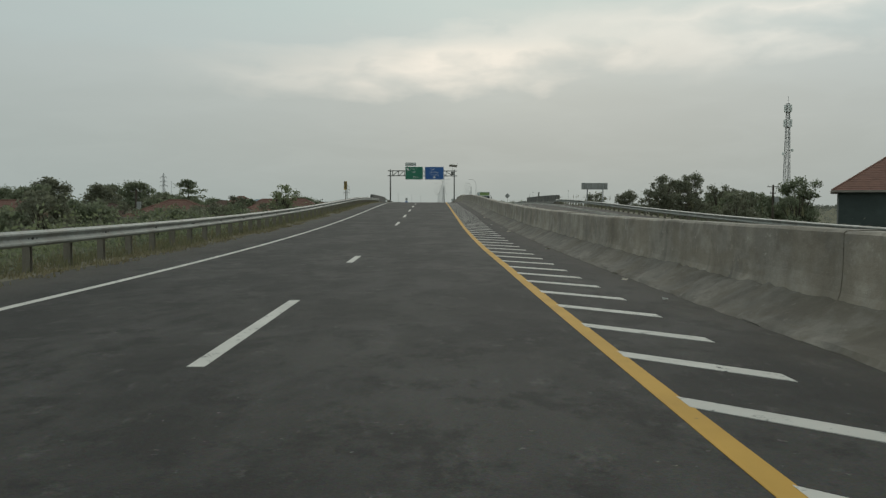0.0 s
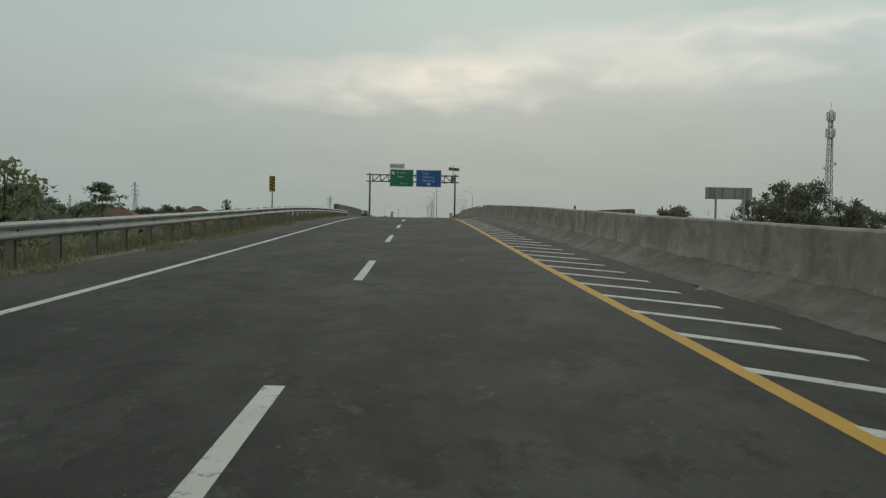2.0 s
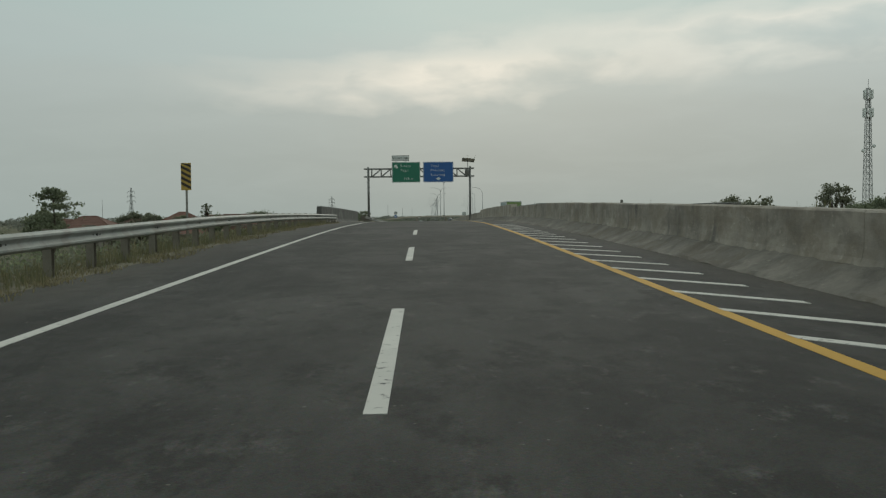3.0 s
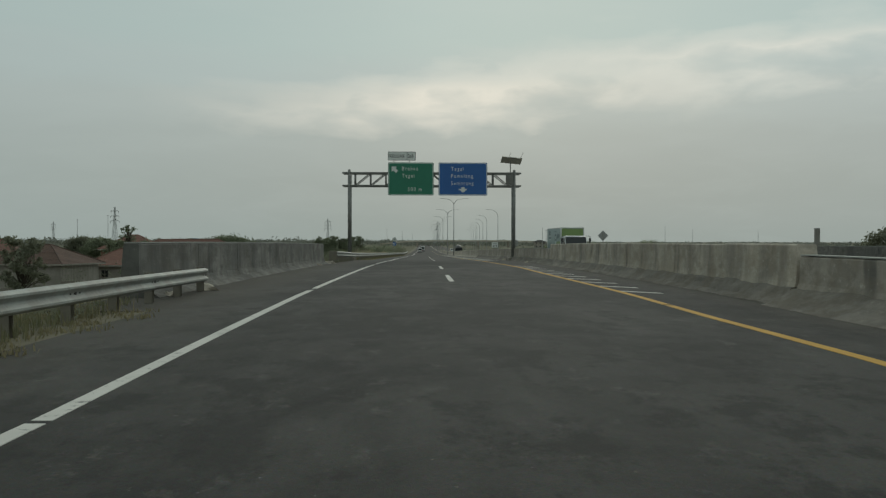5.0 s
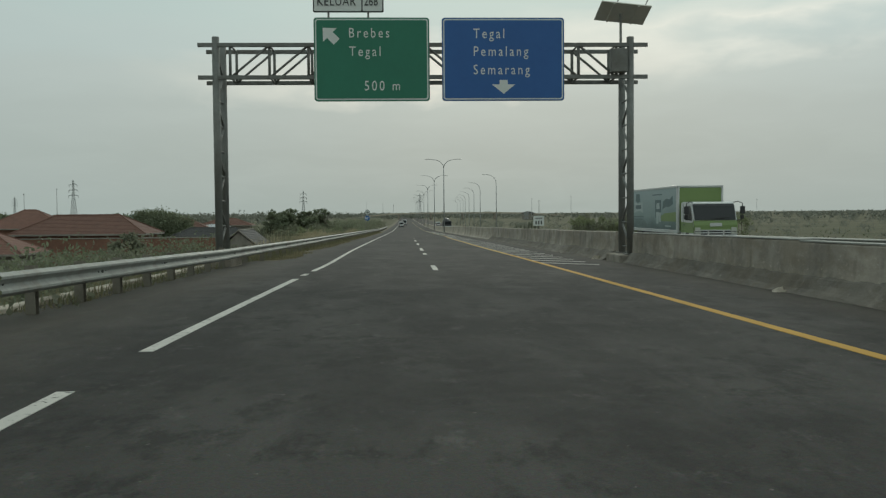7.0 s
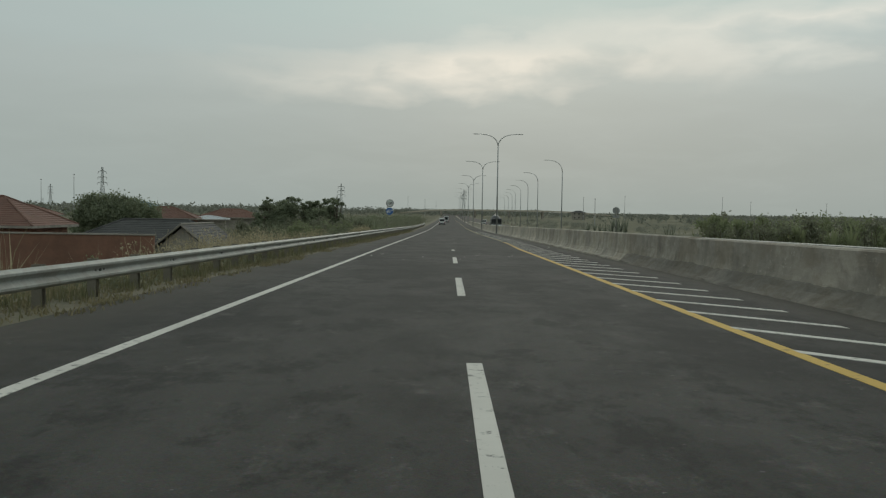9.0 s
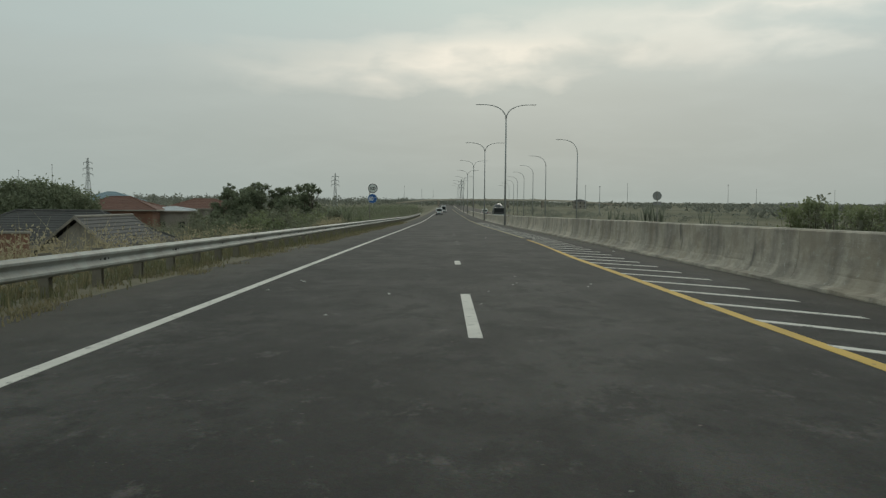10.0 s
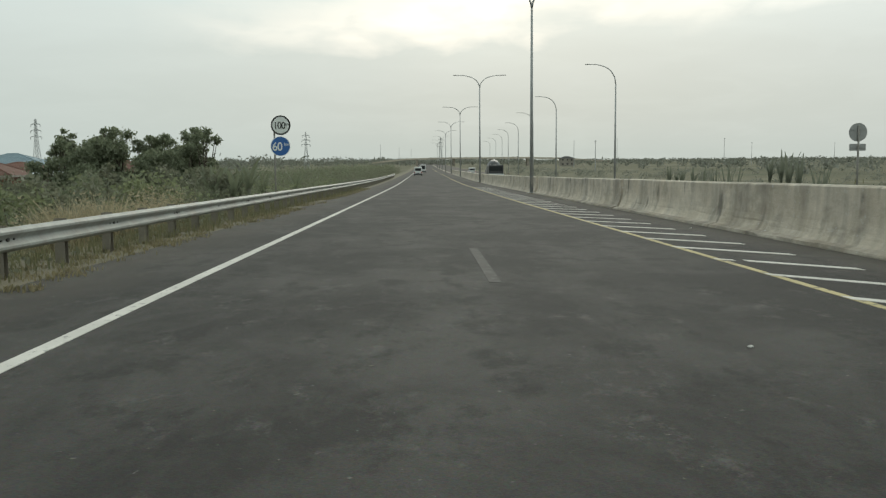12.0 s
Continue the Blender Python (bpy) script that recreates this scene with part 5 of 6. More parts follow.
# ---- right of the road
for i, (x, y, top, w) in enumerate(((36.5, 132, 5.6, 4.8), (43.3, 140, 6.2, 5.4), (40.0, 137, 5.2, 5.2), (48, 143, 4.7, 4.6), (57, 155, 3.9, 6.0), (33.5, 130, 3.9, 4.4), (47, 168, 5.35, 5.0), (52.5, 148, 4.2, 4.6), (27.5, 140, 3.4, 3.6), (41, 112, 2.9, 4.5), (45, 118, 3.0, 4.0), (36, 100, 2.8, 3.4), (33.6, 92, 2.4, 3.6), (60, 180, 3.5, 8), (72, 210, 3.2, 8), (34, 175, 2.6, 4), (95, 240, 3.5, 9), (120, 290, 4, 10))):
    tree(x, y, top, w, 230 + i, M_LEAF_DULL if i < 9 or i % 3 == 0 else M_LEAF, label="dusty green tree beyond the opposite carriageway", density=90, leaf_size=0.24, trunk=0.22, open_=0.3 if i < 9 else 0.1)
tree(46.0, 200, 4.4, 6.0, 271, M_LEAF_DULL, label="dusty green tree standing alone in the fields", density=110, leaf_size=0.22, trunk=0.15)
tree(38.4, 87.0, 3.9, 4.8, 270, M_LEAF, label="dark bushy tree beside a house", density=150, leaf_size=0.18, trunk=0.12)
for i in range(46):
    s = 258 + rnd.uniform(0, 14)
    x = 21.5 + 20 * rnd.random()
    shrub(x, s, 2.1 + 0.04 * (x - 20) + rnd.uniform(-0.5, 0.4) - ground_z(x, s), rnd.uniform(2.2, 3.4), 300 + i, M_LEAF_LIGHT if i % 3 else M_LEAF_DULL, "bushy light green growth beyond the opposite guardrail", 60, 0.19)
near_growth = random.Random(77)
for i in range(16):
    x, s = near_growth.uniform(20.9, 25.5), near_growth.uniform(257, 267)
    shrub(x, s, near_growth.uniform(1.6, 2.25) - ground_z(x, s), near_growth.uniform(1.8, 2.6), 620 + i, M_LEAF_LIGHT if i % 3 else M_LEAF_DULL, "bushy light green growth beyond the opposite guardrail", 80, 0.15)
for i in range(10):
    x, s = near_growth.uniform(20.9, 25.5), near_growth.uniform(257, 266)
    blade_plant("reed_clump", x, s, near_growth.uniform(1.9, 2.5) - ground_z(x, s), 12, 650 + i, M_LEAF_LIGHT, "tall spiky reeds above the light green growth", "plant", width=0.12, droop=0.25, stem=0.6)
for i in range(26):
    s = 257 + rnd.uniform(0, 12)
    x = 21.5 + 19 * rnd.random()
    blade_plant("reed_clump", x, s, 2.1 + 0.04 * (x - 20) + rnd.uniform(-0.4, 0.4) - ground_z(x, s), 12, 420 + i, M_LEAF_LIGHT, "tall spiky reeds above the light green growth", "plant", width=0.16, droop=0.3, stem=0.55)
for i in range(26):
    s = 30 + i * 8.0 + rnd.uniform(-3, 3)
    h = rnd.uniform(1.5, 3.2)
    shrub(24 + 9 * rnd.random(), s, h, h * 1.3, 340 + i, (M_LEAF_DULL, M_LEAF)[i % 2], "dusty green shrub beyond the opposite guardrail")
for i, (x, y, top) in enumerate(((21.2, 308.6, 1.6), (21.9, 309.2, 1.25), (20.9, 309.6, 1.2), (22.5, 309.0, 1.1), (25.6, 331, 0.85), (24.9, 332, 0.75), (24.1, 333, 0.8), (23.4, 333.5, 0.7), (22.8, 335, 0.75), (22.2, 337, 0.65), (26.3, 331, 0.6), (33, 330, 0.4), (34, 331, 0.4), (20.9, 330, 0.3))):
    g = ground_z(x, y)
    blade_plant("agave", x, y, (top - g) / (0.76 if i < 4 else 0.82), 9 if i < 4 else 11, 380 + i, M_AGAVE, "upright spiky plant with long grey-green leaves", "plant", width=0.17, droop=0.16, stem=0.3, splay=1.9, torn=0.35)


# ---- far belts of trees: nobody could count them
def belt(name, x0, x1, y0, y1, n, top, seed, material, label, size=0.7):
    rng = np.random.default_rng(seed)
    x, y = rng.uniform(x0, x1, n), rng.uniform(y0, y1, n)
    h = (top - PLAIN) * (0.45 + 0.55 * np.array([noise.noise((a * 0.035, b * 0.02, seed)) * 0.5 + 0.5 for a, b in zip(x, y)]))
    pts = []
    per = 26 if size > 0.8 else (44 if size > 0.5 else 130)
    size = size if size > 0.5 else size * 0.42
    for a, b, c in zip(x, y, h):
        wide = 1.5 if size > 0.8 else (1.0 if size > 0.5 else 0.8)
        q = rng.normal(size=(per, 3)) * (wide, wide, 0.23 * c)
        q[:, 2] = np.clip(q[:, 2] + (0.62 if size > 0.5 else 0.45) * c, 0.1, c * 1.1)
        pts.append(q + (a, b, PLAIN - 0.1))
    return tagged(leaf_mesh(name, np.concatenate(pts), size, rng, material, None), label, "trees", kind="stuff")


def thicket(name, cells, seed, material, label, size=0.115, per=84, spread=0.5):
    """Uneven low growth on the slope: cells of (x, y, height)."""
    rng = np.random.default_rng(seed)
    pts = []
    for x, y, h in cells:
        q = rng.normal(size=(per, 3)) * (spread, spread, 0.26 * h)
        q[:, 2] = np.clip(q[:, 2] + 0.55 * h, 0.03, 1.15 * h)
        pts.append(q + (x, y, ground_z(x, y)))
    return tagged(leaf_mesh(name, np.concatenate(pts), size, rng, material, None), label, "undergrowth", kind="stuff")


def scatter(n, x0, x1, y0, y1, top, seed, low=0.5):
    """Cells of growth that reaches up to about the height top(y), in patches."""
    r_ = random.Random(seed)
    out = []
    for _ in range(n):
        x, y = r_.uniform(x0, x1), r_.uniform(y0, y1)
        n_ = 0.5 + 0.5 * noise.noise((x * 0.12, y * 0.12, seed))
        h = (top(y) - ground_z(x, y)) * (low + (1 - low) * n_) * r_.uniform(0.75, 1.05)
        if h > 0.25:
            out.append((x, y, min(h, 4.2)))
    return out


def top_left(y):
    return float(np.interp(y, [10, 60, 95, 128, 168, 205, 236, 262, 278, 296, 345], [1.9, 1.9, 1.8, 1.4, 1.5, 0.9, -0.4, -0.1, 0.8, 1.3, 0.8]))


for i, m_ in enumerate((M_LEAF_LIGHT, M_LEAF, M_LEAF_LIGHT)):
    thicket("slope_thicket", scatter(400, -17.5, -9.8, 22, 130, top_left, 60 + i, 0.25), 70 + i, m_, "tangled green undergrowth on the embankment slope")
    thicket("slope_thicket", scatter(400, -18, -9.4, 172, 345, top_left, 63 + i, 0.3), 73 + i, m_, "tangled green undergrowth on the embankment slope")
thicket("slope_thicket", scatter(420, -20, -11.0, 181, 208, lambda y: 2.35, 90, 0.45), 91, M_LEAF_DULL, "tangled green undergrowth before the village roofs", 0.12, 230, 0.55)
thicket("slope_thicket", scatter(300, -20, -11.0, 181, 208, lambda y: 2.55, 92, 0.4), 93, M_LEAF, "tangled green undergrowth before the village roofs", 0.12, 230, 0.55)
thicket("slope_thicket", scatter(300, -21, -9.6, 277, 305, lambda y: 1.35, 94, 0.5), 95, M_LEAF_DULL, "dull green undergrowth behind the guardrail", 0.085, 160, 0.55)
thicket("slope_thicket", scatter(160, -21, -9.6, 279, 308, lambda y: 1.5, 96, 0.45), 97, M_LEAF, "dull green undergrowth behind the guardrail", 0.085, 160, 0.55)
thicket("village_scrub", scatter(240, -46, -19, 286, 345, lambda y: -0.2, 98, 0.5), 99, M_LEAF_DULL, "scrub growing before the village houses", 0.16, 60, 0.9)
thicket("verge_weeds", scatter(420, -8.2, -6.5, 10, 130, lambda y: rz(y) + 0.42, 66, 0.3), 76, M_LEAF_DULL, "low leafy weeds under the guardrail", 0.09, 26, 0.22)
thicket("verge_weeds", scatter(520, -8.2, -6.5, 168, 330, lambda y: rz(y) + 0.40, 67, 0.3), 77, M_LEAF_DULL, "low leafy weeds under the guardrail", 0.09, 26, 0.22)
thicket("far_slope_thicket", scatter(400, 22, 34, 20, 280, lambda y: rz(y) + 0.2, 68), 78, M_LEAF_DULL, "tangled undergrowth beyond the opposite carriageway")
thicket("far_slope_thicket", scatter(170, 21.8, 32, 194, 238, lambda y: 2.0, 110, 0.45), 111, M_LEAF_DULL, "dusty scrub beyond the opposite guardrail", 0.11, 120, 0.6)
thicket("far_slope_thicket", scatter(90, 21.8, 32, 196, 240, lambda y: 2.1, 112, 0.4), 113, M_LEAF, "dusty scrub beyond the opposite guardrail", 0.11, 120, 0.6)
thicket("plume_heads", scatter(150, -9.9, -7.9, 221, 252, lambda y: rz(y) + 1.0, 120, 0.6), 121, M_PLUME, "fluffy golden heads of dry grass behind the guardrail", 0.055, 190, 0.22)
thicket("plume_heads", scatter(34, -9.0, -7.9, 272, 282, lambda y: rz(y) + 1.05, 122, 0.7), 123, M_PLUME, "fluffy golden heads of dry grass behind the guardrail", 0.05, 190, 0.2)
belt("roadside_thicket", -42, -10.5, 345, 640, 420, 0.6, 1, M_LEAF_DULL, "low green thicket along the left embankment", 0.42)
belt("roadside_trees", -46, -14, 380, 760, 150, 2.0, 2, M_LEAF, "dark green trees along the left embankment", 0.5)
belt("village_trees", -190, -40, 170, 470, 300, 1.2, 3, M_LEAF_DULL, "trees and shrubs between the village houses", 0.45)
belt("far_woods", -520, -60, 520, 1500, 900, 5.5, 4, M_LEAF_HAZED, "distant line of trees on the plain", 1.3)
belt("far_woods", 110, 900, 520, 1700, 800, 2.7, 5, M_LEAF_HAZED, "distant line of trees on the plain", 1.3)
belt("far_woods", -60, 110, 1000, 1600, 420, 4.5, 6, M_LEAF_HAZED, "distant line of trees on the plain", 1.3)
belt("right_thicket", 24, 75, 360, 620, 40, -0.8, 7, M_LEAF_HAZED, "low scrub beside the opposite carriageway", 0.42)
belt("field_scrub", 45, 220, 340, 640, 60, -1.6, 8, M_LEAF_HAZED, "patches of scrub in the fields", 0.5)
belt("field_trees", 70, 420, 360, 760, 210, 0.4, 15, M_LEAF_HAZED, "scattered trees across the fields", 0.5)
belt("field_trees", 24, 60, 420, 760, 60, -0.2, 16, M_LEAF_HAZED, "scattered trees beside the opposite carriageway", 0.45)
belt("field_scrub", 60, 260, 120, 320, 70, -0.4, 9, M_LEAF_HAZED, "patches of scrub in the fields", 0.5)
belt("village_trees", -120, -45, 40, 180, 200, 1.2, 12, M_LEAF, "trees and shrubs between the village houses", 0.42)


# ------------------------------------------------------------ houses
def roof_part(parent, w, d, eave, ridge, over, hip, material, name="roof"):
    """Hip or gable roof with thickness, ridge caps and stepped courses. Ridge runs along x."""
    W, D = w / 2 + over, d / 2 + over
    rl = W - D if hip else W
    rl = max(rl, 0.3)
    bm = bmesh.new()
    n = max(6, int(math.hypot(D, ridge - eave) / 0.33))
    prev = None
    for i in range(n + 1):
        u = i / n
        zz = eave + (ridge - eave) * u
        wx = W + (rl - W) * u if hip else W
        dy = D * (1 - u)
        for drop in ((0.0, 0.045) if 0 < i < n else ((0.0,) if i == n else (0.045,))):
            ring = [bm.verts.new((sx * wx, sy * (dy + 0.001), zz + drop - 0.02)) for sx, sy in ((-1, -1), (1, -1), (1, 1), (-1, 1))]
            if prev:
                for j in range(4) if hip else (0, 2):
                    bm.faces.new((prev[j], prev[(j + 1) % 4], ring[(j + 1) % 4], ring[j]))
            prev = ring
    under = [bm.verts.new((sx * W, sy * D, eave - 0.1)) for sx, sy in ((-1, -1), (1, -1), (1, 1), (-1, 1))]
    bm.faces.new(under)
    bm.faces.ensure_lookup_table()
    first = [v for v in bm.verts][:4]
    for j in range(4):
        bm.faces.new((first[j], under[j], under[(j + 1) % 4], first[(j + 1) % 4]))
    r = part(name, bm, material, parent)
    cap = bmesh.new()
    add_tube(cap, [(-rl, 0, ridge + 0.02), (rl, 0, ridge + 0.02)], 0.09, 6)
    if hip:
        for sx in (-1, 1):
            for sy in (-1, 1):
                add_tube(cap, [(sx * rl, 0, ridge + 0.02), (sx * W, sy * D, eave + 0.03)], 0.085, 6)
    else:
        for sx in (-1, 1):
            for sy in (-1, 1):
                add_tube(cap, [(sx * W, 0, ridge - 0.02), (sx * W, sy * D, eave - 0.02)], 0.1, 4)
    part("ridge_cap", cap, material if hip else M_WALL, r)
    f = bmesh.new()
    for sy in (-1, 1):
        add_box(f, (-W, sy * D - 0.02, eave - 0.2), (W, sy * D + 0.02, eave + 0.0))
    for sx in (-1, 1):
        add_box(f, (sx * W - 0.02, -D, eave - 0.2), (sx * W + 0.02, D, eave + 0.0))
    part("fascia", f, M_WALL, r)
    return r


def house(x, y, turn, w, d, eave, ridge, roof_material, wall_material, hip=True, label="", windows=2, over=0.7):
    """Walls, hip or gable roof, windows and door; eave and ridge in world heights."""
    g = PLAIN + 0.05
    t = tagged(empty("house", x, y, g, turn), label, "house")
    e, r = eave - g, ridge - g
    bm = bmesh.new()
    add_box(bm, (-w / 2, -d / 2, -0.6), (w / 2, d / 2, e - 0.12))
    if not hip:
        for sx in (-1, 1):
            x0, x1 = sorted((sx * w / 2, sx * (w / 2 - 0.2)))
            vs = [bm.verts.new(p) for p in ((x0, -d / 2, e - 0.12), (x0, d / 2, e - 0.12), (x0, 0, r - 0.25), (x1, -d / 2, e - 0.12), (x1, d / 2, e - 0.12), (x1, 0, r - 0.25))]
            for q in ((0, 1, 2), (5, 4, 3), (0, 2, 5, 3), (1, 4, 5, 2), (0, 3, 4, 1)):
                bm.faces.new([vs[i] for i in q])
    wall = part("wall", bm, wall_material, t)
    roof_part(t, w, d, e, r, over, hip, roof_material)
    floors = 2 if e > 4.8 else 1
    for fl in range(floors):
        for i in range(windows):
            px = -w / 2 + w * (i + 0.5) / windows
            z0 = 1.0 + 3.0 * fl
            for sy in (-1, 1):
                y0, y1 = sorted((sy * (d / 2 - 0.02), sy * (d / 2 + 0.05)))
                wi = part("window", box_bm((px - 0.6, y0, z0), (px + 0.6, y1, z0 + 1.2), 0.01), M_WALL, t)
                ya, yb = sorted((sy * (d / 2 + 0.03), sy * (d / 2 + 0.056)))
                part("pane", box_bm((px - 0.5, ya, z0 + 0.1), (px - 0.03, yb, z0 + 1.1)), M_GLASS, wi)
                part("pane", box_bm((px + 0.03, ya, z0 + 0.1), (px + 0.5, yb, z0 + 1.1)), M_GLASS, wi)
    return t


house(53.0, 93.0, -24, 15.0, 13.0, 2.85, 7.7, M_TILE, M_WALL_GREEN, label="large dark green house with a terracotta hip roof", windows=0)
house(-29.0, 108, 8, 10, 8, -0.2, 1.75, M_TILE, M_WALL, label="low house with a red tiled hip roof")
house(-45, 128, -8, 10, 8, -0.6, 1.3, M_TILE_BROWN, M_WALL, label="low house with a brown tiled hip roof")
house(-39, 88, 20, 11, 8, -0.4, 1.6, M_TILE, M_WALL, label="low house with a red tiled hip roof")
house(-62, 112, 0, 12, 9, 0.0, 2.4, M_TILE, M_BRICKWALL, label="red walled house with a tiled hip roof")
house(-64.6, 309, 10, 12, 10, 0.9, 4.0, M_TILE, M_BRICKWALL, label="tall red roofed house among village trees")
house(-52.0, 292, 15, 14, 10, 0.2, 3.0, M_TILE, M_BRICKWALL, label="long red roofed house in the village")
house(-46, 250, 5, 11, 8, -0.9, 1.5, M_TILE, M_WALL, label="low house with a red tiled hip roof")
house(-40.5, 268, 0, 15.0, 7.2, 0.7, 3.0, M_TILE, M_BRICKWALL, label="long house with a red tiled hip roof behind a wall", windows=3)
house(-54, 238, -12, 11, 9, -0.4, 2.2, M_TILE_BROWN, M_WALL, label="low house with a brown tiled hip roof")
house(-72, 262, 0, 13, 10, 0.0, 2.9, M_TILE, M_WALL, label="red roofed house far into the village")
house(-82, 285, 30, 12, 9, -0.2, 2.3, M_TILE_BROWN, M_WALL, label="brown roofed house far into the village")
house(-26.8, 276, -4, 13, 7.0, -1.0, 1.15, M_TILE_DARK, M_WALL, label="house with a dark grey tiled hip roof")
house(-21.3, 270, 86, 7.2, 5.6, -1.5, 0.95, M_TILE_DARK, M_WALL, hip=False, label="dark roofed gable wing facing the road", windows=1, over=0.35)
red_wall = tagged(empty("boundary_wall", -33.5, 262, PLAIN), "long red-painted wall with a pale coping before the dark house", "wall")
part("wall_body", box_bm((-14, -0.15, -0.4), (11.2, 0.15, 3.95), 0.01), M_BRICKWALL, red_wall)
part("coping", box_bm((-14.05, -0.22, 3.95), (11.25, 0.22, 4.07), 0.02), M_WALL, red_wall)
house(-44.2, 358, 12, 6, 5, 0.1, 0.7, M_ZINC, M_WALL, label="small building with a white metal roof")
house(-84.0, 437, 10, 14, 12, 1.2, 3.5, M_BLUEROOF, M_WALL, label="building with a blue-grey metal hip roof")
house(-62.5, 392, 6, 10, 9, 0.2, 1.7, M_TILE, M_BRICKWALL, label="red walled house with a tiled roof")
house(-50.5, 352, 8, 11, 8, 0.3, 2.25, M_TILE, M_BRICKWALL, label="red walled house with a tiled roof and terrace")
house(-46.5, 385, 5, 12, 8, 0.2, 1.95, M_TILE, M_WALL, label="village house with a red tiled roof")
house(-98.0, 400, 0, 12, 9, 0.0, 2.2, M_TILE, M_WALL, label="village house with a red tiled roof")
house(-76.0, 350, 20, 11, 8, 0.0, 2.0, M_TILE_BROWN, M_WALL, label="village house with a brown tiled roof")
house(-105, 330, 20, 13, 9, 0.0, 2.4, M_TILE, M_WALL, label="village house with a red tiled roof")


# ------------------------------------------------------------ masts and pylons
def lattice(bm, z0, z1, w0, w1, bays, r=0.06):
    """Four legs with ties and crossed braces."""
    for i in range(bays):
        a, b = i / bays, (i + 1) / bays
        za, zb = z0 + (z1 - z0) * a, z0 + (z1 - z0) * b
        wa, wb = (w0 + (w1 - w0) * a) / 2, (w0 + (w1 - w0) * b) / 2
        c = ((-1, -1), (1, -1), (1, 1), (-1, 1))
        for j in range(4):
            p, q = c[j], c[(j + 1) % 4]
            add_tube(bm, [(p[0] * wa, p[1] * wa, za), (p[0] * wb, p[1] * wb, zb)], r, 5)
            add_tube(bm, [(p[0] * wa, p[1] * wa, za), (q[0] * wb, q[1] * wb, zb)], r * 0.55, 4)
            add_tube(bm, [(q[0] * wa, q[1] * wa, za), (p[0] * wb, p[1] * wb, zb)], r * 0.55, 4)
            add_tube(bm, [(p[0] * wb, p[1] * wb, zb), (q[0] * wb, q[1] * wb, zb)], r * 0.6, 4)
    return bm


def radio_mast():
    x, y, top = 139.2, 342.2, 43.4
    h = top - PLAIN
    t = tagged(empty("radio_mast", x, y, PLAIN), "slim steel lattice radio mast with panel aerials", "radio mast")
    part("lattice", lattice(bmesh.new(), -0.5, h * 0.94, 2.5, 1.0, 24, 0.09), M_POLE, t)
    part("top_rod", tube_bm([(0, 0, h * 0.94), (0, 0, h)], 0.06, 6), M_POLE, t)
    part("ladder", tube_bm([(0.5, 0, 0), (0.5, 0, h * 0.93)], 0.12, 5), M_POLE, t)
    for f, r, n in ((0.90, 1.25, 6), (0.78, 1.4, 6)):
        part("platform", box_bm((-0.9, -0.9, h * f - 1.6), (0.9, 0.9, h * f - 1.45)), M_POLE, t)
        for i in range(n):
            a = 2 * math.pi * (i + 0.4) / n
            px, py = r * math.cos(a), r * math.sin(a)
            an = part("aerial", box_bm((px - 0.2, py - 0.15, h * f - 1.4), (px + 0.2, py + 0.15, h * f + 1.4), 0.03), M_SIGNWHITE, t)
            part("aerial_arm", tube_bm([(px, py, h * f), (px * 0.4, py * 0.4, h * f)], 0.06, 5), M_POLE, an)
    for z, s in ((h * 0.56, 1), (h * 0.53, -1)):
        bm = bmesh.new()
        bmesh.ops.create_cone(bm, cap_ends=True, segments=16, radius1=0.6, radius2=0.45, depth=0.4)
        bm.transform(pose(s * 1.7, -0.6, z, 90, 0, 0))
        part("dish", bm, M_SIGNWHITE, t)
    return t


def pylon(x, y, top, label="grey lattice power pylon far off on the plain"):
    h = top - PLAIN
    t = tagged(empty("power_pylon", x, y, PLAIN, rnd.uniform(-15, 15)), label, "power pylon")
    bm = lattice(bmesh.new(), -0.5, h * 0.6, h * 0.14, h * 0.05, 6, 0.13)
    part("lower_tower", bm, M_POLE, t)
    part("upper_tower", lattice(bmesh.new(), h * 0.6, h, h * 0.05, h * 0.025, 7, 0.1), M_POLE, t)
    for f, w in ((0.66, 0.115), (0.78, 0.105), (0.90, 0.095)):
        for s in (-1, 1):
            bm = bmesh.new()
            add_tube(bm, [(0, 0, h * f), (s * h * w, 0, h * f)], 0.14, 5)
            add_tube(bm, [(0, 0, h * (f + 0.035)), (s * h * w, 0, h * f)], 0.11, 5)
            a = part("cross_arm", bm, M_POLE, t)
            part("insulator", tube_bm([(s * h * w, 0, h * f), (s * h * w, 0, h * f - 1.6)], 0.16, 6), M_SIGNBACK, a)
    return t


def thin_mast(x, y, top, r=0.13, label="thin mast far off on the plain"):
    t = tagged(empty("mast", x, y, PLAIN), label, "mast")
    part("pole", tube_bm([(0, 0, -0.5), (0, 0, top - PLAIN)], [r * 1.6, r * 0.7], 6), M_POLE, t)
    part("lamp_arm", box_bm((-r * 3, -0.1, top - PLAIN - 0.4), (r * 3, 0.1, top - PLAIN - 0.1)), M_POLE, t)


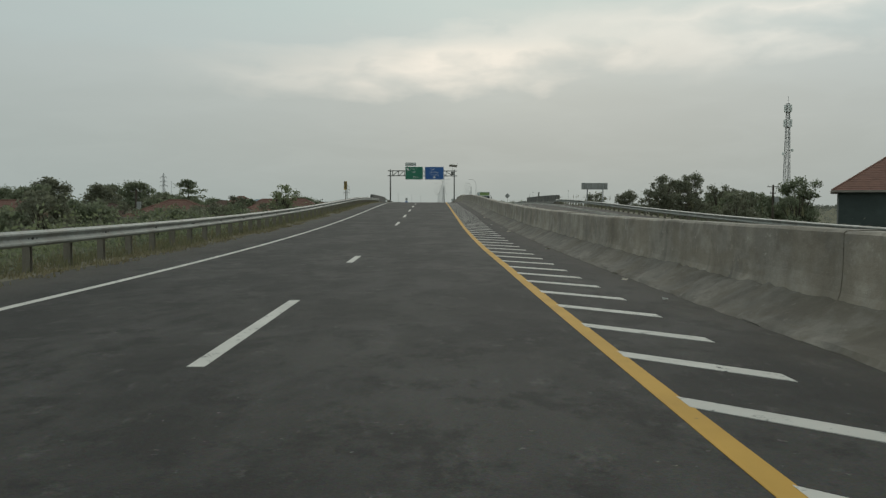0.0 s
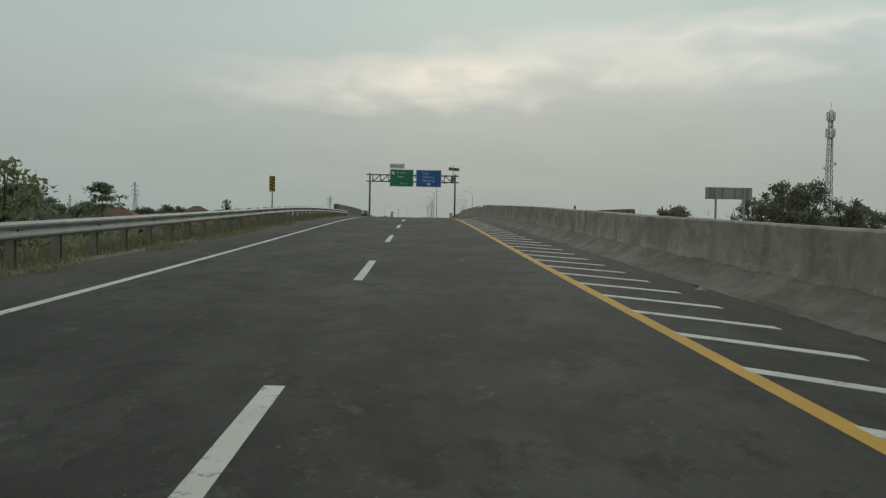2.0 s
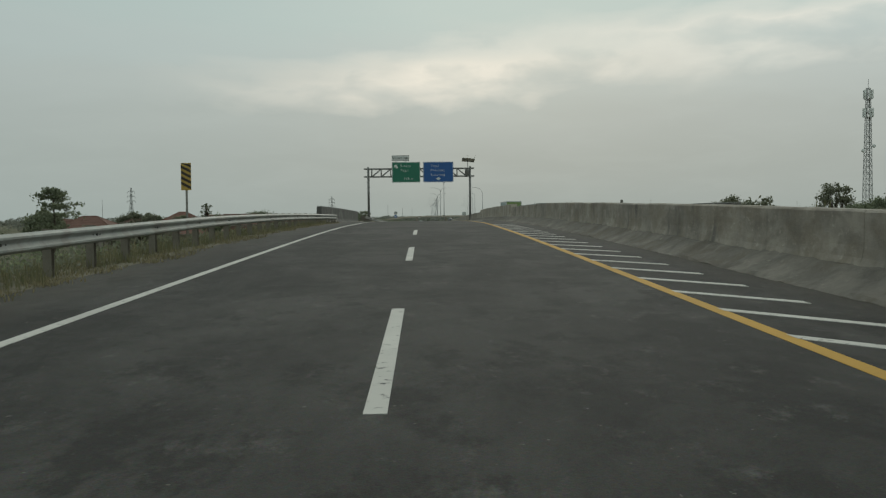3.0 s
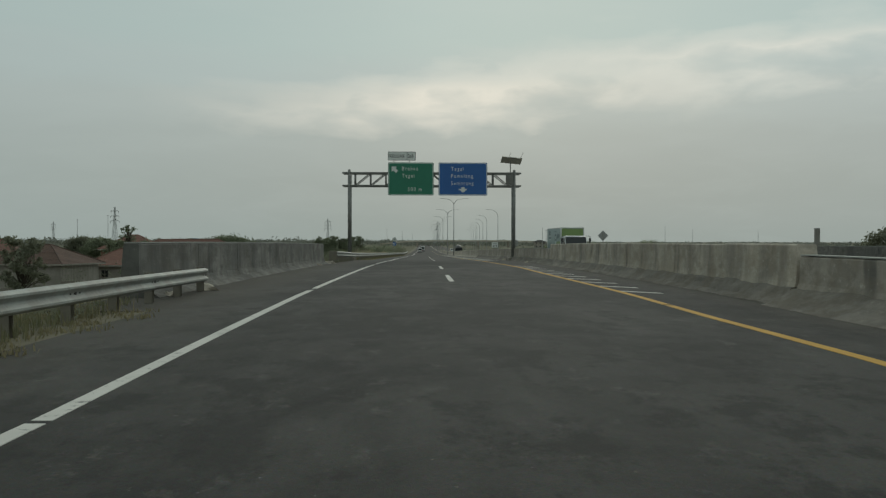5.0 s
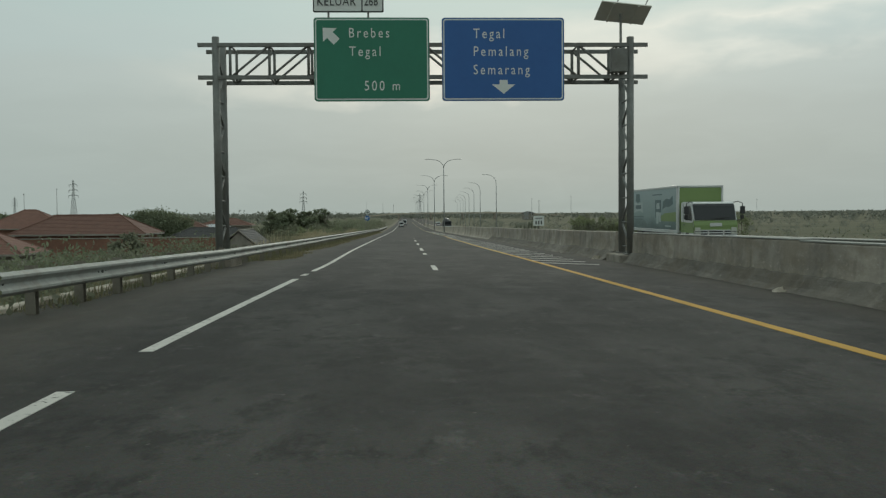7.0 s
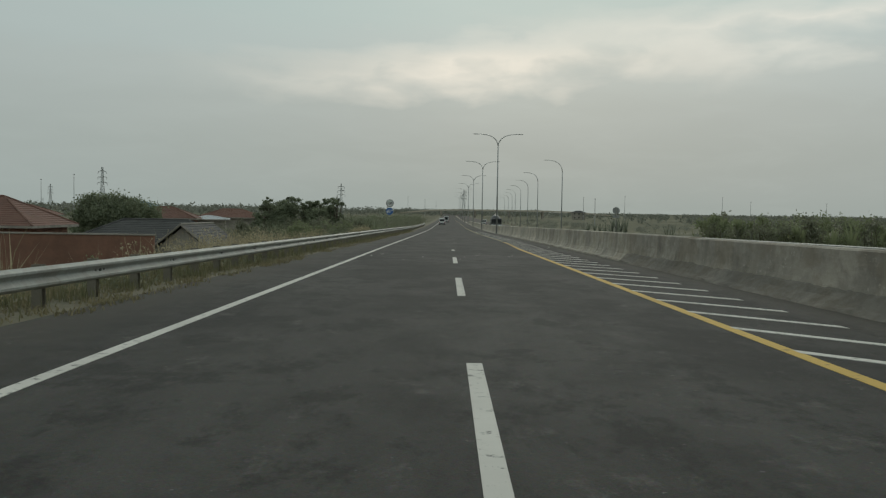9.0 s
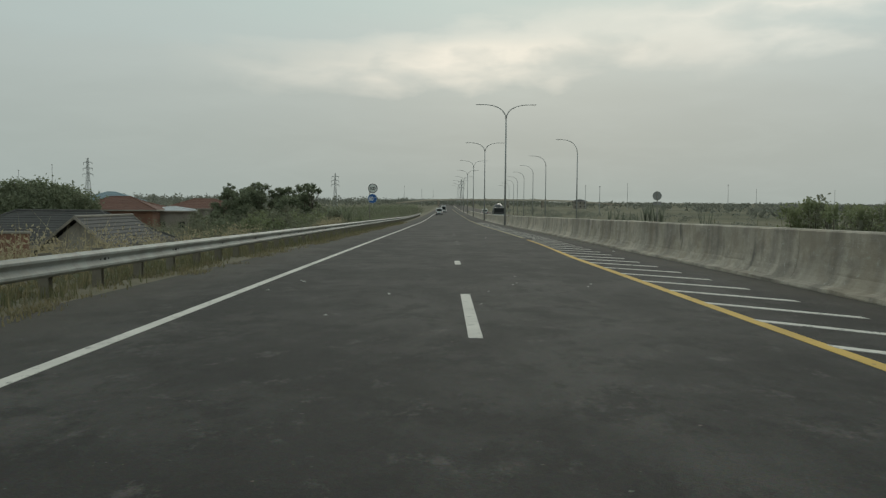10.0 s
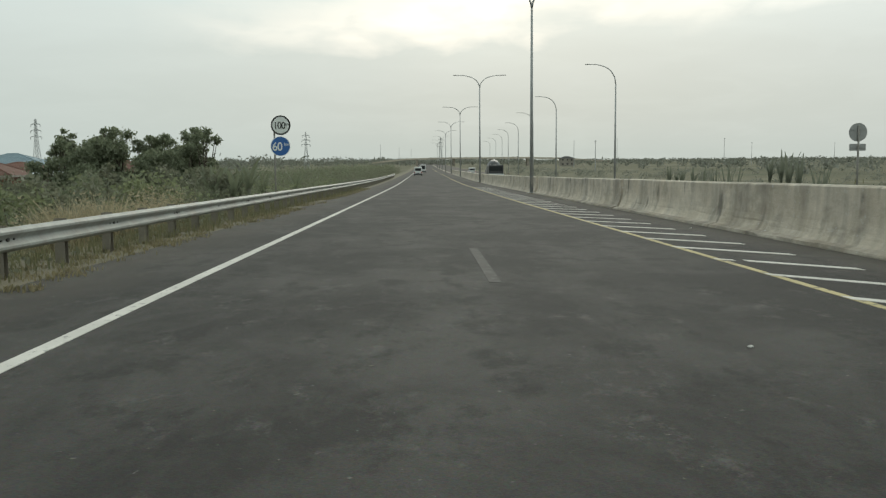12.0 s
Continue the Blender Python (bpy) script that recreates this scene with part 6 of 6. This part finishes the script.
def utility_pole(x, y, top):
    g = PLAIN
    t = tagged(empty("utility_pole", x, y, g), "dark utility pole with a crossarm and transformer", "utility pole")
    h = top - g
    part("pole", tube_bm([(0, 0, -0.4), (0, 0, h)], [0.17, 0.12], 10), M_BARK, t)
    for z, w in ((h - 0.25, 0.75), (h - 1.1, 0.4)):
        arm = part("crossarm", box_bm((-w, -0.06, z - 0.05), (w, 0.06, z + 0.05), 0.01), M_GALV_DARK, t)
        for x_ in (-w + 0.08, 0.0, w - 0.08):
            part("insulator", tube_bm([(x_, 0, z + 0.05), (x_, 0, z + 0.22)], [0.05, 0.03], 6), M_SIGNBACK, arm)
    part("transformer", tube_bm([(0.4, -0.2, h - 2.6), (0.4, -0.2, h - 1.6)], 0.3, 10), M_SIGNBACK, t)


radio_mast()
pylon(-249.7, 833, 29.6)
pylon(-82.9, 878, 21.6)
pylon(18, 1250, 27)
pylon(-430, 1150, 24)
utility_pole(46.7, 115.9, 4.0)
utility_pole(-38, 120, 3.2)
for x, y, top in ((-36, 980, 14), (-22, 1020, 12), (-12, 1050, 11), (95, 820, 13), (140, 900, 16), (205, 860, 15), (250, 930, 13), (300, 900, 12), (70, 620, 9), (-180, 620, 17), (-205, 640, 15)):
    thin_mast(x, y, top)


# ------------------------------------------------------------ far flyover
def flyover():
    y = 930
    t = tagged(empty("flyover", 0, y, PLAIN), "long low concrete flyover crossing the road far ahead", "bridge")
    top = 3.3 - PLAIN
    bm = bmesh.new()
    sec = [(-40, top - 3.2), (-15, top - 0.6), (10, top), (75, top), (105, top - 0.7), (140, top - 3.4)]
    for (xa, za), (xb, zb) in zip(sec, sec[1:]):
        vs = [bm.verts.new(p) for p in ((xa, -5, za - 1.2), (xb, -5, zb - 1.2), (xb, -5, zb), (xa, -5, za), (xa, 5, za - 1.2), (xb, 5, zb - 1.2), (xb, 5, zb), (xa, 5, za))]
        for q in ((0, 1, 2, 3), (7, 6, 5, 4), (3, 2, 6, 7), (0, 4, 5, 1)):
            bm.faces.new([vs[i] for i in q])
    part("deck", bm, M_CONCRETE_PALE, t)
    for x in (-6, 22, 50, 78):
        part("pier", box_bm((x - 0.8, -4, -0.5), (x + 0.8, 4, top - 1.2), 0.1), M_CONCRETE, t)


flyover()
for i, (x, y, w, h) in enumerate(((104, 905, 10, 7.2),)):
    house(x, y, 0, w, 7, PLAIN + h - 1.5, PLAIN + h, M_TILE_DARK, M_WALL, label="dark roofed building beside the far flyover", windows=3)


# ------------------------------------------------------------ vehicles, standing
M_BOXWHITE = mat("white_box_panel", (0.44, 0.465, 0.455), (0.34, 0.37, 0.37), 0.5, scale=0.6, fine=4, amount=0.7, bump=0.02)
M_LIME = mat("lime_green_panel", (0.20, 0.285, 0.10), (0.15, 0.22, 0.075), 0.5, scale=0.8, fine=5, amount=0.4, bump=0.02)


def printed_side():
    """Printed cargo side: pale blue-grey above, dark green-grey below, cloudy."""
    m = bpy.data.materials.new("printed_truck_side")
    m.use_nodes = True
    k = Nodes(m.node_tree)
    p = k.add("ShaderNodeTexCoord").outputs["Object"]
    z = k.add("ShaderNodeSeparateXYZ", {0: p}).outputs[2]
    n = k.noise(k.add("ShaderNodeMapping", {"Vector": p, "Scale": (0.2, 0.6, 1.6)}).outputs[0], 1.4, 4, 0.6, 0.4)
    u = k.math("ADD", k.math("MULTIPLY", k.math("SUBTRACT", z, 1.0), 0.48), k.math("MULTIPLY", k.math("SUBTRACT", n, 0.5), 0.5), True)
    c = k.ramp(u, [(0.0, (0.065, 0.100, 0.105)), (0.16, (0.105, 0.165, 0.160)), (0.36, (0.22, 0.30, 0.295)), (1.0, (0.33, 0.415, 0.42))])
    b = k.add("ShaderNodeBsdfPrincipled", {"Base Color": c, "Roughness": 0.45})
    k.add("ShaderNodeOutputMaterial", {0: b.outputs[0]})
    return m


M_PRINT = printed_side()
M_PRINT_TEAL = mat("printed_dull_teal", (0.085, 0.145, 0.15), (0.06, 0.11, 0.115), 0.45, scale=2, fine=9, amount=0.6, bump=0.0)
M_PRINT_PALE = mat("printed_pale_grey", (0.42, 0.49, 0.48), (0.32, 0.39, 0.38), 0.45, scale=2, fine=9, amount=0.6, bump=0.0)
M_TYRE = mat("tyre_rubber", (0.025, 0.025, 0.025), (0.04, 0.04, 0.038), 0.9, scale=6, fine=30, bump=0.1)
M_CARWHITE = mat("white_vehicle_paint", (0.62, 0.63, 0.62), (0.5, 0.51, 0.5), 0.35, scale=1.5, fine=8, amount=0.3, bump=0.0)
M_CARDARK = mat("dark_vehicle_paint", (0.03, 0.032, 0.034), (0.05, 0.05, 0.05), 0.4, scale=1.5, fine=8, amount=0.3, bump=0.0)
M_LIGHT = mat("lamp_lens", (0.55, 0.55, 0.5), (0.4, 0.4, 0.38), 0.2, scale=3, fine=10, amount=0.3, bump=0.0)
M_TAIL = mat("red_lamp_lens", (0.25, 0.02, 0.02), (0.18, 0.015, 0.015), 0.25, scale=3, fine=10, amount=0.3, bump=0.0)


def wheel(parent, x, y, r=0.42, w=0.26):
    bm = bmesh.new()
    bmesh.ops.create_cone(bm, cap_ends=True, segments=20, radius1=r, radius2=r, depth=w)
    bmesh.ops.bevel(bm, geom=[e for e in bm.edges if abs(e.verts[0].co.z - e.verts[1].co.z) < 1e-4 and len(e.link_faces) == 2], offset=0.04, segments=2, affect="EDGES")
    bm.transform(pose(x, y, r, 0, 90, 0))
    t = part("wheel", bm, M_TYRE, parent)
    bm = bmesh.new()
    bmesh.ops.create_cone(bm, cap_ends=True, segments=16, radius1=r * 0.55, radius2=r * 0.55, depth=w + 0.02)
    bm.transform(pose(x, y, r, 0, 90, 0))
    part("rim", bm, M_GALV, t)


def prism(prof, x0, x1, bevel=0.0):
    """A side outline of (y, z) points drawn out from x0 to x1."""
    bm = bmesh.new()
    a = [bm.verts.new((x0, p, q)) for p, q in prof]
    b = [bm.verts.new((x1, p, q)) for p, q in prof]
    bm.faces.new(a)
    bm.faces.new(b[::-1])
    for i in range(len(prof)):
        j = (i + 1) % len(prof)
        bm.faces.new((a[i], b[i], b[j], a[j]))
    if bevel:
        bmesh.ops.bevel(bm, geom=bm.edges[:], offset=bevel, segments=2, affect="EDGES")
    return bm


def box_truck(x, y, z):
    """Front towards -y."""
    t = tagged(empty("box_truck", x, y, z), "green and white box truck with a printed pale blue side", "truck")
    part("chassis", box_bm((-0.8, 0.3, 0.5), (0.8, 10.9, 0.85)), M_CARDARK, t)
    y0, y1, z0, z1 = 2.15, 11.2, 0.94, 3.24
    box = part("cargo_box", box_bm((-1.12, y0, z0), (1.12, y1, z1), 0.03), M_BOXWHITE, t)
    part("front_panel", box_bm((-1.04, y0 - 0.025, z0 + 0.1), (1.04, y0 + 0.01, z1 - 0.1), 0.01), M_LIME, box, "lime green front of the cargo box")
    part("side_panel", box_bm((-1.145, y0 + 0.12, z0 + 0.14), (-1.115, y1 - 0.1, z1 - 0.1)), M_PRINT, box, "printed side panel in hazy blue and green")
    # printed picture: carton and pale badge, a second carton with glasses, a waving banner, a green field, lines of small print
    def plate(name, pts, m_, depth=0.006):
        part(name, prism([(y0 + a, z0 + b) for a, b in pts], -1.145 - depth, -1.14), m_, box)
    plate("printed_carton", [(6.75, 1.62), (7.25, 1.55), (7.75, 1.66), (7.6, 2.05), (6.95, 2.05)], M_PRINT_TEAL)
    plate("printed_badge", [(6.2, 0.98), (6.7, 1.08), (7.4, 1.08), (8.1, 0.96), (7.95, 1.58), (7.3, 1.50), (6.7, 1.52), (6.3, 1.60)], M_PRINT_PALE, 0.008)
    plate("word_bar", [(6.55, 1.20), (7.75, 1.20), (7.75, 1.42), (6.55, 1.42)], M_PRINT_TEAL, 0.011)
    plate("word_bar", [(6.1, 0.74), (8.1, 0.74), (8.1, 0.79), (6.1, 0.79)], M_PRINT_TEAL)
    plate("word_bar", [(6.2, 0.60), (8.0, 0.60), (8.0, 0.65), (6.2, 0.65)], M_PRINT_TEAL)
    plate("printed_field", [(0.2, 0.55), (2.5, 0.55), (3.2, 0.72), (2.1, 0.95), (0.2, 1.02)], M_LIME, 0.004)
    plate("printed_carton", [(2.75, 0.72), (3.75, 0.72), (3.8, 1.66), (2.7, 1.66)], M_PRINT_TEAL, 0.008)
    plate("printed_badge", [(2.95, 1.18), (3.55, 1.18), (3.5, 1.50), (3.0, 1.50)], M_PRINT_PALE, 0.011)
    plate("printed_glass", [(3.18, 0.42), (3.52, 0.42), (3.60, 1.02), (3.10, 1.02)], M_PRINT_PALE, 0.011)
    plate("printed_glass", [(2.78, 0.50), (3.06, 0.50), (3.12, 1.0), (2.72, 1.0)], M_PRINT_PALE, 0.012)
    plate("printed_banner", [(0.7, 1.42), (1.3, 1.28), (1.9, 1.30), (2.45, 1.16), (2.35, 1.55), (1.8, 1.70), (1.2, 1.66), (0.75, 1.82)], M_PRINT_TEAL, 0.009)
    plate("word_bar", [(1.0, 0.28), (2.0, 0.28), (2.0, 0.34), (1.0, 0.34)], M_PRINT_PALE, 0.009)
    plate("word_bar", [(2.6, 1.90), (4.3, 1.90), (4.3, 1.96), (2.6, 1.96)], M_PRINT_TEAL)
    for a, b, c, d in ((y0, y1, z0 - 0.02, z0 + 0.06), (y0, y1, z0 + 0.085, z0 + 0.14), (y0, y1, z1 - 0.07, z1 + 0.01), (y0, y0 + 0.1, z0 + 0.06, z1 - 0.07), (y1 - 0.08, y1, z0 + 0.06, z1 - 0.07)):
        part("edge_trim", box_bm((-1.165, a, c), (-1.11, b, d), 0.008), M_CARWHITE, box)
    for a, b, c, d in ((-1.13, -1.04, z0, z1 + 0.01), (1.04, 1.13, z0, z1 + 0.01), (-1.04, 1.04, z1 - 0.07, z1 + 0.01)):
        part("edge_trim", box_bm((a, y0 - 0.045, c), (b, y0 + 0.01, d), 0.008), M_CARWHITE, box)
    # cab: white shell with a raked windscreen, green below it
    cab = part("cab", prism([(0.02, 0.72), (-0.02, 1.30), (0.06, 1.62), (0.36, 2.36), (0.62, 2.44), (1.9, 2.44), (1.95, 2.32), (1.95, 0.72)], -1.03, 1.03, 0.055), M_CARWHITE, t, "white and green truck cab")
    part("windscreen", prism([(0.00, 1.58), (0.10, 1.58), (0.38, 2.30), (0.28, 2.30)], -0.97, 0.97, 0.012), M_GLASS, cab)
    part("sun_shade", prism([(0.25, 2.23), (0.31, 2.23), (0.35, 2.31), (0.28, 2.33)], -0.95, 0.95), M_CARDARK, cab)
    for s in (-1, 1):
        a, b = sorted((s * 1.015, s * 1.042))
        part("side_window", prism([(0.22, 1.66), (0.36, 1.56), (1.25, 1.56), (1.25, 2.24), (0.50, 2.24)], a, b), M_GLASS, cab)
        a, b = sorted((s * 1.018, s * 1.040))
        part("side_band", prism([(0.02, 0.98), (1.88, 0.98), (1.88, 1.48), (0.4, 1.44), (0.05, 1.50)], a, b), M_LIME, cab)
        a, b = sorted((s * 1.02, s * 1.048))
        part("door_handle", box_bm((a, 1.28, 1.32), (b, 1.5, 1.37), 0.006), M_CARDARK, cab)
        part("door_seam", box_bm((min(s * 1.02, s * 1.044), 1.52, 0.8), (max(s * 1.02, s * 1.044), 1.535, 2.36)), M_CARDARK, cab)
        a, b = sorted((s * 0.72, s * 1.0))
        lamp = part("headlight", box_bm((a, -0.07, 0.92), (b, 0.10, 1.24), 0.04), M_LIGHT, cab)
        part("lamp_bezel", box_bm((a + 0.02, -0.08, 1.03), (b - 0.02, -0.066, 1.06), 0.004), M_CARDARK, lamp)
        a, b = sorted((s * 1.22, s * 1.44))
        mi = part("mirror", box_bm((a, 0.08, 1.86), (b, 0.2, 2.22), 0.03), M_CARDARK, cab)
        part("mirror_glass", box_bm((a + 0.02, 0.19, 1.62), (b - 0.02, 0.21, 1.82), 0.008), M_CARDARK, mi)
        part("mirror_arm", tube_bm([(s * 0.98, 0.38, 2.40), (s * 1.15, 0.22, 2.44), (s * 1.32, 0.14, 2.36), (s * 1.33, 0.14, 1.62), (s * 1.05, 0.16, 1.55)], 0.022, 6), M_CARDARK, mi)
        part("wiper", tube_bm([(s * 0.1, 0.0, 1.63), (s * 0.1 + 0.55, 0.03, 1.70)], 0.014, 5), M_BLACK, cab)
        a, b = sorted((s * 0.80, s * 1.04))
        part("bumper_corner", box_bm((a, -0.15, 0.58), (b, 0.34, 0.86), 0.05), M_CARWHITE, cab)
    part("lower_front", prism([(-0.05, 1.10), (-0.02, 1.10), (0.07, 1.56), (0.035, 1.56), (-0.045, 1.34)], -1.02, 1.02), M_LIME, cab, "green band under the windscreen")
    part("badge", box_bm((-0.28, -0.075, 1.28), (0.28, -0.04, 1.44), 0.01), M_CARWHITE, cab)
    grille = part("grille", box_bm((-0.7, -0.06, 0.84), (0.7, 0.02, 1.12), 0.01), M_CARDARK, cab)
    for zz in (0.87, 0.985, 1.10):
        part("grille_bar", box_bm((-0.72, -0.10, zz - 0.025), (0.72, -0.05, zz + 0.025), 0.01), M_CARWHITE, grille)
    for xx in (-0.36, 0.36):
        part("grille_bar", box_bm((xx - 0.03, -0.10, 0.85), (xx + 0.03, -0.05, 1.1), 0.008), M_CARWHITE, grille)
    part("bumper", box_bm((-0.82, -0.14, 0.55), (0.82, 0.1, 0.82), 0.04), M_CARWHITE, t)
    part("mudguard", prism([(0.42, 0.5), (0.5, 0.84), (0.75, 0.98), (1.1, 0.98), (1.35, 0.84), (1.42, 0.5)], -1.035, -0.7), M_CARDARK, t)
    for yy in (0.92, 8.2, 9.3):
        for s in (-1, 1):
            wheel(t, s * 0.9, yy, 0.44)
    return t


def lorry(x, y, z):
    """A dark lorry with a rounded covered load, front towards -y."""
    t = tagged(empty("lorry", x, y, z), "dark lorry with a humped covered load", "truck")
    part("chassis", box_bm((-1.0, 0.3, 0.5), (1.0, 7.5, 0.9)), M_CARDARK, t)
    cab = part("cab", box_bm((-1.15, 0.0, 0.6), (1.15, 1.9, 2.3), 0.12), M_CARDARK, t)
    part("windscreen", box_bm((-1.0, -0.03, 1.4), (1.0, 0.02, 2.1), 0.02), M_GLASS, cab)
    part("bumper", box_bm((-1.15, -0.12, 0.45), (1.15, 0.08, 0.95), 0.04), M_CARWHITE, cab)
    bm = bmesh.new()
    bmesh.ops.create_uvsphere(bm, u_segments=16, v_segments=10, radius=1.0)
    bm.transform(Matrix.Translation((0, 4.8, 1.6)) @ Matrix.Diagonal((1.2, 2.8, 1.55, 1)))
    part("load", bm, M_CARDARK, t, smooth=True)
    part("side_board", box_bm((-1.2, 2.1, 0.9), (1.2, 7.5, 1.6), 0.03), M_CARDARK, t)
    for yy in (1.0, 6.0):
        for s in (-1, 1):
            wheel(t, s * 0.95, yy, 0.48, 0.28)


def van(x, y, z, h, label, cat="van"):
    """Seen from behind, front towards +y."""
    t = tagged(empty("minivan", x, y, z), label, cat)
    part("lower_body", box_bm((-0.85, 0.0, 0.25), (0.85, 4.2, 0.95), 0.1), M_CARWHITE, t)
    cab = part("upper_body", box_bm((-0.78, 0.08, 0.9), (0.78, 3.1, h), 0.14), M_CARWHITE, t)
    part("rear_window", box_bm((-0.62, 0.05, 1.05), (0.62, 0.12, h - 0.25), 0.03), M_GLASS, cab)
    for s in (-1, 1):
        x0, x1 = sorted((s * 0.62, s * 0.82))
        part("tail_light", box_bm((x0, -0.03, 0.6), (x1, 0.05, 0.92), 0.02), M_TAIL, t)
        x0, x1 = sorted((s * 0.765, s * 0.79))
        part("side_window", box_bm((x0, 0.4, 1.05), (x1, 2.8, h - 0.25)), M_GLASS, cab)
        for yy in (0.8, 3.3):
            wheel(t, s * 0.74, yy, 0.31, 0.2)
    part("bumper", box_bm((-0.85, -0.1, 0.22), (0.85, 0.1, 0.5), 0.04), M_CARDARK, t)
    part("number_plate", box_bm((-0.25, -0.11, 0.5), (0.25, -0.095, 0.62)), M_BLACK, t)


box_truck(13.6, 195.7, rz(199) + OPP)
lorry(10.5, 392, rz(392) + OPP)
van(-1.9, 438, rz(438), 1.85, "white minivan on the carriageway far ahead")
van(-0.9, 520, rz(520), 2.4, "tall white delivery van far ahead on the carriageway")
van(11.0, 470, rz(470) + OPP, 1.7, "white minivan far off on the opposite carriageway")


# ------------------------------------------------------------ litter on the road
M_LITTER = mat("dirty_white_plastic", (0.45, 0.44, 0.41), (0.30, 0.29, 0.26), 0.6, scale=6, fine=30, bump=0.1)


def litter(x, s, w, seed, lift=0.0, material=None, label="crumpled scrap of pale plastic litter on the asphalt"):
    r = random.Random(seed)
    bm = bmesh.new()
    bmesh.ops.create_icosphere(bm, subdivisions=2, radius=1.0)
    for v in bm.verts:
        n = noise.noise((v.co.x * 1.7 + seed, v.co.y * 1.7, v.co.z * 1.7))
        v.co = Vector((v.co.x * w * (0.7 + 0.5 * n), v.co.y * w * (0.55 + 0.5 * n), max(0.0, v.co.z) * w * (0.35 + 0.4 * n)))
    me_ob = part("litter", bm, material or M_SIGNWHITE)
    me_ob.matrix_basis = pose(x, s, rz(s) + lift, 0, 0, r.uniform(0, 180))
    return tagged(me_ob, label, "litter")


for i, (x, s, w) in enumerate(((5.35, 12.8, 0.11), (5.2, 48.6, 0.12), (5.45, 44.5, 0.09), (1.78, 261.2, 0.07), (5.45, 245.7, 0.13), (-5.75, 78.6, 0.2), (-5.8, 214, 0.1), (-2.9, 231.6, 0.08), (-3.0, 231.9, 0.06), (1.1, 233.4, 0.05), (0.9, 231.3, 0.06), (2.2, 231.0, 0.05), (-1.2, 229.3, 0.07), (-3.2, 229.8, 0.09), (2.0, 66.2, 0.05), (0.2, 227.9, 0.04), (1.0, 231.7, 0.04), (0.4, 229.9, 0.05), (-1.8, 226.4, 0.06), (2.35, 231.6, 0.06), (4.9, 262.6, 0.06), (5.5, 275, 0.08), (-5.6, 273, 0.09), (-5.7, 282, 0.08), (-6.0, 32, 0.1), (-5.9, 45, 0.09))):
    litter(x, s, w * 0.62, i, material=M_LITTER)
# broken lumps at the foot of the barriers
for i, (x, s, w) in enumerate(((5.5, 16.2, 0.10), (5.48, 27.0, 0.12), (5.45, 40.4, 0.13), (5.95, 52.3, 0.2), (5.5, 60.0, 0.11), (5.95, 186.2, 0.28), (6.0, 171.0, 0.2), (-6.45, 160.2, 0.24), (-6.35, 166.3, 0.4), (-6.5, 165.3, 0.32), (-6.4, 166.9, 0.25), (-6.45, 132.2, 0.26), (-6.2, 134.5, 0.4), (-6.5, 135.2, 0.3))):
    litter(x, s, w, 50 + i, material=M_CONCRETE_PALE, label="broken lump of pale concrete by the barrier")
